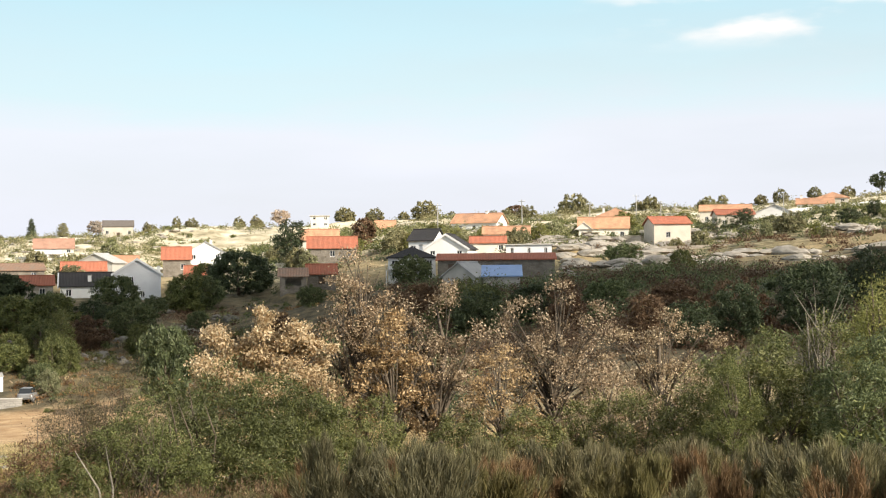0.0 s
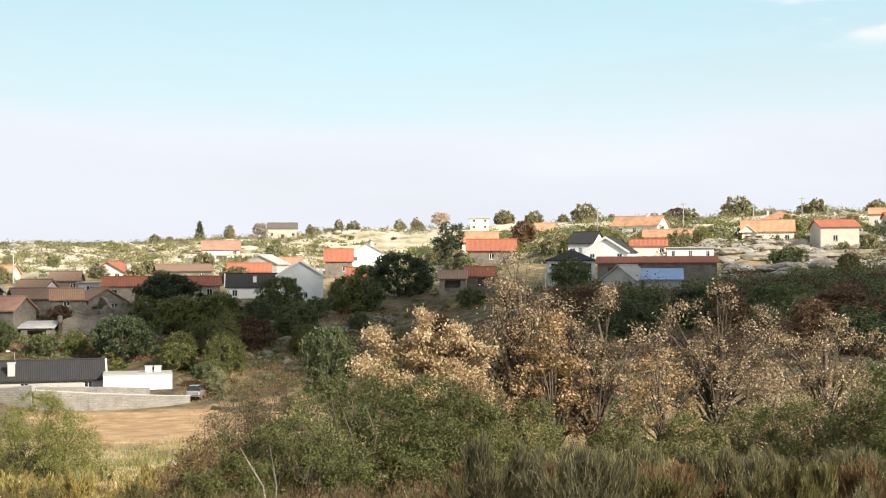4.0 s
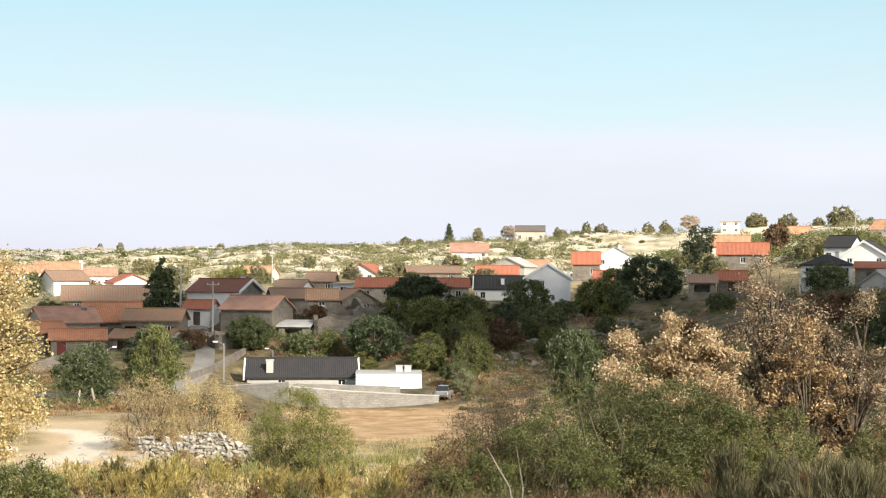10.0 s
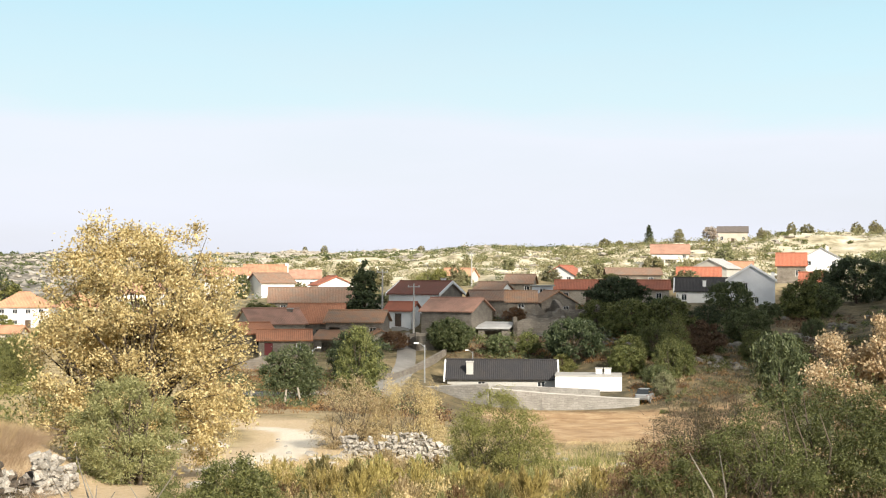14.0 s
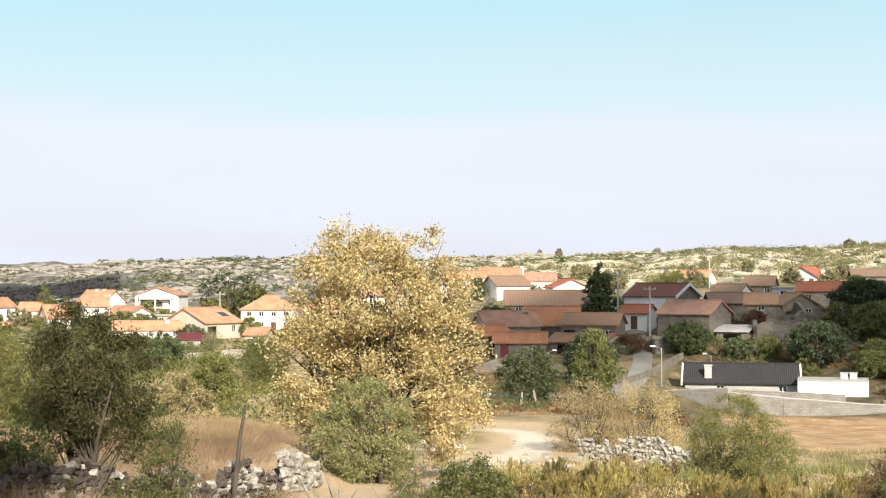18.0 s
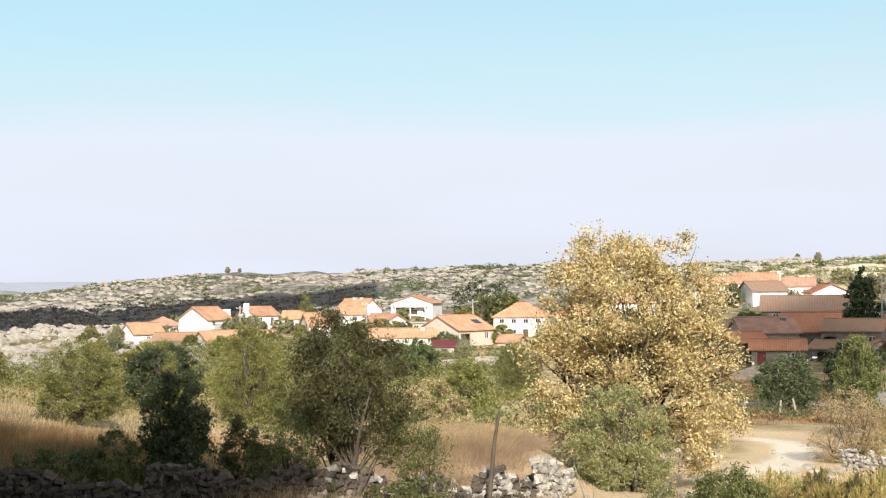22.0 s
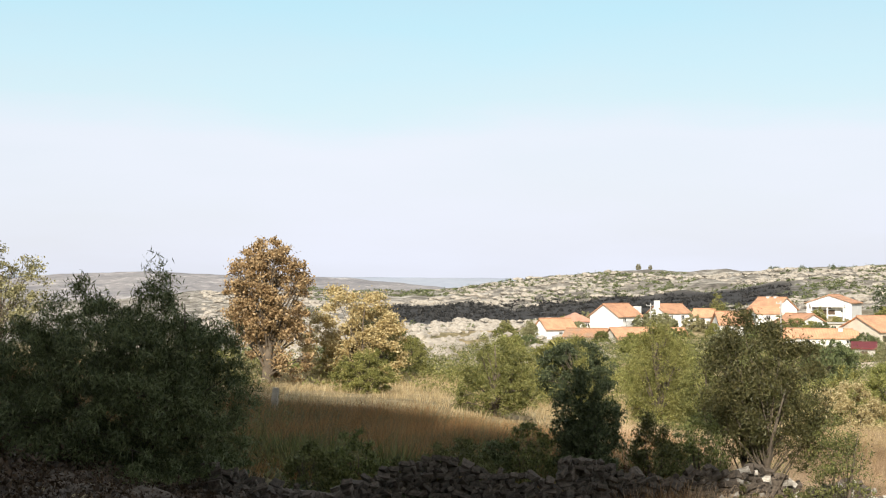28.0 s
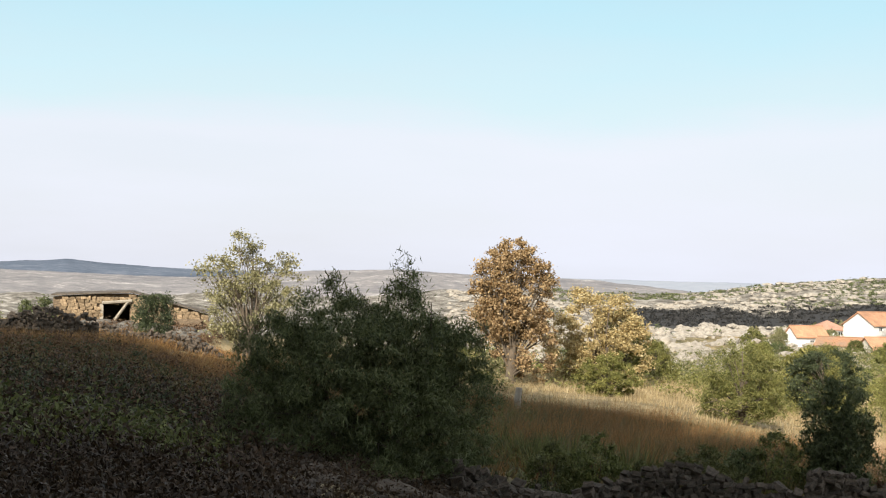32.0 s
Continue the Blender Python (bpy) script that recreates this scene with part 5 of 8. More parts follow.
plant("oak", "young oak with brown and yellow leaves", -0.3, 44, 3.8, top=1.2, leaf=0.08, n=15500, mat=L_BROWN, clumps=130, spread=0.045, limbs=60, seed=14,
      spires=((.12, 0, .35, 1.0, .2), (-.25, 0, .3, .88, .2), (.36, 0, .25, .78, .18), (0, 0, .12, .66, .35), (-.35, 0, .1, .6, .2)))
plant("oak", "yellowish young oak between brown ones", -2.0, 43, 2.6, top=0.3, leaf=0.11, n=5200, mat=L_RUST, clumps=80, spread=0.05, limbs=44, seed=33,
      spires=((0, 0, .3, 1.0, .25), (-.3, 0, .25, .82, .22), (.28, 0, .15, .75, .25)))
plant("oak", "brown-leaved oak with visible branches", 4.7, 46, 4.4, top=1.2, leaf=0.08, n=16500, mat=L_BROWN, clumps=190, spread=0.045, limbs=70, seed=15,
      spires=((0, 0, .4, 1.0, .22), (-.28, 0, .35, .88, .2), (.3, 0, .35, .86, .2), (0, 0, .15, .68, .38), (.38, 0, .12, .55, .18), (-.38, 0, .12, .6, .18)))
plant("oak", "low spreading oak with reddish brown leaves", 8.9, 48, 4.6, top=0.1, leaf=0.08, n=15000, mat=L_BROWN, clumps=120, spread=0.05, limbs=60, seed=16,
      spires=((.1, 0, .3, 1.0, .22), (-.28, 0, .25, .85, .24), (.36, 0, .25, .88, .18), (0, 0, .1, .62, .42)))
plant("oak", "small oak with thin rusty leaves", 2.3, 41, 3.0, top=-0.8, leaf=0.085, n=6000, mat=L_RUST, shape="bush", start=0.1, clumps=110, spread=0.07, limbs=44, seed=17)
plant("oak", "low brown oak scrub at the foot of the trees", 7.0, 42, 3.4, top=-1.5, leaf=0.085, n=6000, mat=L_BROWN, shape="bush", start=0.05, clumps=110, spread=0.08, limbs=44, seed=34)
plant("oak", "low brown oak scrub below the tan oak", -4.8, 41, 3.0, top=-1.5, leaf=0.085, n=6000, mat=L_RUST, shape="bush", start=0.05, clumps=100, spread=0.08, limbs=40, seed=35)
plant("bush", "large dense green bush of many stems", -9.2, 26, 4.5, top=-0.08, leaf=0.045, n=120000, mat=L_THICKET, clumps=420, spread=0.075, limbs=30, seed=18, stems=5, up=0.4, far=True,
      spires=((-.25, 0, -.1, .84, .24), (.0, 0, -.1, 1, .26), (.22, 0, -.1, .9, .24), (.4, 0, -.1, .7, .16), (-.42, 0, -.1, .72, .16), (0, .1, -.1, .8, .4), (0, -.15, -.1, .6, .4), (.2, -.1, -.3, .6, .34), (-.2, -.1, -.3, .6, .34)))
plant("bush", "lower light green bush beside the large one", -5.9, 26.5, 2.9, top=-0.75, leaf=0.045, n=46000, mat=L_THICKET, shape="bush", start=0.02, clumps=150, spread=0.085, limbs=20, seed=36, stems=4, up=0.4, far=True)
plant("bush", "leafless twiggy brown bush", -13.4, 25.5, 2.6, top=-0.12, leaf=0.04, n=30000, mat=L_BRUSH, shape="bush", start=0.02, clumps=160, spread=0.09, limbs=120, seed=19, stems=8, aspect=0.3, far=True)
plant("bush", "olive bush mixed with dry twigs", -12.2, 24, 2.4, top=-0.55, leaf=0.045, n=26000, mat=L_THICKET, shape="bush", start=0.02, clumps=120, spread=0.09, limbs=40, seed=41, stems=5, aspect=0.4, far=True)
plant("bush", "bare brown thicket with crooked twigs", -15.0, 24.8, 2.1, top=-0.42, leaf=0.04, n=26000, mat=L_BRUSH, shape="bush", start=0.02, clumps=150, spread=0.09, limbs=120, seed=72, stems=8, aspect=0.3, far=True)
plant("bush", "brown heathy bush beside the field edge", -16.3, 23.5, 1.9, top=-1.1, leaf=0.05, n=18000, mat=L_HEATH, shape="bush", start=0.02, clumps=100, spread=0.1, limbs=20, seed=42, stems=5, aspect=0.4, far=True)
for az, r, w, top, sd_ in ((-15.6, 24, 1.7, -1.15, 52), (-16.6, 22.5, 1.3, -1.5, 53), (-14.9, 23, 1.5, -1.4, 54)):
    plant("bush", "dull green bush in the rough meadow", az, r, w, top=top, leaf=0.05, n=16000, mat=L_THICKET, shape="bush", start=0.0, clumps=110, spread=0.1, limbs=16, seed=sd_, stems=4, aspect=0.4, far=True)
plant("olive_tree", "dark dense olive tree in the shade", -75.5, 20, 3.5, top=1.95, leaf=0.066, n=200000, mat=L_OLIVE, clumps=1500, spread=0.045, limbs=40, seed=20, stems=4, aspect=0.3, up=0.9, far=True,
      spires=((.17, 0, .3, 1.0, .075), (-.12, 0, .3, .92, .075), (.17, 0, -.1, .86, .26), (-.15, 0, -.1, .84, .28), (.36, 0, -.1, .74, .2), (-.38, 0, -.1, .72, .2), (0, .15, -.1, .8, .4), (0, -.15, -.1, .7, .4), (.3, 0, .4, .88, .06), (-.3, 0, .4, .86, .06), (.22, -.1, -.25, .7, .32), (-.24, -.1, -.25, .68, .32), (0, -.2, -.3, .55, .46), (.38, 0, -.2, .5, .2), (-.42, 0, -.2, .5, .18)))
plant("tree", "round-crowned tree with rusty autumn leaves", -69.4, 55, 3.7, top=3.5, leaf=0.12, n=26000, mat=L_RUST, clumps=320, spread=0.036, limbs=60, seed=21,
      spires=((0, 0, .28, 1.0, .42), (-.16, 0, .32, .93, .34), (.16, 0, .32, .93, .34), (0, .1, .3, .9, .44), (-.2, 0, .2, .6, .28), (.24, 0, .03, .42, .3)))
plant("tree", "half-bare tree with grey-green leaves", -80.6, 60, 5.0, top=3.7, leaf=0.11, n=14000, mat=L_RIDGE, clumps=140, spread=0.05, limbs=80, seed=22, bark=BARK, stems=3,
      spires=((0, 0, .5, 1.0, .2), (-.2, 0, .4, .85, .2), (.36, 0, .4, .82, .18), (.15, 0, .25, .68, .28), (0, 0, .15, .5, .3)))
plant("tree", "yellow-green sapling tree with several stems", -65.8, 60, 4.1, top=1.6, leaf=0.11, n=28000, mat=L_YELLOW, clumps=220, spread=0.06, limbs=24, seed=23, stems=3,
      spires=((-.15, 0, .1, 1.0, .28), (.2, 0, .1, .92, .26), (.38, 0, .02, .7, .18), (-.34, 0, .02, .7, .2), (0, 0, 0, .6, .38)))
plant("bush", "dark upright bush with a twisted trunk", -49.1, 27, 2.15, top=1.15, leaf=0.055, n=52000, mat=L_DUSK, clumps=340, spread=0.05, limbs=60, seed=24, stems=3, up=0.5, trunk=0.03, lean=0.1, far=True,
      spires=((-.2, 0, .45, 1.0, .17), (.08, 0, .45, .93, .2), (.34, 0, .38, .84, .17), (-.38, 0, .42, .86, .16), (.42, 0, .3, .6, .12), (0, 0, .3, .74, .34), (-.28, 0, .25, .6, .2), (.3, 0, .22, .5, .16)))
plant("bush", "dark upright evergreen bush", -56.2, 25, 1.25, top=0.1, leaf=0.06, n=46000, mat=L_OLIVE, clumps=300, spread=0.06, limbs=20, seed=25, stems=3, up=0.9, far=True,
      spires=((-.1, 0, -.1, 1.0, .28), (.22, 0, -.1, .9, .28), (-.32, 0, -.1, .8, .2), (0, 0, -.1, .7, .42), (0, -.1, -.3, .55, .42), (.1, -.1, -.2, .75, .32)))
for az, r, w, top, mat, sd_ in ((-53.6, 25.5, 1.0, -0.65, L_BROOM, 43), (-51.6, 26, 1.3, -0.7, L_GREEN, 44), (-58.6, 25, 1.2, -0.85, L_GREEN, 45), (-46.2, 26.5, 1.2, -0.6, L_GREEN, 46), (-61.6, 24, 1.4, -1.0, L_BROOM, 47), (-65.8, 23, 1.2, -0.75, L_GREEN, 48), (-67.6, 22.5, 1.0, -0.9, L_BROOM, 49)):
    plant("bush", "small leafy bush in the shaded meadow", az, r, w, top=top, leaf=0.05, n=9000, mat=mat, shape="oval", start=0.0, clumps=90, spread=0.07, limbs=14, seed=sd_, stems=3, up=0.6, far=True)
plant("bush", "yellowing olive bush on dry grass behind the wall", -45.8, 44, 2.7, top=-1.3, leaf=0.075, n=20000, mat=L_YELLOW, shape="bush", start=0.03, clumps=120, spread=0.08, limbs=30, seed=61, stems=4, up=0.5, far=True)
for az, r, w, hh, mat, sd_ in ((-50.9, 26, 1.3, 0.62, L_BROOM, 62), (-48.0, 26.3, 1.2, 0.55, L_BROOM, 63), (-54.6, 26.2, 0.9, 0.5, L_HEATH, 64), (-52.6, 29, 1.3, 1.0, L_OLIVE, 65), (-60.0, 25, 0.9, 0.9, L_OLIVE, 66), (-63.4, 24, 1.3, 0.6, L_BROOM, 67)):
    plant("bush", "low bush in the grass above the dry wall", az, r, w, h=hh, leaf=0.05, n=8000, mat=mat, shape="bush", start=0.0, clumps=80, spread=0.09, limbs=14, seed=sd_, stems=4, up=0.5, far=True)
plant("bush", "pale willow-like bush under the oak", -38.0, 40, 3.4, top=-1.1, leaf=0.075, n=34000, mat=L_WILLOW, shape="bush", start=0.0, clumps=170, spread=0.075, limbs=24, seed=26, stems=4, far=True, up=0.5)
plant("bush", "sunlit straw-coloured thicket behind the dry wall", -28.9, 64, 4.4, top=-3.0, leaf=0.09, n=20000, mat=L_STRAW, shape="bush", start=0.02, clumps=140, spread=0.10, limbs=70, seed=27, stems=7, aspect=0.35, up=0.8, far=True)
plant("bush", "yellowish twiggy thicket with few leaves", -26.4, 64, 4.4, top=-3.0, leaf=0.09, n=20000, mat=L_YELLOW, shape="bush", start=0.02, clumps=140, spread=0.10, limbs=70, seed=28, stems=7, aspect=0.35, up=0.8, far=True)
plant("bush", "yellow-green leafy bush beside the dry wall", -22.9, 44, 4.3, top=-2.0, leaf=0.055, n=64000, mat=L_LIME, shape="bush", start=0.02, clumps=260, spread=0.075, limbs=60, seed=29, stems=7, up=0.7, aspect=0.4, far=True)
plant("bush", "low dark-stemmed bush at the foot of the pale one", -23.6, 43, 2.2, top=-3.4, leaf=0.06, n=9000, mat=L_DUSK, shape="bush", start=0.0, clumps=110, spread=0.07, limbs=40, seed=71, stems=6, up=0.5, far=True)
plant("bush", "rounded dark bush at the edge of the track", -33.9, 24, 1.9, top=-1.5, leaf=0.045, n=42000, mat=L_BROOM, shape="bush", start=0.0, clumps=190, spread=0.10, limbs=24, seed=30, stems=4, up=0.5, far=True)
plant("bush", "dull green bush below the oaks", 12.5, 38, 4.8, top=-0.5, leaf=0.08, n=36000, mat=L_BROOM, shape="bush", start=0.02, clumps=190, spread=0.07, limbs=30, seed=31, stems=4, far=True)
plant("bush", "olive-green bush on the lower slope", 17.5, 36, 4.0, top=-0.2, leaf=0.08, n=30000, mat=L_OLIVE, shape="bush", start=0.02, clumps=150, spread=0.075, limbs=30, seed=37, stems=4, far=True)
plant("bush", "leafless pale shrub with crooked twigs", 15.4, 40, 1.8, top=0.5, leaf=0.05, n=300, mat=L_TWIG, shape="vase", start=0.25, clumps=50, spread=0.09, limbs=60, seed=32, stems=3, bark=PALEBARK, trunk=0.05)
plant("bush", "small dark bush before the ruined hut", -84.0, 64, 1.9, top=1.1, leaf=0.09, n=12000, mat=L_DARK, shape="round", start=0.0, clumps=90, spread=0.1, limbs=12, seed=38, stems=3, far=True, up=0.5)
plant("bush", "greyish bush beside the ruined hut", -88.6, 62, 2.2, top=0.85, leaf=0.09, n=9000, mat=L_OLIVE, shape="bush", start=0.0, clumps=90, spread=0.1, limbs=12, seed=39, stems=3, far=True, up=0.5)
plant("bush", "low bush at the end of the stone wall", -90.6, 56, 1.6, top=0.75, leaf=0.08, n=6000, mat=L_GREYG, shape="bush", start=0.0, clumps=70, spread=0.1, limbs=12, seed=51, stems=3, far=True, up=0.5)

KINDS = {
    "dark": ("evergreen_tree", "dark evergreen oak tree in the village", dict(mat=L_DARK, shape="round", start=0.02)),
    "olive": ("olive_tree", "grey-green olive tree on dry grass", dict(mat=L_OLIVE, shape="round", start=0.02)),
    "green": ("tree", "leafy green tree on the slope", dict(mat=L_GREEN, shape="bush", start=0.02)),
    "lime": ("tree", "sunlit yellow-green tree in a field", dict(mat=L_LIME, shape="bush", start=0.06)),
    "greyg": ("olive_tree", "pale grey-green rounded olive tree on dry grass", dict(mat=L_GREYG, shape="bush", start=0.08)),
    "rusty": ("tree", "tree with brownish autumn leaves", dict(mat=L_HEATH, shape="round", start=0.12)),
    "rust2": ("bush", "wide brown heath thicket", dict(mat=L_HEATH, shape="bush", start=0.03)),
    "pale": ("tree", "half-bare tree with pale leaves", dict(mat=L_PALE, shape="round", start=0.2)),
    "oaky": ("oak", "oak with sunlit yellow-green leaves", dict(mat=L_LIME, shape="oval", start=0.1)),
    "cone": ("pine", "dark conifer with a pointed crown", dict(mat=L_DARK, shape="cone", start=0.06)),
    "pine": ("pine", "tall dark pine tree on the ridge", dict(mat=L_DARK, shape="round", start=0.35)),
}
MADE = {}


def grow(kind, az, r, w, top, free_top=False):
    """A tree of the village or the slopes. Alike trees share one build in three sizes of leaf."""
    if r > 325:         # a tree on the skyline stands on the crest itself
        rr = np.arange(r - 40, r + 140, 6.0)
        zz = height(rr * math.sin(radians(az)), rr * math.cos(radians(az)))
        k = int(np.argmax((zz - 1.6) / rr))
        g = float(rr[k]) / r
        top, w, r = 1.6 + (top - 1.6) * g, w * g, r * g
    p = at(az, r)
    if -34 < az < -2 and 138 < r < 236 and not free_top:      # low growth on the slope, below the walls of the village
        top = min(top, 1.6 - r * (0.0275 + 0.0012 * ((az * 37.7) % 5)))
        w = min(w, 5.5)
        if (az * 13.7 + r) % 1.0 < 0.4:
            return None
    w *= (1.2 if kind in ("dark", "olive", "green") else 1.0) if r < 325 else 0.75
    h = max(1.6, 0.6 * w, top - p.z if r < 325 or kind in ("pine", "cone") else min(top - p.z, w if w < 6 else 0.5 * w))
    name, label, kw = KINDS[kind]
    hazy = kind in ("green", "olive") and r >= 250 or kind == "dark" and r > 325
    if hazy:      # sunlit growth along the crest: haze painted in as a paler leaf colour
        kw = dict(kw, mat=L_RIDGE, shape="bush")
    key = (kind, 0 if r < 90 else 1 if r < 250 else 2, len(MADE) % 2 if r < 250 else 0, round(math.log2(h / w)), hazy)
    m = Matrix.Translation(p) @ pose(0, 0, 0, 0, 0, random.uniform(0, 360))
    if key in MADE:
        ob, h0, w0 = MADE[key]
        return copy_thing(ob, m @ Matrix.Diagonal((w / w0, w / w0, h / h0, 1)))
    n, leaf = ((20000, 0.115), (11000, 0.19), (2400, 0.43))[key[1]]
    e = thing(name, label, "bush" if name == "bush" else "tree", m)
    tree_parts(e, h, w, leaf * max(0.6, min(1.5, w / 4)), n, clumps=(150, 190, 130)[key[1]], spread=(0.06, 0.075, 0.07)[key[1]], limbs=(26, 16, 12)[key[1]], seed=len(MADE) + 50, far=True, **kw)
    MADE[key] = (e, h, w)
    return e


grow("cone", -7.4, 232, 2.8, 3.3, True)
grow("dark", -6.3, 285, 5.8, 12.5)
grow("rusty", -3.3, 300, 6.1, 13.2)
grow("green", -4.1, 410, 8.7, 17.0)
grow("olive", -1.3, 205, 5.9, 3.6)
grow("green", 1.0, 150, 6.1, 0.7)
grow("olive", -5.5, 197, 4.0, 2.3)
grow("olive", -24.9, 178, 6.6, -6.9)
grow("rusty", -27.1, 178, 4.0, -5.8)
grow("green", -32.8, 207, 4.8, 0.2)
grow("green", -31.4, 205, 3.9, 0.6)
grow("dark", -28.7, 142, 5.6, -4.0, True)
grow("rusty", -26.7, 178, 5.1, -5.3)
grow("green", -25.3, 178, 4.7, -4.8)
grow("olive", -24.7, 178, 6.2, -6.3)
grow("lime", -42.2, 120, 2.5, -3.2)
grow("green", -42.5, 150, 3.1, -4.7)
grow("lime", -44.0, 100, 1.0, -4.0)
grow("olive", -46.2, 165, 3.4, -5.3)
grow("greyg", -44.4, 170, 2.4, -4.3)
grow("lime", -64.8, 62, 2.8, 0.8)
grow("lime", -60.0, 45, 2.8, 0.1)
grow("lime", -56.6, 70, 3.7, -0.7)
grow("lime", -53.3, 58, 2.8, 0.2)
grow("lime", -46.0, 46, 2.4, -1.0)
grow("dark", -43.6, 300, 13.5, 0.5)
grow("lime", -56.4, 55, 0.7, -1.1)
grow("lime", -59.3, 62, 2.5, -0.7)
grow("dark", -56.7, 66, 3.2, -0.9)
grow("lime", -53.1, 62, 2.8, -0.3)
grow("lime", -63.5, 68, 2.1, -0.8)
grow("lime", -65.4, 50, 2.5, -0.6)
grow("lime", -51.4, 55, 2.5, -1.1)
grow("dark", 15.0, 125, 6.4, 1.8)
grow("rust2", 12.0, 130, 8.2, 0.5)
grow("dark", 17.3, 135, 5.0, 3.2)
grow("olive", 7.4, 230, 5.2, 5.0)
grow("green", 9.8, 200, 4.1, 2.2)
grow("green", 13.1, 42, 2.2, -0.3)
grow("green", 15.6, 40, 2.1, 0.3)
grow("green", 11.8, 36, 1.3, -0.8)
grow("oaky", 17.5, 38, 1.8, 1.2)
grow("pine", 17.7, 385, 9.5, 26.3)
grow("green", 13.8, 385, 6.8, 22.7)
grow("dark", 5.0, 330, 4.7, 13.7)
grow("olive", -4.7, 110, 1.8, -3.2)
grow("olive", -11.4, 130, 4.3, -3.4)
for az, r, w, top, sd_ in ((-2.9, 40, 2.2, -2.0, 81), (0.9, 39, 2.0, -2.3, 82), (3.6, 39.5, 2.4, -2.2, 83), (6.0, 40, 2.0, -2.0, 84), (8.2, 39, 2.6, -1.8, 85), (10.4, 38, 2.6, -1.4, 86), (-4.8, 38, 1.9, -2.2, 87)):
    plant("bush", "dull green undergrowth bush between the oaks", az, r, w, top=top, leaf=0.06, n=12000, mat=L_BROOM, shape="bush", start=0.0, clumps=110, spread=0.1, limbs=14, seed=sd_, stems=4, far=True)
grow("dark", 1.4, 140, 4.6, -0.5)
grow("cone", -16.6, 390, 4.5, 16.6)
grow("dark", -15.4, 400, 4.9, 18.0)
grow("pale", -14.1, 415, 5.9, 20.8)
grow("green", -12.1, 410, 3.7, 17.4)
grow("green", -10.9, 410, 4.4, 18.0)
grow("green", -8.4, 410, 5.0, 17.9)
grow("green", -7.7, 415, 5.1, 18.8)
grow("pale", -6.7, 430, 7.0, 21.6)
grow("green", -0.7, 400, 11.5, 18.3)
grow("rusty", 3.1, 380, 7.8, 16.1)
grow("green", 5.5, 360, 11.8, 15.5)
grow("dark", 11.5, 400, 4.9, 22.2)
grow("green", -26.0, 560, 4.6, 14.8)
grow("cone", -29.9, 330, 2.3, 6.8)
grow("dark", -30.8, 640, 3.9, 16.1)
grow("dark", -30.0, 640, 5.2, 16.6)
grow("dark", -54.1, 880, 5.0, 17.4)
grow("dark", -53.6, 880, 3.6, 17.4)
grow("green", -9.7, 245, 7.0, 3.1)
grow("dark", 2.7, 330, 5.4, 12.6)
grow("green", 3.5, 350, 7.2, 13.9)
grow("olive", 8.1, 345, 4.9, 15.7)
grow("green", 10.7, 345, 5.2, 16.8)
grow("dark", 13.0, 360, 5.2, 16.8)
grow("green", -4.0, 400, 8.2, 18.0)
grow("green", -3.0, 395, 4.9, 16.7)
grow("olive", -1.6, 370, 4.5, 15.2)
grow("green", 0.4, 380, 3.9, 16.9)
grow("dark", -8.3, 380, 3.9, 14.6)
grow("green", -7.6, 400, 5.7, 16.1)
grow("green", -11.9, 400, 4.9, 15.3)
grow("green", -10.3, 390, 5.6, 14.1)
grow("olive", -18.4, 420, 5.2, 11.6)
grow("dark", -17.8, 430, 3.5, 12.7)
grow("rust2", 8.4, 120, 4.4, -0.3)
grow("dark", 10.1, 115, 3.8, -1.2)
grow("rust2", 5.1, 140, 4.6, 0.6)
grow("green", -2.7, 190, 4.7, 1.8)
grow("lime", -44.3, 95, 3.5, -3.1)
grow("green", -42.1, 130, 3.2, -3.8)
grow("olive", -66.6, 75, 2.1, -1.3)
grow("green", -64.2, 70, 3.2, -0.3)
grow("lime", -57.0, 95, 5.6, -1.8)
grow("lime", -59.6, 80, 3.4, -1.0)
grow("lime", -53.2, 78, 5.3, -0.8)
grow("olive", -46.5, 150, 5.8, -4.5)
grow("lime", -44.3, 290, 7.7, -9.7)
grow("lime", -42.7, 300, 8.6, 1.4)
grow("lime", -43.5, 305, 8.7, 0.4)
grow("dark", -49.5, 240, 3.4, -4.1)
grow("olive", -46.8, 232, 4.3, -4.0)
grow("lime", -42.4, 160, 3.6, -5.1)
grow("dark", -44.0, 120, 1.5, -5.2)
grow("lime", -50.9, 300, 3.7, 0.6)
grow("rusty", -6.8, 165, 4.1, -0.9)
grow("olive", -31.2, 116, 4.0, -4.1)
grow("green", -28.55, 126, 3.9, -2.8)
grow("rusty", -27.0, 168, 5.5, -5.3)
grow("green", -25.4, 178, 4.4, -4.8)
grow("olive", -24.7, 178, 4.4, -6.5)
grow("green", 0.1, 150, 4.3, -2.9)
grow("rusty", -1.4, 165, 5.4, -2.3)
grow("olive", -4.0, 175, 5.7, -0.8)
grow("rusty", 9.5, 130, 5.9, 0.3)
grow("dark", 4.0, 150, 5.5, -0.1)
grow("olive", 6.7, 160, 5.2, 0.1)
grow("green", 1.6, 165, 5.4, -1.2)
grow("rusty", -0.9, 170, 5.6, -1.6)
grow("dark", 12.0, 120, 3.9, 0.2)
grow("green", -2.8, 400, 8.2, 18.0)
grow("green", 2.1, 400, 4.9, 18.1)
grow("olive", 8.6, 340, 7.0, 15.5)
grow("green", 10.9, 345, 6.4, 15.0)
grow("lime", 7.5, 310, 6.3, 11.5)
grow("green", 15.1, 350, 5.7, 16.6)
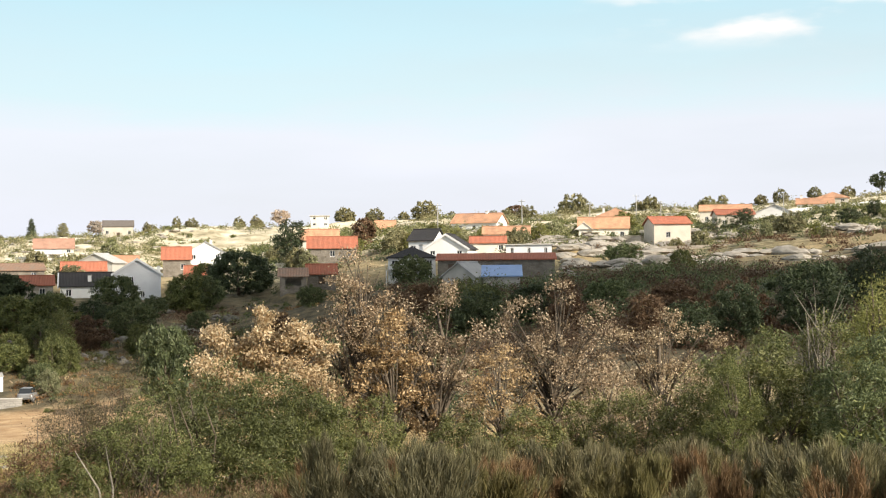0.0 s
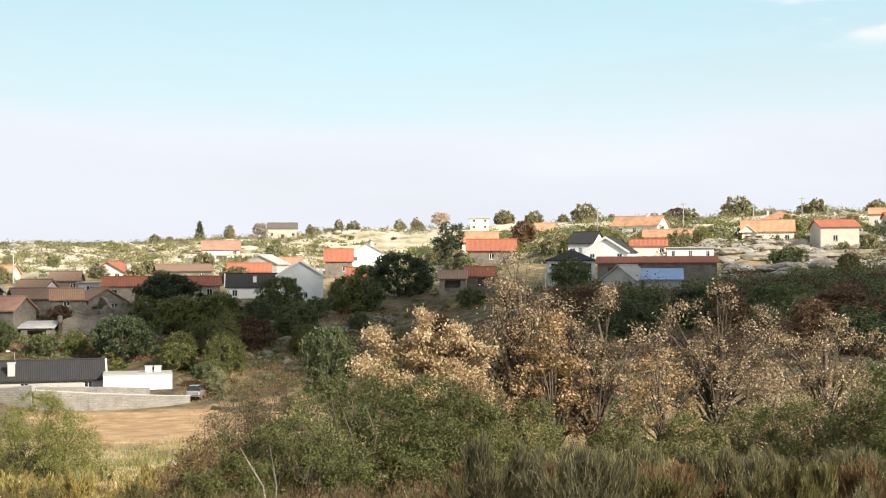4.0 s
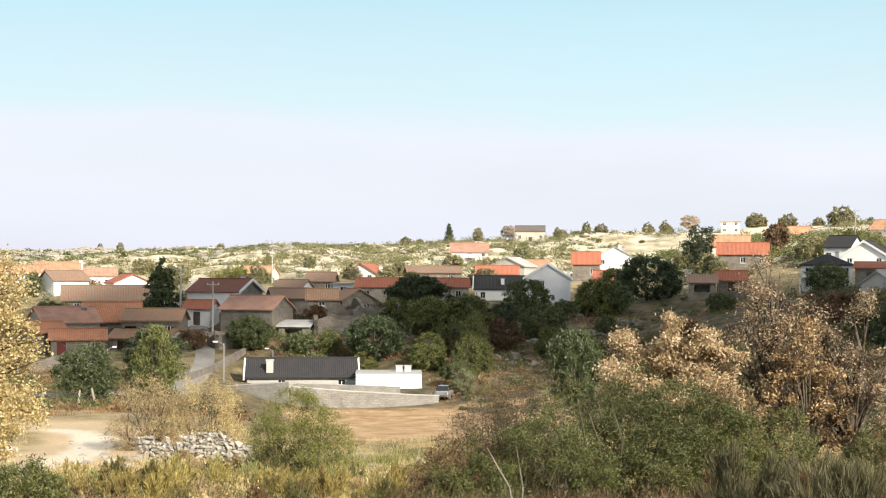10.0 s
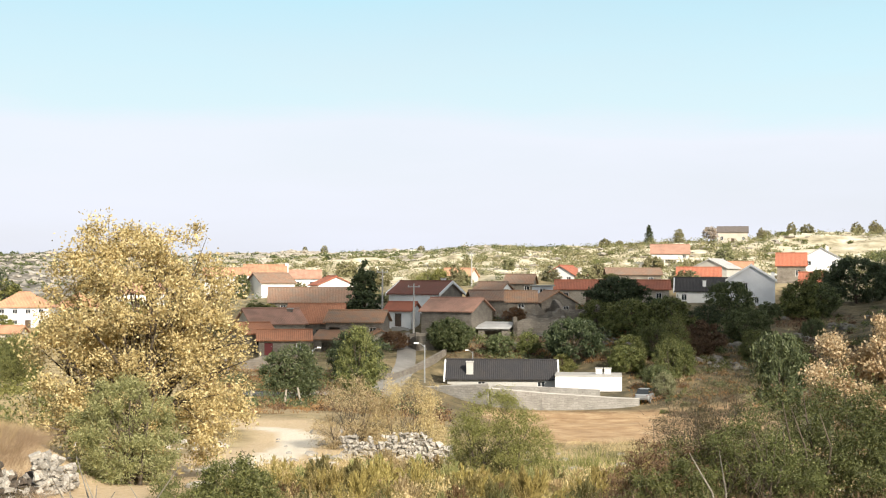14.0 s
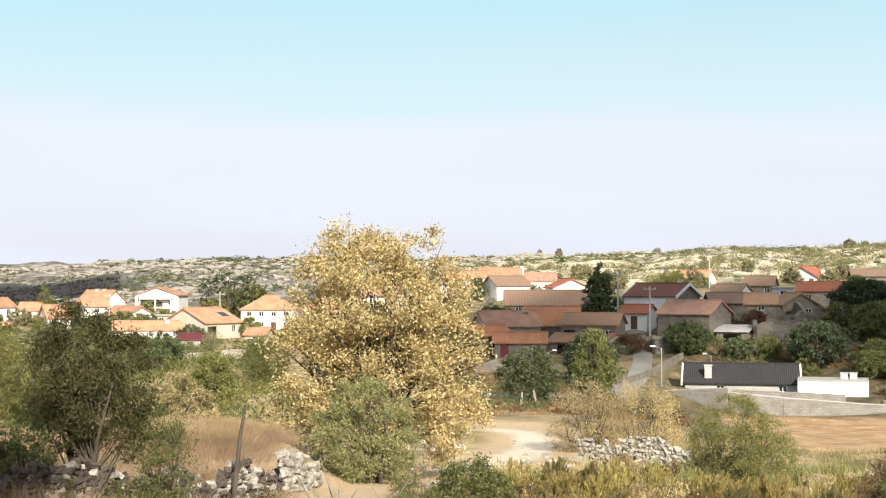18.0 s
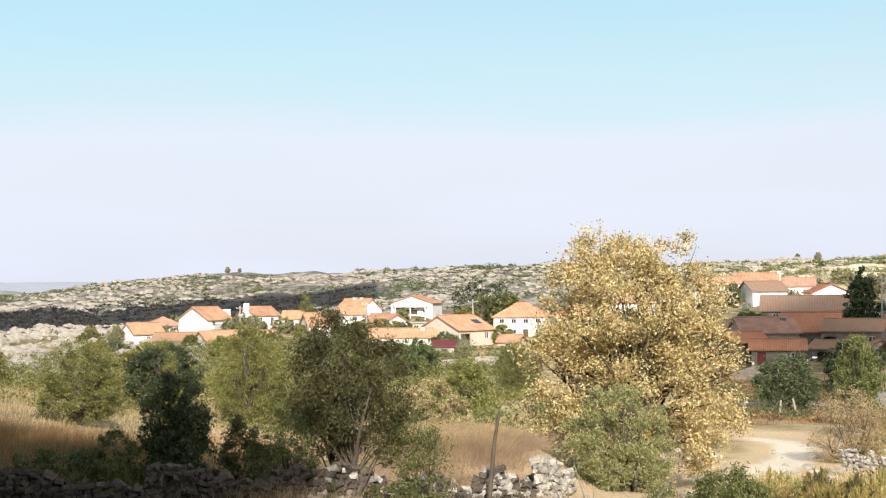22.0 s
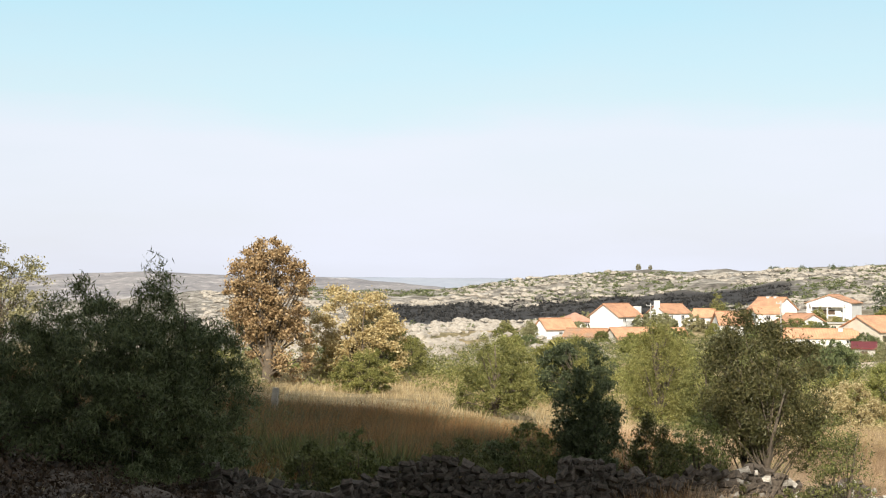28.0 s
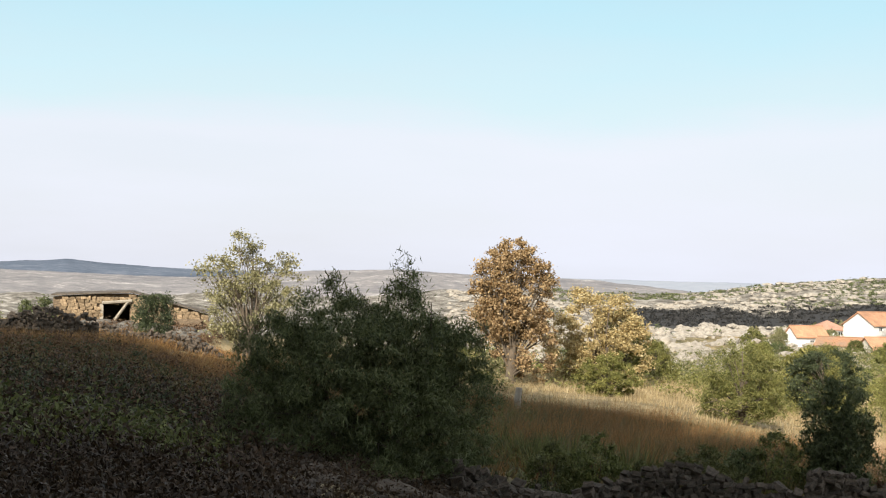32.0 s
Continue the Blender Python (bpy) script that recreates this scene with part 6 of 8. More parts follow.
grow("green", 16.4, 350, 5.7, 17.4)
grow("olive", 5.7, 300, 4.9, 10.2)


def ray_ground(az, slope):
    """Where a sloping line of sight first meets the hillside below the village."""
    r = np.arange(100.0, 236.0, 1.0)
    a = radians(az)
    k = np.nonzero(height(r * math.sin(a), r * math.cos(a)) - 1.54 >= slope * r)[0]
    return float(r[k[0]]) if len(k) else 215.0


# single trees and bushes on the terraces: kind, azimuth, angular width, slope of the top and of the foot
TERRACE_TREES = (
    ("dark", -17.89, 2.02, -0.0065, -0.0269),
    ("green", -17.42, 2.02, -0.0224, -0.0420),
    ("dark", -19.67, 2.22, -0.0397, -0.0593),
    ("green", -21.54, 0.95, -0.0409, -0.0536),
    ("olive", -22.74, 1.11, -0.0438, -0.0564),
    ("lime", -20.14, 1.05, -0.0585, -0.0691),
    ("green", -17.6, 1.4, -0.0520, -0.0680),
    ("green", -15.8, 1.2, -0.0440, -0.0720),
    ("greyg", -16.0, 1.0, -0.0690, -0.0850),
    ("olive", -13.35, 1.54, -0.0037, -0.0282),
    ("green", -10.50, 1.83, -0.0027, -0.0267),
    ("dark", -8.43, 2.30, 0.0112, -0.0167),
    ("green", -12.46, 0.98, -0.0379, -0.0575),
    ("green", -11.65, 1.28, -0.0533, -0.0695),
    ("olive", -10.10, 0.72, -0.0295, -0.0404),
    ("green", -15.51, 0.96, -0.0272, -0.0611),
    ("olive", -11.84, 1.05, -0.0199, -0.0305),
    ("dark", -14.23, 1.17, -0.0201, -0.0381),
    ("rust2", -14.58, 1.22, -0.0410, -0.0536),
    ("rusty", -22.13, 0.81, -0.0226, -0.0348),
    ("olive", -15.99, 1.17, -0.0162, -0.0284),
    ("green", -17.35, 1.30, -0.0420, -0.0600),
    ("green", -16.25, 1.35, -0.0330, -0.0560),
    ("green", -15.30, 1.05, -0.0460, -0.0680),
    ("dark", -17.98, 1.84, -0.0083, -0.0248),
    ("green", -15.80, 2.09, -0.0222, -0.0420),
    ("olive", -16.30, 0.90, -0.0640, -0.0800),
    ("green", -11.10, 2.17, -0.0475, -0.0697),
    ("olive", -12.73, 1.81, -0.0249, -0.0438),
    ("green", -18.68, 1.50, -0.0234, -0.0351),
    ("rust2", -14.51, 1.60, -0.0377, -0.0512),
    ("olive", -9.77, 1.61, -0.0074, -0.0256))
for kind, az, wide, up_, foot in TERRACE_TREES:
    r = ray_ground(az, foot)
    grow(kind, az, r, radians(wide) * r * (1.05 if kind in ("dark", "olive", "green") else 1.25), 1.9 + up_ * r, True)


def orchard(az0, az1, r0, r1, n, kinds, w, h):
    """Garden trees between the houses, clear of every wall."""
    for _ in range(n):
        for _ in range(20):
            az, r = random.uniform(az0, az1), random.uniform(r0, r1)
            p = at(az, r)
            if all(math.hypot(p.x - q[0], p.y - q[1]) > 0.8 * q[3] for q in PADS):
                break
        ww = random.uniform(*w)
        grow(random.choice(kinds), az, r, ww, p.z + random.uniform(*h))


orchard(-7, 19, 262, 322, 44, ("green", "olive", "lime", "greyg", "dark"), (2.5, 5.5), (2.2, 4.2))
orchard(-34, -13, 205, 320, 40, ("green", "olive", "lime", "greyg"), (2.5, 5.0), (2.4, 4.6))
orchard(-60, -37, 205, 310, 44, ("green", "lime", "olive", "greyg"), (2.5, 5.5), (2.0, 4.2))
orchard(-34, -2, 320, 324, 10, ("green", "greyg"), (3, 5), (2.0, 3.6))
plant("pine", "tall dark green conifer among the roofs", -28.35, 205, 6.4, top=4.0, leaf=0.4, n=12000, mat=L_DARK, shape="cone", start=0.0, clumps=150, spread=0.05, limbs=20, seed=40)

# a row of unseen trees added behind the tripod, to lay shade over the nearest ground
# each height is set by how far the shade should reach
for k, (lat, back, hh) in enumerate(((-27, 6, 5), (-22, 5.5, 5), (-17.5, 5.5, 5.5), (-14, 6.5, 5.5), (-11, 5, 4.8), (-4.2, 7, 9), (-1, 6, 13.5), (1.8, 5.5, 18.5), (4.5, 7, 20.5), (7.5, 6, 21.5), (10.5, 6, 24), (13.5, 7, 26), (17, 6, 28), (21, 7, 30), (25, 6, 30), (29, 7, 29))):
    a, b = radians(SUN_AZ), radians(SUN_AZ + 90)
    x, y = back * math.sin(a) + lat * math.sin(b), back * math.cos(a) + lat * math.cos(b)
    e = thing("tree", "unseen leafy tree added to shade the near ground", "tree", Matrix.Translation((x, y, float(height(x, y)))), "roadside row")
    tree_parts(e, hh, 6.0, 0.7, 10500, L_DARK, "oval", 0.05, 150, 0.065, limbs=16, seed=300 + k, far=True)

# a passing cumulus cloud: its thin shade lies over the middle of the village
cg = bmesh.new()
crng = random.Random(5)
PUFFS = ((-108, 160, 15), (-100, 186, 19), (-84, 160, 16), (-96, 148, 15), (-82, 143, 12), (-78, 188, 20), (-76, 214, 22), (-58, 182, 17), (-56, 204, 22), (-52, 230, 21), (-34, 166, 17), (-30, 192, 26), (-26, 226, 24),
         (-12, 154, 19), (-4, 182, 28), (2, 222, 26), (24, 168, 30), (20, 194, 24), (46, 140, 26), (50, 164, 26), (36, 112, 20), (70, 152, 24), (12, 142, 20), (64, 118, 22))
for px, py, pr in PUFFS:
    for k in range(3):
        a, q = crng.uniform(0, 6.28), crng.uniform(0, 0.35) * pr
        rr = pr * crng.uniform(0.75, 1.0)
        m4 = Matrix.Translation((px + q * math.cos(a), py + q * math.sin(a), crng.uniform(-3, 6))) @ Matrix.Diagonal((rr, rr, rr * crng.uniform(0.28, 0.4), 1))
        bmesh.ops.create_icosphere(cg, subdivisions=3, radius=1, matrix=m4)
for v in cg.verts:
    v.co += noise.noise_vector(v.co * 0.07) * 4.0
cme = bpy.data.meshes.new("cumulus_cloud")
cg.to_mesh(cme)
cg.free()
cm, cn, cl, cb, cout = node_mat("cloud_vapour")
cb.inputs["Base Color"].default_value, cb.inputs["Roughness"].default_value = (0.9, 0.9, 0.9, 1), 1.0
cthin = cn.new("ShaderNodeBsdfTransparent")
cmix = cn.new("ShaderNodeMixShader")
cfac = noise_node(cn, cl, cn.new("ShaderNodeTexCoord").outputs["Object"], 0.03, 4)
cl.new(ramp_node(cn, cl, cfac, [(0.3, (0.14, 0.14, 0.14)), (0.7, (0.28, 0.28, 0.28))]), cmix.inputs[0])
cl.new(cthin.outputs[0], cmix.inputs[1])
cl.new(cb.outputs[0], cmix.inputs[2])
cl.new(cmix.outputs[0], cout.inputs["Surface"])
cme.materials.append(cm)
cloud = new("cumulus_cloud", cme)
cloud.matrix_basis = Matrix.Translation(Vector((0, 0, -3)) + sd * 620)
tagged(cloud, "thin white cumulus cloud in front of the sun", "cloud", kind="structure")


# ---------------------------------------------------------------- scrub, rocks, grass
def free(x, y, margin=0.75):
    """Keeps plants out of houses, roads, the sandy track and the ploughed field."""
    ok = np.ones(len(x), bool)
    for px, py, pz, pr in PADS:
        ok &= np.hypot(x - px, y - py) > pr * margin
    ok &= band(x, y, ROAD, 3.0) < 0.1
    a, r = np.degrees(np.arctan2(x, y)), np.hypot(x, y)
    ok &= ~((a > -17) & (a < -2) & (r > 142) & (r < 215) & (rng.uniform(size=len(a)) < 0.5))     # open, rocky ground
    ok &= ~((a > -25) & (a < -10) & (r > 84) & (r < 138)) & ~((a > -26) & (a < -17.3) & (r > 136) & (r < 170))
    return ok


ROAD = [(-33.5, 118), (-29.4, 128), (-27.4, 142), (-26.9, 158), (-26.6, 176), (-26.9, 196), (-27.2, 215), (-29, 235)]


def scatter(az0, az1, r0, r1, n, power=0.5, margin=0.75):
    a, r = rng.uniform(az0, az1, n), r0 + (r1 - r0) * rng.uniform(0, 1, n) ** (1 / (1 + power))
    x, y = r * np.sin(np.radians(a)), r * np.cos(np.radians(a))
    k = free(x, y, margin)
    x, y = x[k], y[k]
    return x, y, height(x, y)


def patchy(x, y, scale, cut):
    v = ripple(x * scale, y * scale)
    return v > cut


def scrub(name, label, mat, spots, size, leaves, leaf, aspect=0.7, up=0.0):
    """Low shrubs past counting, each a lobed clump of leaves."""
    x, y, z = spots
    n = len(x)
    leaves, leaf = int(leaves * 0.62), leaf * 1.22
    s = rng.uniform(size[0], size[1], n) * rng.uniform(0.6, 1.2, n)
    d = rng.normal(size=(n, leaves, 3))
    d /= np.linalg.norm(d, axis=2, keepdims=True)
    d[:, :, 2] = np.abs(d[:, :, 2]) * rng.uniform(0.55, 1.05, (n, 1))
    lob = 1 + 0.3 * np.sin(3 * np.arctan2(d[:, :, 1], d[:, :, 0]) + rng.uniform(0, 6.28, (n, 1)))
    p = d * (s[:, None] * lob * rng.uniform(0.45, 1.02, (n, leaves)) ** 0.6)[:, :, None]
    p[:, :, 0] += x[:, None]
    p[:, :, 1] += y[:, None]
    p[:, :, 2] += z[:, None] - 0.05
    c = leaf_corners(p.reshape(-1, 3), leaf, aspect, up).reshape(-1, 4, 3)[:, :3]
    me = quads(name, c.reshape(-1, 3), mat, 3)
    return tagged(new(name, me), label, "shrubs", kind="stuff")


def grass(name, label, mat, spots, blades, tall_, spread, width, bend=0.35):
    """Tufts of thin blades, past counting."""
    x, y, z = spots
    n = len(x)
    h = (rng.uniform(tall_[0], tall_[1], n)[:, None] * rng.uniform(0.55, 1.1, (n, blades))).ravel()
    sp = spread * rng.uniform(0.6, 1.3, n)[:, None]
    dx, dy = rng.normal(size=(2, n, blades))
    px, py = (x[:, None] + dx * sp).ravel(), (y[:, None] + dy * sp).ravel()
    pz = np.repeat(z, blades) - 0.04
    lx, ly = (dx * bend).ravel() * h + rng.normal(size=n * blades) * 0.1 * h, (dy * bend).ravel() * h + rng.normal(size=n * blades) * 0.1 * h
    a = rng.uniform(0, 6.28, n * blades)
    wx, wy = np.cos(a) * width * 0.5, np.sin(a) * width * 0.5
    v = np.stack([np.stack([px - wx, py - wy, pz], 1), np.stack([px + wx, py + wy, pz], 1), np.stack([px + lx, py + ly, pz + h], 1)], 1).reshape(-1, 3)
    return tagged(new(name, quads(name, v, mat, 3)), label, "grass", kind="stuff")


def tall(s, keep):
    return tuple(v[keep] for v in s)


def clumped(az0, az1, r0, r1, n, scale, cut, power=0.5):
    s = scatter(az0, az1, r0, r1, n, power)
    return tall(s, patchy(s[0], s[1], scale, cut))


def unburnt(s):
    return tall(s, charred(s[0], s[1]) < rng.uniform(0.2, 0.9, len(s[0])))


scrub("scrub", "dark green scrub on the shaded slope", L_OLIVE, clumped(-36, 22, 92, 205, 900, 0.5, -0.2), (0.7, 2.1), 150, 0.33)
scrub("scrub", "olive-green scrub on the shaded slope", L_OLIVE, clumped(-36, 22, 92, 230, 900, 0.7, 0.1), (0.6, 1.7), 140, 0.3)
scrub("scrub", "green thicket below the village", L_GREEN, clumped(-30, 22, 92, 200, 700, 0.6, 0.2), (0.6, 1.5), 220, 0.25)
scrub("heath", "brown heath on the shaded slope", L_HEATH, clumped(-30, 22, 90, 210, 1700, 0.45, -0.5), (0.5, 1.6), 150, 0.26)
scrub("heath", "rust-brown bracken patches on the slope", L_EMBER, clumped(-24, 20, 120, 205, 420, 0.35, 0.7), (0.5, 1.3), 170, 0.22)
scrub("scrub", "mid-green bushes on the terraces", L_BROOM, clumped(-27, -3, 140, 212, 380, 0.6, -0.1), (0.5, 1.5), 260, 0.24)
scrub("scrub", "green bushes on the lower right slope", L_GREEN, clumped(9, 22, 30, 100, 130, 0.9, -0.6), (0.8, 1.6), 380, 0.16)
scrub("scrub", "dark bushes under the oaks", L_DARK, clumped(-9, 22, 50, 100, 220, 0.9, -0.2), (0.6, 1.5), 300, 0.18)
scrub("heath", "brown heath between the oaks", L_HEATH, clumped(-8, 22, 48, 100, 200, 0.8, -0.2), (0.5, 1.3), 300, 0.15)
scrub("scrub", "olive shrubs among the village gardens", L_OLIVE, scatter(-60, 20, 205, 300, 420, 0.5, 0.85), (0.5, 1.4), 140, 0.3)
scrub("scrub", "sunlit green shrubs on the ridge", L_GREEN, clumped(-40, 20, 285, 560, 2400, 0.22, -0.3), (0.8, 2.3), 90, 0.55)
scrub("scrub", "sunlit olive bushes on the ridge in haze-paled colour", L_RIDGE, clumped(-40, 20, 280, 480, 2600, 0.26, -0.1), (0.8, 2.6), 90, 0.5)
scrub("scrub", "grey-green shrubs on the ridge", L_GREYG, clumped(-40, 20, 285, 560, 3600, 0.3, -0.4), (0.8, 2.7), 90, 0.52)
scrub("scrub", "rounded green bushes between the ridge houses", L_GREEN, tuple(np.concatenate(q) for q in zip(clumped(-8, 20, 262, 372, 900, 0.5, -0.4), scatter(-6, 20, 262, 360, 520, 0.5, 0.5))), (0.8, 2.2), 100, 0.45)
scrub("scrub", "olive bushes between the ridge houses", L_OLIVE, clumped(-8, 20, 255, 350, 420, 0.7, -0.4), (0.8, 2.2), 170, 0.36)
scrub("scrub", "rusty bushes between the ridge houses", L_HEATH, clumped(0, 20, 215, 290, 320, 0.7, -0.4), (0.6, 1.7), 150, 0.32)
scrub("scrub", "small round trees round the left-hand village", L_GREEN, scatter(-60, -36, 236, 330, 240, 0.5, 0.95), (0.8, 2.0), 200, 0.32)
scrub("hedge", "green garden hedges round the ridge houses", L_GREEN, scatter(4, 20, 300, 345, 260, 0.5, 0.6), (0.7, 1.5), 130, 0.4)
scrub("hedge", "dark hedges and vines below the ridge houses", L_DARK, scatter(9, 20, 285, 335, 220, 0.5, 0.6), (0.5, 1.2), 130, 0.35)
scrub("scrub", "dark small trees scattered over the far ridge", L_OLIVE, unburnt(clumped(-68, -20, 400, 890, 8000, 0.16, -0.5, 1.0)), (0.7, 2.2), 40, 0.9)
scrub("scrub", "low dark trees along the far crest", L_OLIVE, scatter(-49, -41, 830, 905, 70), (1.5, 3.4), 110, 0.9)
scrub("scrub", "blackened shrubs on the burnt slope", foliage("charred_twigs", (0.01, 0.01, 0.01), (0.02, 0.02, 0.02), (0.05, 0.048, 0.045), 0.05), scatter(-65, -48, 520, 720, 1500), (0.8, 2.4), 40, 0.9)
scrub("scrub", "sunlit green bushes below the village", L_GREEN, clumped(-72, -36, 58, 215, 1300, 0.5, -0.2), (0.7, 2.0), 190, 0.26)
scrub("scrub", "yellow-green bushes at the field edge", L_LIME, clumped(-74, -40, 48, 140, 420, 0.7, -0.1), (0.6, 1.6), 300, 0.2)
scrub("bramble", "green bramble leaves on the shaded bank", L_THICKET, scatter(-93, -81.5, 13, 19, 120), (0.25, 0.55), 420, 0.07)
scrub("bramble", "fresh green bramble shoots on the shaded bank", L_LIME, clumped(-92, -82, 13.5, 18, 110, 1.2, 0.2), (0.25, 0.45), 200, 0.07)
# L_BANK carries painted shade here, besides the shade that is cast
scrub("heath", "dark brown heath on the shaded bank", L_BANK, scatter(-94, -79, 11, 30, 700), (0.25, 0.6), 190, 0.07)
scrub("heath", "olive heath on the shaded bank", L_DARK, scatter(-94, -79, 18, 36, 420), (0.25, 0.6), 240, 0.06)
scrub("bramble", "green bramble patches on the shaded bank", L_GREEN, clumped(-92.5, -81.5, 13.5, 19, 150, 1.5, 0.3), (0.25, 0.5), 300, 0.065)
scrub("heath", "olive broom over the shaded bank", L_FERN, clumped(-94, -79, 15, 34, 420, 1.1, -0.1), (0.25, 0.55), 260, 0.055)
scrub("heath", "dark heath at the foot of the bank with shade in its colour", L_BANK, scatter(-96, -77, 8.5, 14, 620), (0.2, 0.45), 200, 0.05)
scrub("heath", "rust-brown heath over the bank", L_HEATH, clumped(-94, -79, 13, 34, 520, 0.9, 0.0), (0.25, 0.6), 240, 0.06)
scrub("heath", "brown heath on top of the bank", L_HEATH, scatter(-94, -79, 19, 42, 620), (0.25, 0.55), 200, 0.07)
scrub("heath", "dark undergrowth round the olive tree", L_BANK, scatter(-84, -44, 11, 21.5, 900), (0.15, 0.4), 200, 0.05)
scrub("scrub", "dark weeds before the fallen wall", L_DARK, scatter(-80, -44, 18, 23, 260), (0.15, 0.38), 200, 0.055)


def off_track(s):
    return tall(s, band(s[0], s[1], TRACK, 3.2) < 0.3)


TRACK = [(-44, 33), (-40.5, 41), (-36.4, 46), (-34.2, 53), (-32.6, 57), (-31.1, 65), (-30.8, 72), (-32.7, 84)]

grass("grass", "dry ochre grass on the terraces", L_EMBER, clumped(-25, -3, 120, 216, 2600, 0.5, -0.3), 26, (0.25, 0.6), 0.4, 0.045)
grass("grass", "bleached dry grass on the terraces", L_PINKGR, clumped(-25, -3, 120, 216, 1700, 0.7, 0.2), 26, (0.25, 0.55), 0.4, 0.045)
scrub("scrub", "rounded olive bushes on the terraces", L_OLIVE, scatter(-24, -5, 145, 218, 150, 0.5, 0.5), (0.6, 1.5), 330, 0.2)
scrub("scrub", "rounded green bushes on the terraces", L_GREEN, scatter(-24, -5, 140, 215, 110, 0.5, 0.5), (0.6, 1.5), 330, 0.2)
scrub("scrub", "dark olive bushes beside the lane", L_OLIVE, scatter(-34, -26, 96, 152, 90, 0.5, 0.3), (0.6, 1.5), 380, 0.17)
scrub("heath", "brown heath beside the lane", L_HEATH, scatter(-34, -25, 92, 156, 130, 0.5, 0.3), (0.4, 1.0), 280, 0.14)
grass("grass", "dry brown grass beside the lane", L_EMBER, scatter(-35, -25, 90, 158, 1200, 0.5, 0.2), 26, (0.2, 0.5), 0.35, 0.035)
scrub("heath", "rust-red bracken on the terraces", L_EMBER, clumped(-24, -6, 140, 205, 260, 0.6, 0.5), (0.6, 1.5), 260, 0.2)
scrub("scrub", "tall dark bushes on the right-hand slope", L_OLIVE, clumped(-2, 22, 100, 205, 300, 0.6, -0.4), (1.4, 3.0), 420, 0.3)
scrub("heath", "tall brown thickets on the right-hand slope", L_HEATH, clumped(-2, 22, 100, 200, 420, 0.8, -0.7), (1.2, 2.6), 400, 0.28)
scrub("scrub", "olive bushes below the shaded village", L_BROOM, clumped(-34, 4, 140, 190, 70, 0.8, -0.2), (0.7, 1.6), 340, 0.24)
grass("grass", "pale dry grass between the village bushes", L_STRAW, clumped(-17, 3, 140, 205, 900, 0.5, 0.1), 26, (0.3, 0.8), 0.5, 0.06)

# boulders
def boulder_base(seed, fine=2):
    bm = bmesh.new()
    bmesh.ops.create_icosphere(bm, subdivisions=fine, radius=1)
    r = random.Random(seed)
    off = Vector((r.uniform(0, 90), r.uniform(0, 90), r.uniform(0, 90)))
    for v in bm.verts:
        v.co *= 1 + 0.42 * noise.noise(v.co * 1.1 + off) + 0.15 * noise.noise(v.co * 2.7 + off)
        v.co.z *= 0.72
    bm.verts.ensure_lookup_table()
    v = np.array([tuple(p.co) for p in bm.verts])
    f = np.array([[p.index for p in q.verts] for q in bm.faces])
    bm.free()
    return v[f].reshape(-1, 3)


BOULDERS = [boulder_base(k) for k in range(7)]
COARSE = [boulder_base(k, 1) for k in range(7)]


def rocks(name, label, mat, spots, size, flat=1.0, kinds=None):
    x, y, z = spots
    out = []
    for k in range(len(x)):
        b = (kinds or BOULDERS)[k % 7]
        s = size[0] + (size[1] - size[0]) * rng.uniform() ** 2.2
        a = rng.uniform(0, 6.28)
        c, q = math.cos(a), math.sin(a)
        v = b * np.array([s * rng.uniform(0.8, 1.5), s * rng.uniform(0.7, 1.2), s * flat * rng.uniform(0.6, 1.1)])
        out.append(np.stack([v[:, 0] * c - v[:, 1] * q + x[k], v[:, 0] * q + v[:, 1] * c + y[k], v[:, 2] + z[k] + s * 0.1], 1))
    return tagged(new(name, quads(name, np.concatenate(out), mat, 3)), label, "rocks", kind="stuff")


rocks("boulders", "pale granite boulders strewn over the far ridge", ROCK, unburnt(clumped(-72, -22, 400, 890, 9000, 0.2, -0.7, 1.0)), (0.6, 3.2), 0.6, COARSE)
rocks("boulders", "white granite boulders below the burnt slope", ROCK, unburnt(scatter(-76, -54, 280, 560, 5200)), (0.5, 2.3), 0.85, COARSE)
rocks("boulders", "pale boulders on the rough ground before the village", ROCK, scatter(-76, -55, 170, 300, 1700), (0.4, 1.7), 0.85, COARSE)
rocks("boulders", "granite rocks on the sunny ridge", ROCK, clumped(-30, 20, 290, 480, 1300, 0.3, -0.2), (0.5, 2.0), 0.5, COARSE)
rocks("boulders", "granite ledges on the right-hand slope", ROCK, clumped(3, 22, 205, 300, 900, 0.5, -0.5), (0.5, 2.8), 0.5)
rocks("boulders", "lichened granite outcrops below the village", ROCKD, clumped(-17, 6, 150, 215, 700, 0.6, 0.0), (0.2, 0.8), 0.9, BOULDERS)
for az, slope_, n_ in ((-12.75, -0.0412, 16), (-12.5, -0.046, 12), (-14.4, -0.057, 14), (-11.4, -0.050, 12), (-8.9, -0.034, 14), (-13.6, -0.062, 10), (-17.0, -0.046, 8), (-10.2, -0.042, 10)):
    c_ = at(az, ray_ground(az, slope_))
    ox, oy = c_.x + rng.normal(size=n_) * 1.5, c_.y + rng.normal(size=n_) * 2.0
    rocks("outcrop", "grey granite outcrop among bushes on the terraces", ROCKD, (ox, oy, height(ox, oy)), (0.25, 0.85), 1.0)
rocks("rubble", "fallen stones round the ruins", ROCKD, tuple(np.concatenate(q) for q in zip(scatter(-22.6, -18.4, 178, 206, 260, 0.5, 0.0), scatter(-20.6, -17.6, 180, 196, 120, 0.5, 0.0))), (0.2, 0.8), 0.8)
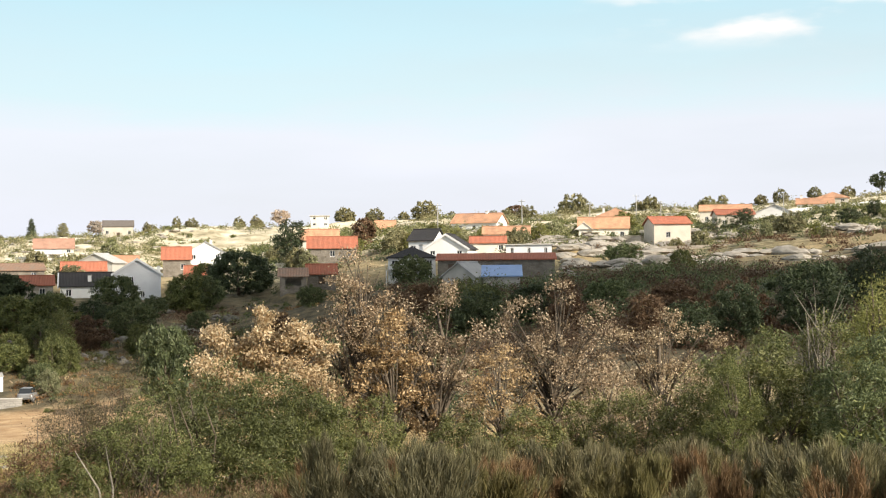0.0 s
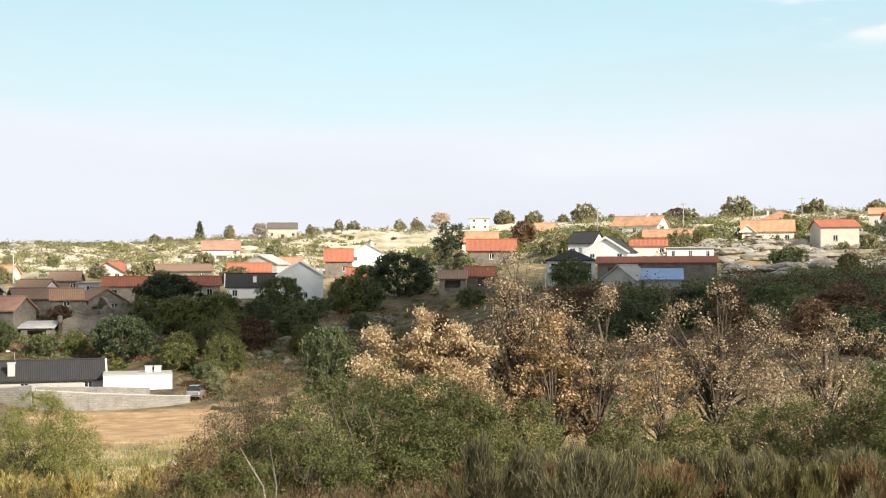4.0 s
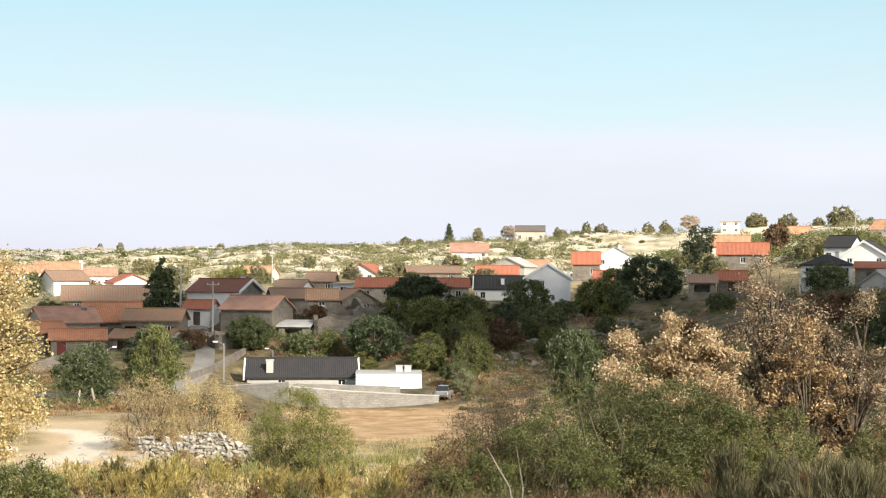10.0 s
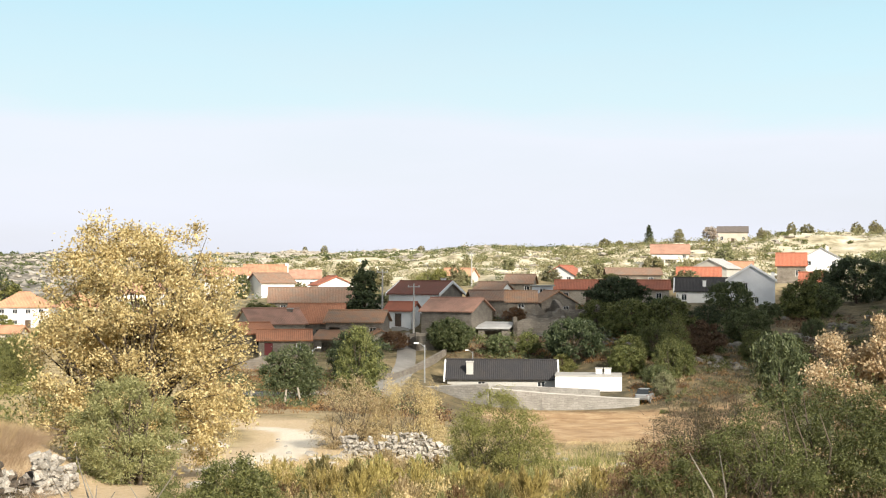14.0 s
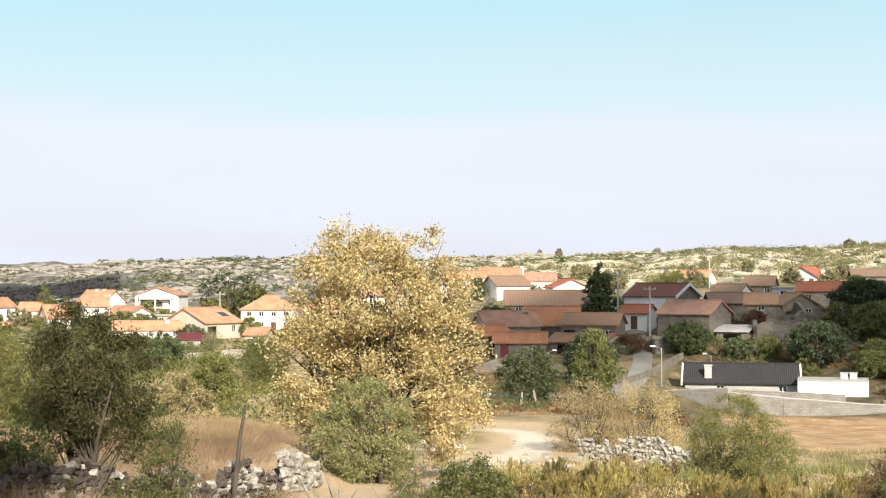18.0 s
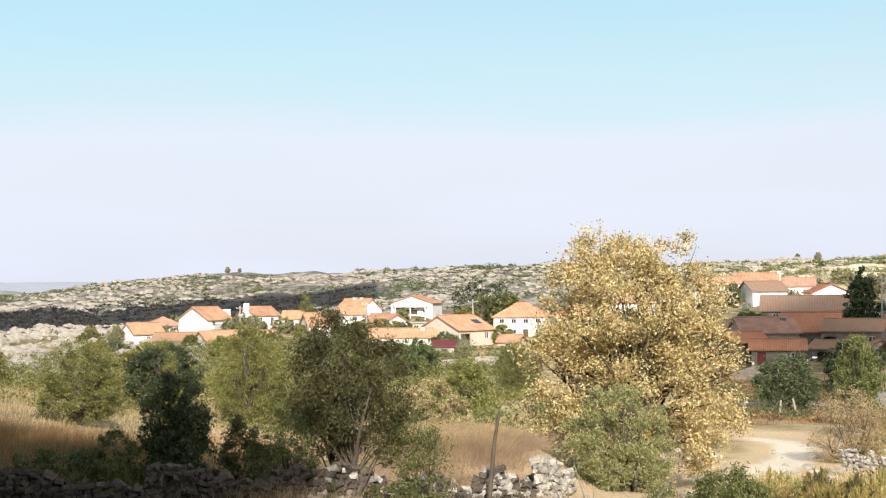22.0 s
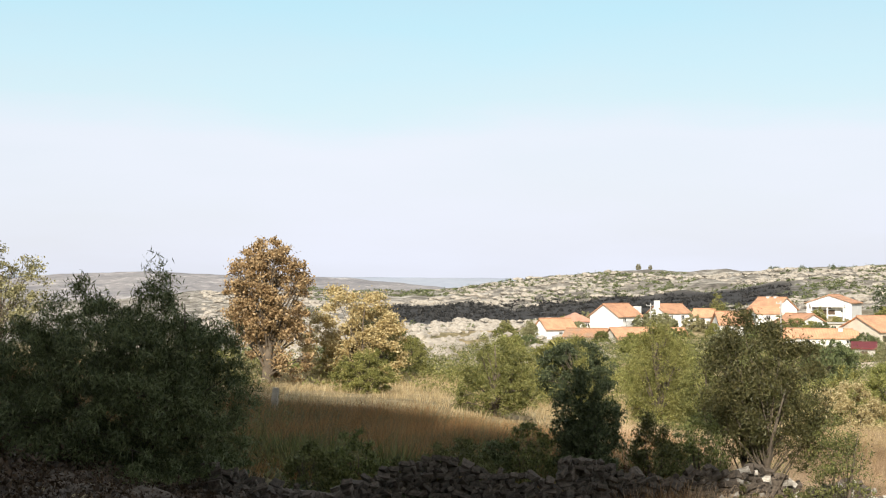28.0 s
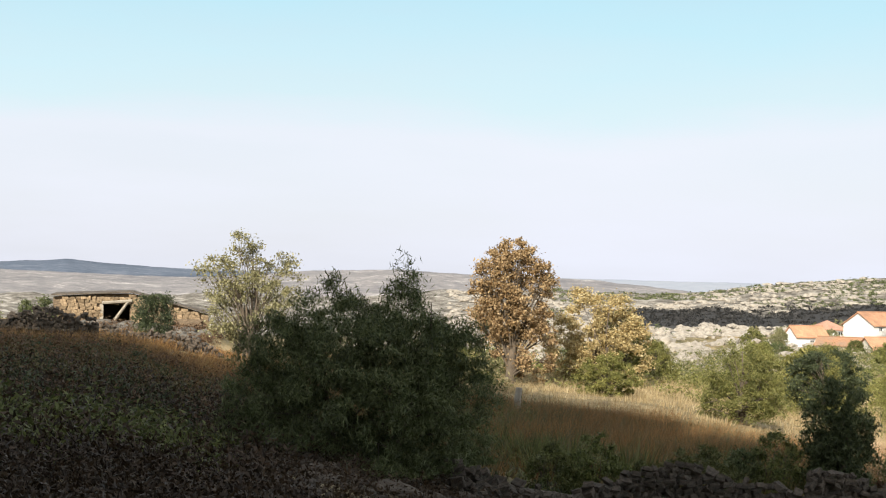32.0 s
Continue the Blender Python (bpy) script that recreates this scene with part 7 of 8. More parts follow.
rocks("boulders", "scattered stones in the dry meadow", STONES, scatter(-32, -8, 30, 75, 150), (0.1, 0.45), 0.8)
rocks("boulders", "stones beside the sandy track", STONES, off_track(scatter(-42, -29.5, 36, 66, 150)), (0.1, 0.35), 0.8)
rocks("rubble", "dark rubble on the shaded bank", DARKST, scatter(-84, -66, 14.5, 20, 420), (0.06, 0.2), 0.8)


def broom(name, label, mat, spots, size, blades, width=0.0042):
    """Domed clumps of fine rising twigs, past counting."""
    x, y, z = spots
    n = len(x)
    s = size[0] + (size[1] - size[0]) * rng.uniform(0, 1, n) ** 1.6
    d = rng.normal(size=(n, blades, 3))
    d[:, :, 2] = np.abs(d[:, :, 2]) * 1.2
    d /= np.linalg.norm(d, axis=2, keepdims=True)
    az = np.arctan2(d[:, :, 1], d[:, :, 0])
    lob = 1 + 0.16 * np.sin(3 * az + rng.uniform(0, 6, (n, 1))) + 0.1 * np.sin(7 * az + rng.uniform(0, 6, (n, 1)))
    root = np.stack([x, y, z - 0.1], 1)[:, None, :]
    shell = (s[:, None] * lob)[:, :, None] * np.array([0.7, 0.7, 1.0])
    foot = root + d * shell * (rng.uniform(0.25, 1.0, (n, blades)) ** 0.4)[:, :, None]
    tip = foot + (d * 0.6 + np.array([0, 0, 0.5]) + rng.normal(size=d.shape) * 0.4) * (rng.uniform(0.035, 0.09, (n, blades)) * np.minimum(1, s[:, None]))[:, :, None]
    side = rng.normal(size=(n, blades, 3)) * width
    v = np.stack([foot - side, foot + side, tip], 2).reshape(-1, 3)
    core = []
    for k in range(n):
        b = BOULDERS[k % 7] * np.array([0.38, 0.38, 0.72]) * s[k]
        core.append(b + np.array([x[k], y[k], z[k] - 0.1]))
    v = np.concatenate([v] + core)
    return tagged(new(name, quads(name, v, mat, 3)), label, "shrubs", kind="stuff")


def near_edge(s):
    """The foreground clumps end short of the large bush."""
    a = np.degrees(np.arctan2(s[0], s[1]))
    return tall(s, a > -4.5 + rng.normal(size=len(a)) * 1.2)


def plumed(seed, plumes=24, per=460, width=0.0036):
    """One broom bush, about a metre high: soft upright plumes of fine twigs round a dense heart."""
    r = np.random.default_rng(seed)
    out = []
    for k in range(plumes):
        a, t = r.uniform(0, 6.28), r.uniform(0, 0.75)
        ax = np.array([math.sin(t) * math.cos(a), math.sin(t) * math.sin(a), math.cos(t)])
        ln = r.uniform(0.72, 1.0) * (1.0 - 0.22 * t)
        u = r.uniform(0.1, 1, per) ** 0.7
        p = ax * (u * ln)[:, None] + r.normal(size=(per, 3)) * (0.105 * (1.12 - u))[:, None]
        d = unit(ax + r.normal(size=(per, 3)) * 0.32 + np.array([0, 0, 0.35])) * r.uniform(0.05, 0.13, (per, 1))
        w = unit(np.cross(d, r.normal(size=(per, 3)))) * width
        out.append(np.stack([p - w, p + w, p + d], 1).reshape(-1, 3))
    heart = BOULDERS[seed % 7] * np.array([0.34, 0.34, 0.44]) + np.array([0, 0, 0.16])
    return np.concatenate(out), heart


def broom_bushes(name, label, mat, spots, size, seed, width=0.0036, per=460):
    """Single broom bushes side by side, on a few shared builds."""
    r = random.Random(seed)
    shapes = []
    for k in range(4):
        fine, heart = plumed(seed + k, 24 if per > 200 else 14, per, width)
        shapes.append((quads("foliage", fine, mat, 3), quads("heart", heart, mat, 3)))
    for x, y, z in zip(*spots):
        q = r.uniform(*size)
        m = Matrix.Translation((x, y, z - 0.06)) @ pose(0, 0, 0, r.uniform(-6, 6), r.uniform(-6, 6), r.uniform(0, 360)) @ Matrix.Diagonal((q * r.uniform(0.9, 1.25), q * r.uniform(0.9, 1.25), q, 1))
        fine, heart = r.choice(shapes)
        e = thing(name, label, "grass tuft" if name == "grass_tuft" else "bush", m, "meadow tufts" if name == "grass_tuft" else "foreground broom")
        part("foliage", fine, None, e)
        part("heart", heart, None, e, "dense twiggy heart")


broom_bushes("broom_bush", "feathery grey-green broom bush on the near slope", L_FEATHER, near_edge(scatter(-6, 22, 11.5, 18, 62)), (0.8, 1.35), 400)
broom_bushes("broom_bush", "low olive-green broom bush on the near slope", L_FERN, near_edge(scatter(-6, 22, 11.5, 19, 52)), (0.7, 1.2), 410)
broom_bushes("heather_bush", "brown heather bush on the near slope", L_HEATHER, near_edge(scatter(-6, 22, 11.5, 19, 56)), (0.65, 1.15), 420)
broom("broom", "low broom and dry grass at the foot of the bush", L_FERN, scatter(-19, -3, 13, 22, 90), (0.4, 0.75), 1300)
broom("heather", "low brown heather at the foot of the bush", L_HEATHER, scatter(-19, -3, 13, 22, 90), (0.4, 0.8), 1300)
grass("grass", "dry straw stalks in the foreground", L_STRAW, scatter(-8, 22, 13, 18, 60), 10, (0.6, 1.0), 0.1, 0.007, 0.4)
scrub("heath", "dark heath covering the near slope", L_HEATH, scatter(-16, 22, 17, 30, 600), (0.25, 0.6), 150, 0.08)
grass("grass", "dry yellow grass of the meadow", L_STRAW, off_track(scatter(-34, -7, 26, 84, 4000)), 24, (0.10, 0.32), 0.22, 0.018)
grass("grass", "dull green tufts in the meadow", L_GRASSG, off_track(clumped(-34, -7, 26, 80, 600, 1.2, 0.7)), 26, (0.3, 0.8), 0.25, 0.022)
grass("grass", "tall yellow-green rushes by the dry wall", L_LIME, off_track(clumped(-31, -13, 40, 62, 220, 1.3, 0.2)), 60, (0.6, 1.2), 0.28, 0.022)
scrub("heath", "brown low bushes in the meadow", L_HEATH, off_track(clumped(-32, -9, 28, 60, 150, 1.3, -0.2)), (0.25, 0.6), 420, 0.09)
scrub("weeds", "bright green weeds in the meadow", L_LIME, off_track(scatter(-32, -9, 30, 55, 90)), (0.2, 0.5), 260, 0.10)
grass("grass", "short dry grass under the oaks", L_STRAW, scatter(-12, 22, 26, 66, 3200), 20, (0.2, 0.5), 0.22, 0.022)
grass("grass", "dry pinkish grass on the meadow", L_PINKGR, off_track(scatter(-57, -43, 23, 44, 1600)), 34, (0.25, 0.55), 0.22, 0.011)
grass("grass", "olive-brown grass on the shaded meadow", L_GRASSG, scatter(-80, -55, 23, 40, 1100), 34, (0.3, 0.6), 0.22, 0.012)
grass("grass", "brown dry stalks on the shaded meadow", L_EMBER, scatter(-80, -52, 23, 40, 2300), 34, (0.3, 0.65), 0.22, 0.010)
grass("grass", "green grass in the shaded meadow", L_GRASSG, off_track(clumped(-80, -46, 25, 42, 1500, 1.1, -0.2)), 28, (0.25, 0.6), 0.24, 0.018)
grass("grass", "short pinkish grass between the tufts", L_PINKGR, off_track(scatter(-34, -12, 22, 50, 1500)), 30, (0.1, 0.28), 0.24, 0.012)
scrub("weeds", "fresh green leafy weeds among the tufts", L_LIME, off_track(clumped(-33, -13, 25, 42, 130, 2.3, 0.1)), (0.2, 0.45), 320, 0.07)
grass("grass", "tall straw stalks in the meadow", L_STRAW, off_track(clumped(-34, -11, 23, 55, 200, 1.7, 0.1)), 70, (0.35, 0.8), 0.15, 0.011, 0.3)
broom_bushes("grass_tuft", "tall yellow-green grass tuft in the dry meadow", L_TUFT, off_track(clumped(-34, -12, 25, 50, 210, 1.5, 0.1)), (0.6, 1.15), 430, 0.010, 170)
broom_bushes("grass_tuft", "tall straw-coloured grass tuft in the dry meadow", L_STRAW, off_track(clumped(-34, -12, 25, 50, 60, 1.9, -0.3)), (0.5, 0.95), 440, 0.010, 170)
broom_bushes("grass_tuft", "olive rush tuft in the dry meadow", L_WILLOW, off_track(clumped(-34, -12, 24, 46, 70, 2.3, -0.2)), (0.5, 0.95), 450, 0.010, 170)
broom_bushes("grass_tuft", "brown-stemmed rush tuft in the dry meadow", L_FERN, off_track(clumped(-34, -12, 24, 46, 110, 2.0, 0.2)), (0.45, 0.9), 460, 0.010, 170)
broom_bushes("grass_tuft", "reddish-brown heather tuft in the dry meadow", L_HEATHER, off_track(clumped(-34, -12, 24, 46, 60, 1.7, -0.2)), (0.4, 0.8), 470, 0.010, 170)
broom("broom", "yellowish broom tufts in the meadow", L_YELLOW, off_track(scatter(-33, -17, 27, 46, 110)), (0.4, 0.9), 520, 0.011)
broom("broom", "bright green broom tufts in the meadow", L_LIME, off_track(scatter(-33, -17, 27, 42, 60)), (0.3, 0.7), 420, 0.011)
broom("broom", "olive broom tufts in the meadow", L_BROOM, off_track(scatter(-37, -17, 21, 40, 50)), (0.4, 0.85), 520, 0.011)
scrub("heath", "low brown heath beside the field", L_HEATH, scatter(-19, -11, 17, 30, 260), (0.25, 0.55), 240, 0.07)
broom("broom", "dull olive broom beside the track", L_FERN, off_track(scatter(-33, -21, 21, 31, 30)), (0.4, 0.7), 1300, 0.008)
broom("rush", "brown-green rushes in the shaded meadow", L_BROOM, off_track(clumped(-70, -48, 22, 36, 240, 1.1, -0.4)), (0.35, 0.7), 300, 0.01)
grass("grass", "orange-brown grass below the ruined hut", L_EMBER, scatter(-91, -77, 38, 64, 520), 30, (0.25, 0.55), 0.3, 0.03)
grass("grass", "orange-brown grass on the rim of the bank", L_EMBER, scatter(-93, -79, 28, 46, 420), 30, (0.2, 0.45), 0.25, 0.02)
grass("grass", "sunlit straw grass in the far meadow", L_STRAW, off_track(scatter(-80, -41, 40, 85, 4200)), 24, (0.18, 0.42), 0.24, 0.024)
scrub("scrub", "yellow-green brambles along the sunlit field edge", L_LIME, clumped(-72, -50, 44, 72, 210, 0.9, -0.4), (0.5, 1.3), 420, 0.13)
scrub("scrub", "yellow-green bushes in the sunlit field", L_LIME, scatter(-67, -50, 52, 84, 120), (0.6, 1.5), 480, 0.12)
scrub("scrub", "pale olive bushes along the sunlit field edge", L_RIDGE, clumped(-74, -50, 46, 80, 200, 0.7, -0.3), (0.5, 1.4), 420, 0.14)
scrub("scrub", "green bushes before the left-hand village", L_GREEN, scatter(-64, -44, 150, 240, 420, 0.5, 0.5), (0.8, 2.2), 220, 0.26)
scrub("scrub", "pale olive bushes before the left-hand village", L_RIDGE, scatter(-68, -44, 120, 240, 420, 0.5, 0.5), (0.7, 2.0), 220, 0.26)
grass("grass", "tall pinkish dry grass above the wall", L_PINKGR, scatter(-50, -41.6, 33, 47, 1200, 0.5, 0.0), 150, (0.25, 0.45), 0.3, 0.006, 0.6)
scrub("bramble", "brown leafless brambles over the fallen wall", L_BRUSH, scatter(-47, -42.2, 29.5, 34.5, 70, 0.5, 0.0), (0.25, 0.55), 420, 0.05)
scrub("bramble", "green brambles over the fallen wall", L_GREEN, scatter(-52, -45.4, 26, 30, 40, 0.5, 0.0), (0.2, 0.45), 420, 0.05)
grass("grass", "pale straw heads over the pinkish grass", L_STRAW, scatter(-50, -42.4, 38, 52, 800, 0.5, 0.0), 90, (0.35, 0.6), 0.26, 0.009, 0.5)
grass("grass", "leafy weeds in front of the stone wall", L_GREEN, scatter(-72, -52, 24, 28, 50), 70, (0.4, 0.95), 0.22, 0.03)

# ---------------------------------------------------------------- roads, walls, posts, lamps
ribbon("road", "narrow pale worn asphalt lane into the village", "road", ROAD, 1.2, LANE)


def stone_mesh(k):
    """One rough field stone, about one metre long, to be scaled."""
    bm = bmesh.new()
    bmesh.ops.create_cube(bm, size=1.0)
    bmesh.ops.bevel(bm, geom=bm.edges[:], offset=0.05, segments=1, affect="EDGES")
    off = Vector((k * 3.7, k * 1.9, k * 5.3))
    for v in bm.verts:
        c = v.co.copy()
        v.co = c * (1 + 0.42 * noise.noise(c * 2.6 + off)) + 0.26 * noise.noise_vector(c * 1.1 + off)
    me = bpy.data.meshes.new("stone")
    bm.to_mesh(me)
    bm.free()
    # meshes from 6 on take the stone colour with painted shade
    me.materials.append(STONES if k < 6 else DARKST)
    return me


STONE_MESHES = [stone_mesh(k) for k in range(9)]


def dry_wall(name, label, pts, high, thick, size, limit=300, seed=1, tumble=0.35, kinds=(0, 6)):
    """A dry stone wall: a rough earth core and single stones stacked in leaning courses."""
    r = random.Random(seed)
    q = [at(a, d) for a, d in pts]
    e = tagged(new(name), label, "wall", kind="structure")
    core, rest = Geo(), []
    count = 0
    total = sum((b - a).length for a, b in zip(q, q[1:]))
    done = 0.0
    for a, b in zip(q, q[1:]):
        d = (b - a)
        d.z = 0
        ln = d.length
        d = d / ln
        s = Vector((d.y, -d.x, 0))
        if s.dot(-a) < 0:
            s = -s
        steps = max(2, int(ln / 0.8))
        prev = None
        for k in range(steps + 1):
            p = a.lerp(b, k / steps)
            g0 = float(height(p.x, p.y))
            hh = high * (0.82 + 0.14 * math.sin(3.1 * k + seed) ** 2) * (0.1 if (k == 0 and done == 0) or (k == steps and done + ln > total - 0.1) else 1.0)
            cur = [Vector((p.x, p.y, g0 - 0.3)) + s * thick * 0.36, Vector((p.x, p.y, g0 + hh * 0.62)) + s * thick * 0.26, Vector((p.x, p.y, g0 + hh * 0.62)) - s * thick * 0.26, Vector((p.x, p.y, g0 - 0.3)) - s * thick * 0.36]
            if prev:
                for i in range(3):
                    core.face([prev[i], cur[i], cur[i + 1], prev[i + 1]])
            else:
                core.face(cur)
            prev = cur
        core.face(list(reversed(prev)))
        z = 0.0
        while z < high:
            x = r.uniform(0, size)
            row = size * r.uniform(0.5, 0.8)
            while x < ln:
                w = size * r.uniform(0.5, 1.6)
                p = a.lerp(b, (x + w / 2) / ln) if x + w / 2 < ln else b.copy()
                gap = high * (1 - tumble * (0.5 + 0.5 * math.sin((done + x) * 1.7 + seed * 2.0)) * r.uniform(0.4, 1.0))
                if z < gap:
                    sm = STONE_MESHES[r.randrange(*kinds)]
                    g0 = float(height(p.x, p.y))
                    pos = Vector((p.x, p.y, g0 + z + row * 0.45)) + s * thick * (0.36 - 0.12 * z / high) * r.uniform(0.75, 1.1)
                    ang = math.degrees(math.atan2(d.y, d.x))
                    mm = Matrix.Translation(pos) @ pose(0, 0, 0, r.uniform(-40, 40), r.uniform(-60, 60) if r.random() < 0.35 else r.uniform(-24, 24), ang + r.uniform(-40, 40)) @ Matrix.Diagonal((w * 0.8, min(thick * 0.5, w * 0.9), row * 0.8, 1))
                    if count < limit:
                        ob = new("stone", sm)
                        ob.parent, ob.matrix_basis = e, mm
                    else:
                        rest.append((sm, mm))
                    count += 1
                x += w * 0.98
            z += row * 0.86
        done += ln
    part("wall_core", core, DARKST, e)
    if rest:
        v, f = [], []
        for sm, mm in rest:
            k = len(v)
            v += [tuple(mm @ q.co) for q in sm.vertices]
            f += [tuple(i + k for i in q.vertices) for q in sm.polygons]
        me = bpy.data.meshes.new("small_stones")
        me.from_pydata(v, [], f)
        me.materials.append(DARKST if kinds[0] > 3 else STONES)
        part("small_stones", me, None, e)["kind"] = "stuff"
    return e


def lamp_post(az, r, top, arm=1.0):
    p = at(az, r)
    h = top - p.z
    e = thing("street_lamp", "grey steel street lamp beside the lane", "street lamp", Matrix.Translation(p) @ pose(0, 0, 0, 0, 0, -az), "lane lamps")
    part("pole", Geo().tube([(0, 0, -0.3), (0, 0, h * 0.5), (0, 0, h - 0.1)], [0.085, 0.075, 0.06], 8), GREYP, e)
    part("arm", Geo().tube([(0, 0, h - 0.35), (-0.4 * arm, 0, h), (-0.7 * arm, 0, h + 0.06)], [0.04, 0.035, 0.03], 6), GREYP, e)
    part("lamp_head", Geo().box(*sorted((-0.65 * arm, -1.2 * arm)), -0.12, 0.12, h + 0.01, h + 0.15), WHITEP, e)
    return e


def utility_pole(az, r, h, label="concrete utility pole with a cross arm", cross=True):
    p = at(az, r)
    e = thing("utility_pole", label, "utility pole", Matrix.Translation(p) @ pose(0, 0, 0, 0, 0, -az), "utility poles")
    part("pole", Geo().tube([(0, 0, -0.3), (0, 0, h)], [0.16, 0.10], 7), CONCRETE, e)
    if cross:
        part("cross_arm", Geo().box(-0.8, 0.8, -0.16, -0.08, h - 0.5, h - 0.38), GREYP, e)
        for x in (-0.7, 0.0, 0.7):
            part("insulator", Geo().tube([(x, -0.12, h - 0.377), (x, -0.12, h - 0.2)], [0.05, 0.03], 6), WHITEP, e)
    return e


def fence_post(az, r, h, lean=0.0, wide=0.09, label="weathered wooden fence post"):
    p = at(az, r)
    e = new("fence_post", Geo().tube([(0, 0, -0.25), (0, 0, h * 0.6), (0.02, 0, h)], [wide, wide * 0.92, wide * 0.8], 7).mesh("fence_post", POSTW))
    e.matrix_basis = Matrix.Translation(p) @ pose(0, 0, 0, 0, lean, -az)
    return tagged(e, label, "post", "field posts")


lamp_post(-25.84, 152, -5.6)
lamp_post(-30.49, 150, -6.0, -0.8)
lamp_post(-23.85, 172, -7.4, 0.8)
for az, r, h in ((3.3, 330, 6.8), (6.1, 322, 6.5), (9.0, 300, 6.5), (13.9, 330, 6.5), (8.0, 372, 6.5), (-0.2, 300, 7), (-26.3, 186, 7.5), (-27.6, 196, 8.0), (-23.9, 275, 7), (-44.0, 236, 7), (-48.4, 236, 6.5), (-53.6, 262, 5.5)):
    utility_pole(az, r, h)
fence_post(-69.1, 37, 0.75, 2, 0.11, "short pale stone-grey gate post")
for az, r, h, ln in ((-31.6, 108, 1.2, 4), (-30.9, 106, 1.5, -14), (-33.0, 104, 1.1, 2), (-34.2, 102, 1.1, -3)):
    fence_post(az, r, h, ln)
st = new("stake", Geo().tube([(0, 0, -0.3), (0.10, 0, 0.8), (0.19, 0.03, 1.7), (0.30, 0.02, 2.35)], [0.06, 0.055, 0.045, 0.03], 7).mesh("stake", BARK))
st.matrix_basis = Matrix.Translation(at(-43.5, 31.5)) @ pose(0, 0, 0, 0, 0, 40)
tagged(st, "dark crooked wooden stake in the grass", "stake")
for k, (az, r, h, w, n) in enumerate(((-38.6, 21, 1.3, 1.6, 6), (-39.8, 20.5, 1.0, 1.0, 5), (-36.0, 21.5, 0.9, 1.2, 5), (-13.6, 20, 1.5, 0.5, 2))):
    e = thing("dead_branch", "bare grey twigs of a dead branch", "branch", Matrix.Translation(at(az, r)))
    rr = random.Random(80 + k)
    for i in range(n):
        d = rr.uniform(-1, 1) * w
        part("twig", Geo().tube([(0, 0, -0.1), (d * 0.4, rr.uniform(-.2, .2), h * 0.45), (d, rr.uniform(-.3, .3), h * rr.uniform(0.7, 1.15))], [0.025, 0.016, 0.006], 5), PALEBARK, e)


def block_wall(name, label, pts, mat, thick=0.2, cap=True):
    """A masonry boundary wall; pts are azimuth, distance, top height."""
    e = tagged(new(name), label, "wall", kind="structure")
    for (a0, r0, z0), (a1, r1, z1) in zip(pts, pts[1:]):
        p, q = at(a0, r0), at(a1, r1)
        d = (q - p)
        d.z = 0
        s = Vector((d.y, -d.x, 0)).normalized() * thick / 2
        lo = min(p.z, q.z) - 0.8
        g = Geo()
        P = [Vector((v.x, v.y, 0)) for v in (p + s, q + s, q - s, p - s)]
        T = [z0, z1, z1, z0]
        for i in range(4):
            j = (i + 1) % 4
            g.face([P[i] + Vector((0, 0, lo)), P[j] + Vector((0, 0, lo)), P[j] + Vector((0, 0, T[j])), P[i] + Vector((0, 0, T[i]))])
        g.face([P[i] + Vector((0, 0, T[i])) for i in range(4)])
        part("wall_panel", g, mat, e)
        if cap:
            c = [v + (v - (P[0] + P[1] + P[2] + P[3]) / 4).normalized() * 0.05 for v in P]
            part("coping", Geo().slab([c[i] + Vector((0, 0, T[i] + 0.105)) for i in (3, 2, 1, 0)] if (P[1] - P[0]).cross(P[3] - P[0]).z < 0 else [c[i] + Vector((0, 0, T[i] + 0.105)) for i in range(4)], 0.10), CONCRETE, e)
    return e


block_wall("boundary_wall", "grey concrete-block boundary wall with coping", [(-26.6, 150, -10.4), (-25.2, 147, -9.9), (-23.2, 144, -9.4)], WALLBLOCK)
block_wall("boundary_wall", "lower stepped concrete-block wall beside the field", [(-23.1, 144, -9.85), (-21.0, 144, -10.3), (-18.0, 146, -10.9), (-17.0, 147, -11.05)], WALLBLOCK)
block_wall("boundary_wall", "block terrace wall before the low house", [(-23.0, 150, -10.0), (-20.6, 151, -10.2), (-18.6, 152, -10.5)], WALLBLOCK, 0.25, False)
block_wall("garden_wall", "low stone wall along the lane", [(a, r, at(a, r).z + 0.65) for a, r in ((-27.6, 150), (-26.9, 158), (-26.2, 168), (-25.0, 176))], STONE, 0.4, False)
block_wall("ridge_wall", "long pale wall on the ridge", [(13.2, 352, 15.5), (15.5, 356, 16.6), (18.6, 360, 18.4)], WHITE, 0.3, False)
block_wall("terrace_wall", "pale terrace wall below the ridge houses", [(3.6, 292, 7.8), (6.0, 286, 8.0), (8.2, 282, 8.2)], PALESTONE, 0.4, False)
block_wall("terrace_wall", "rough stone terrace wall on the slope", [(8.6, 262, 5.6), (13.0, 262, 6.0), (18.0, 266, 7.6)], PALESTONE, 0.4, False)
block_wall("terrace_wall", "dark stone terrace wall under the grey house", [(-13.8, 230, -4.0), (-11.2, 230, -3.8)], STONE, 0.4, False)
block_wall("terrace_wall", "stone wall round a sunny vegetable plot", [(-46.0, 175, -7.6), (-43.6, 180, -7.2), (-41.8, 178, -7.2)], PALESTONE, 0.5, False)
dry_wall("dry_wall_1", "sunlit dry stone wall in the meadow", [(-29.3, 55), (-27.0, 54), (-24.6, 53.5)], 1.25, 0.7, 0.2, 300, 3, 0.6)
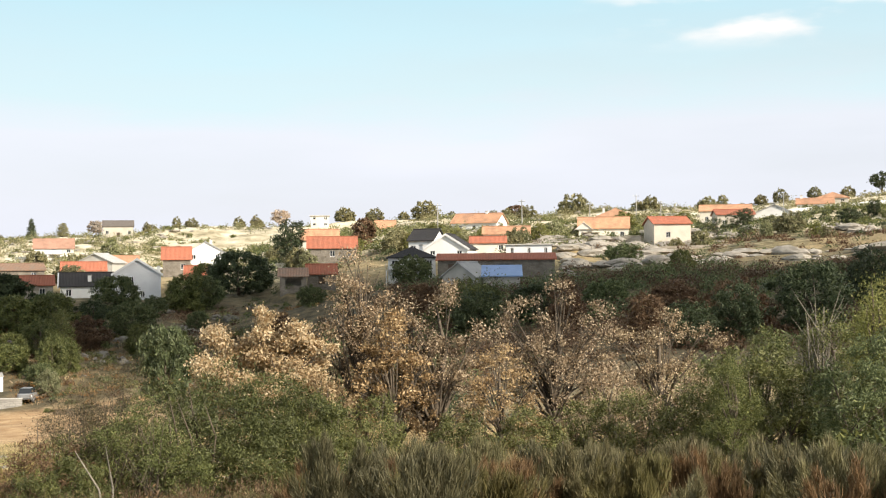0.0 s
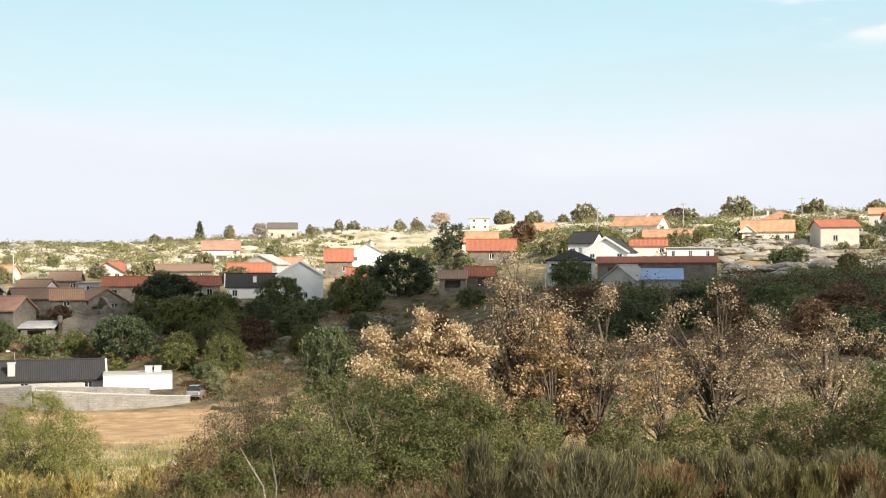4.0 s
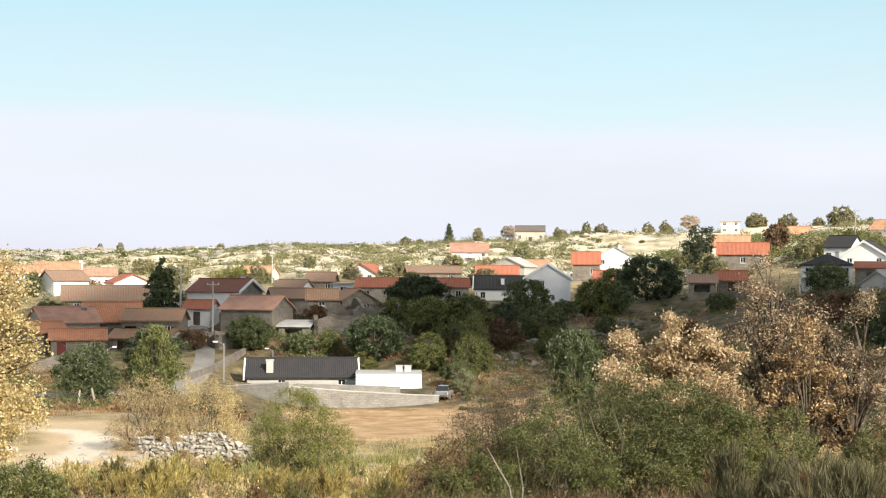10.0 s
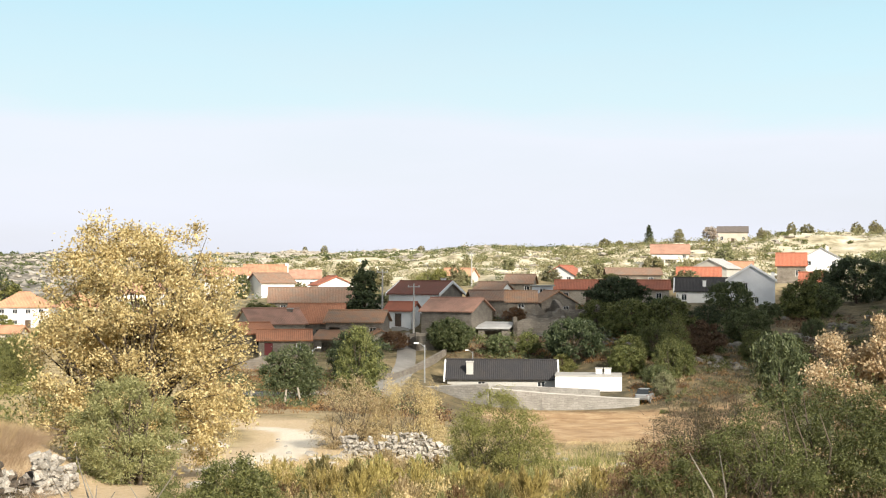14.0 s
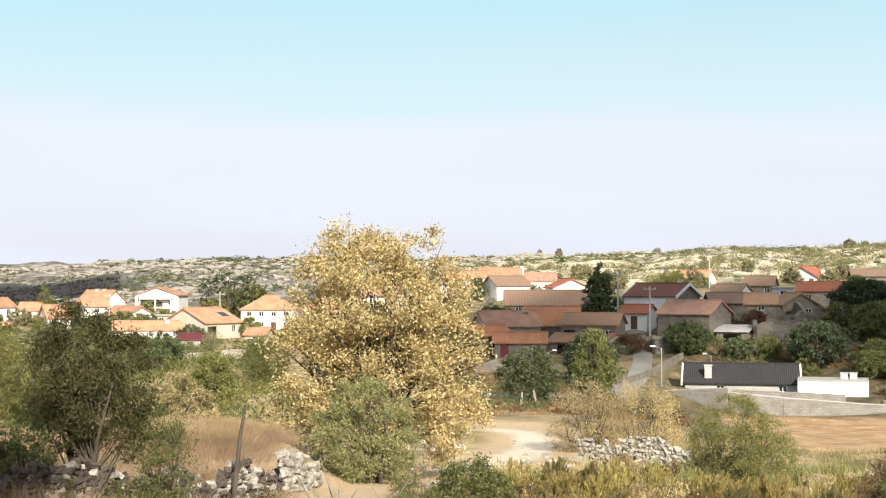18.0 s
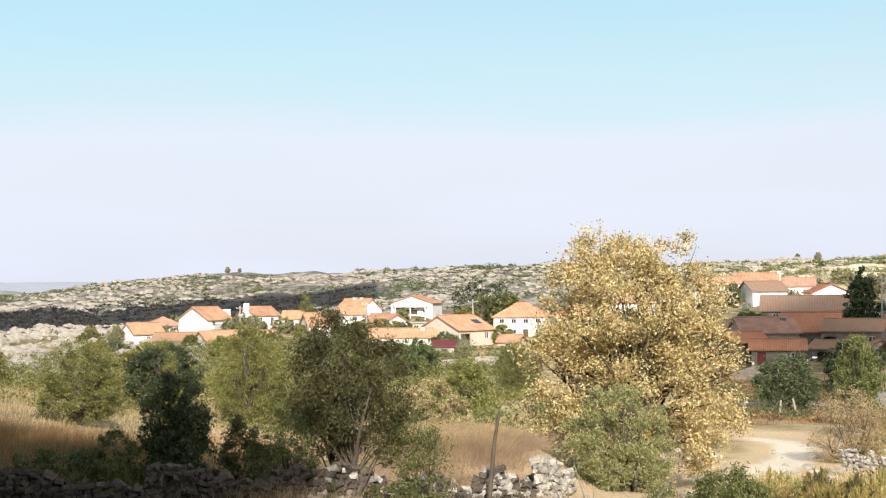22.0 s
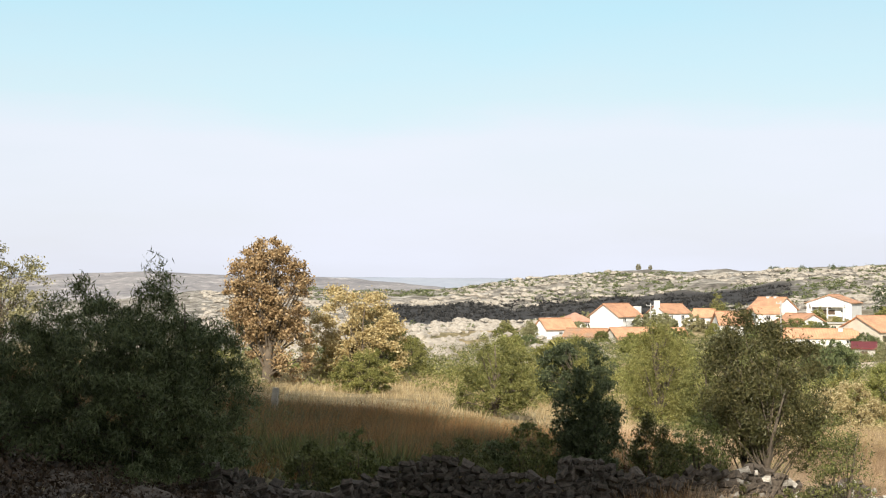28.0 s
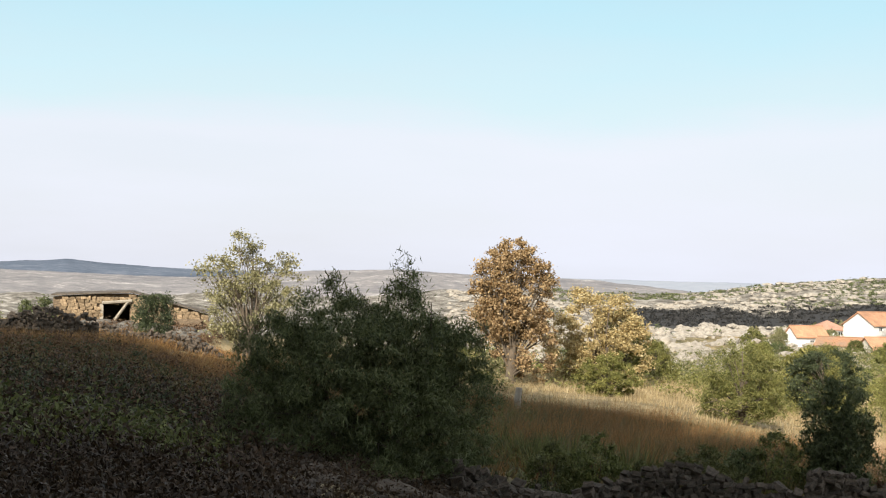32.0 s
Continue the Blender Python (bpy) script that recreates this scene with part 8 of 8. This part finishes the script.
dry_wall("dry_wall_2", "tumbled dry stone wall end beside the track", [(-41.9, 35), (-41.2, 36.2), (-40.3, 37.5)], 1.05, 0.8, 0.2, 300, 5, 0.75)
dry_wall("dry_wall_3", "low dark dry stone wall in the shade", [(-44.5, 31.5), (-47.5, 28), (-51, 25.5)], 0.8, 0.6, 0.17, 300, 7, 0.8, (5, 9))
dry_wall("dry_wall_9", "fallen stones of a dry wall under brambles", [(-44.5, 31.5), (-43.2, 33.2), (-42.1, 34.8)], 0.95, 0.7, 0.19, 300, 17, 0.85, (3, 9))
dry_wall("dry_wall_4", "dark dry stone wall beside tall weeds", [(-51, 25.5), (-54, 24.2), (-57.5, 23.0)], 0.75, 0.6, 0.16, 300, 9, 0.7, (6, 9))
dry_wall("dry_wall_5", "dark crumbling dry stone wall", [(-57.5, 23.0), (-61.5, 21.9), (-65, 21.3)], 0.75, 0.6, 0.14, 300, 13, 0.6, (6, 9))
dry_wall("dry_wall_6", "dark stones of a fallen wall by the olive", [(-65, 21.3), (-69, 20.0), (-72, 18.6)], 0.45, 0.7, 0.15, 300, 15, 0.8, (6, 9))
rocks("boulder", "large pale boulder in the dry wall", ROCK, tuple(np.array([v]) for v in at(-25.3, 57)), (0.8, 0.8), 0.9)

# the small ruined hut on the left-hand bank
hut = thing("ruined_hut", "low ruined stone hut with a thin dark roof", "hut", Matrix.Translation(at(-85.1, 75, -0.95)) @ pose(0, 0, 0, 0, 0, 85.1))
for y, flip in ((-2.4, False), (2.4, True)):
    g = Geo()
    panels = [[(-3.5, -1), (-1.2, -1), (-1.2, 1.74), (-3.5, 1.6)], [(-1.2, 1.42), (0.1, 1.42), (0.1, 1.78), (-1.2, 1.74)], [(0.1, -1), (1.5, -1), (1.5, 1.5), (0.1, 1.78)], [(1.5, -1), (3.9, -1), (3.9, 0.82), (1.5, 1.5)]]
    for q in panels + ([[(-1.2, -1), (0.1, -1), (0.1, 1.42), (-1.2, 1.42)]] if flip else []):
        g.face([(x, y, z) for x, z in (reversed(q) if flip else q)])
    part("wall", g, OCHRE, hut)
hut_stones = []
for k in range(4):
    sm = STONE_MESHES[k].copy()
    sm.materials[0] = OCHREST
    hut_stones.append(sm)
hr = random.Random(77)
z = -0.5
while z < 1.75:
    x = -3.45 + hr.uniform(0, 0.2)
    while x < 3.85:
        w = hr.uniform(0.2, 0.42)
        lid = 1.6 + (x + 3.5) * 0.05 if x < 0.1 else 1.78 - (x - 0.1) * 0.255
        if z < lid - 0.06 and not (-1.35 < x + w / 2 < 0.2 and z < 1.35):
            ob = part("stone", hr.choice(hut_stones), None, hut)
            ob.matrix_basis = Matrix.Translation((x + w / 2, -2.44, z)) @ pose(0, 0, 0, hr.uniform(-15, 15), hr.uniform(-18, 18), hr.uniform(-12, 12)) @ Matrix.Diagonal((w * 0.85, 0.2, 0.2, 1))
        x += w
    z += 0.17
for x, z in ((-3.5, 1.6), (3.9, 0.82)):
    part("side_wall", Geo().box(x - 0.2, x + 0.2, -2.38, 2.38, -1, z - 0.02), OCHRE, hut)
part("roof", Geo().slab([(-3.8, -2.7, 1.72), (0.3, -2.7, 1.92), (0.3, 2.7, 1.98), (-3.8, 2.7, 1.78)], 0.06), DARKST, hut)
part("roof", Geo().slab([(0.3, -2.7, 1.9), (4.2, -2.7, 0.88), (4.2, 2.7, 0.94), (0.3, 2.7, 1.96)], 0.06), DARKST, hut, "sloping dark roof of the lower end")
part("door_jamb", Geo().box(-1.4, -1.22, -2.5, -2.25, -0.6, 1.4), POSTW, hut, "grey timber door jamb")
part("fallen_beam", Geo().tube([(-0.9, -2.75, 0.1), (0.0, -2.6, 1.4)], [0.09, 0.07], 6), POSTW, hut)
part("fallen_beam", Geo().tube([(-1.3, -2.6, 1.32), (0.2, -2.6, 1.45)], [0.08, 0.08], 6), POSTW, hut)
part("buttress", Geo().box(2.5, 3.7, -3.3, -2.42, -1, 0.55), OCHRE, hut)
rocks("rubble", "fallen stones heaped before the ruined hut", ROCKD, scatter(-88.6, -81.8, 62, 71.5, 420, 0.5, 0.0), (0.18, 0.55), 0.8)
scrub("heath", "brown weeds before the ruined hut", L_HEATH, scatter(-88, -81.5, 64, 72, 90, 0.5, 0.0), (0.3, 0.8), 260, 0.1)
dry_wall("dry_wall_7", "grey stone wall on the left-hand bank", [(-93, 50), (-89, 52), (-86.4, 53)], 1.15, 0.8, 0.2, 300, 11, 0.6, (6, 9))
dry_wall("dry_wall_8", "fallen grey stones below the ruined hut", [(-86.4, 57), (-84, 58), (-81.5, 59)], 0.55, 0.9, 0.22, 300, 12, 0.8, (6, 9))


# a small pale car parked at the end of the block wall
def car(az, r, turn, paint):
    e = thing("car", "small silver car parked by the block wall", "car", Matrix.Translation(at(az, r)) @ pose(0, 0, 0, 0, 0, -az + turn))
    g = Geo()
    rings = []
    for x, z0, z1, hw in ((-1.88, 0.42, 0.78, 0.66), (-1.78, 0.30, 0.93, 0.76), (-0.9, 0.26, 0.95, 0.80), (0.7, 0.26, 0.92, 0.80), (1.55, 0.28, 0.80, 0.77), (1.85, 0.40, 0.66, 0.64)):
        rings.append([(x, -hw + 0.08, z0), (x, hw - 0.08, z0), (x, hw, (z0 + z1) / 2), (x, hw - 0.08, z1), (x, -hw + 0.08, z1), (x, -hw, (z0 + z1) / 2)])
    for p, q in zip(rings, rings[1:]):
        for i in range(6):
            j = (i + 1) % 6
            g.face([p[i], p[j], q[j], q[i]])
    g.face(list(reversed(rings[0]))).face(rings[-1])
    part("body", g, paint, e, smooth=False)
    low, high_ = [(-1.72, 0.68, 0.93), (0.75, 0.68, 0.91)], [(-1.25, 0.54, 1.42), (0.15, 0.54, 1.44)]
    L = [Vector((x, s_ * y, z)) for x, y, z in low for s_ in (-1, 1)]
    H = [Vector((x, s_ * y, z)) for x, y, z in high_ for s_ in (-1, 1)]
    part("roof", Geo().slab([H[0], H[2], H[3], H[1]], 0.05), paint, e)
    part("rear_window", Geo().face([L[1], L[0], H[0], H[1]]), GLASS, e)
    part("windscreen", Geo().face([L[2], L[3], H[3], H[2]]), GLASS, e)
    part("side_window", Geo().face([L[0], L[2], H[2], H[0]]), GLASS, e)
    part("side_window", Geo().face([L[3], L[1], H[1], H[3]]), GLASS, e)
    for y in (-0.55, 0.55):
        part("tail_lamp", Geo().box(-1.86, -1.78, y - 0.08, y + 0.08, 0.66, 0.84), REDPAINT, e)
        part("headlamp", Geo().box(1.70, 1.80, y - 0.11, y + 0.11, 0.60, 0.72), GLASS, e)
    part("bumper", Geo().box(-1.95, -1.84, -0.66, 0.66, 0.36, 0.50), ASPHALT, e)
    for y in (-0.78, 0.78):
        for x in (-1.2, 1.2):
            w = part("wheel", Geo().tube([(x, y * 0.8, 0.29), (x, y * 1.04, 0.29)], [0.29, 0.29], 14), ASPHALT, e)
            part("rim", Geo().tube([(x, y * 1.042, 0.29), (x, y * 1.06, 0.29)], [0.17, 0.16], 10), GREYP, w)
    return e


car(-16.75, 149.2, 78, GREYP)
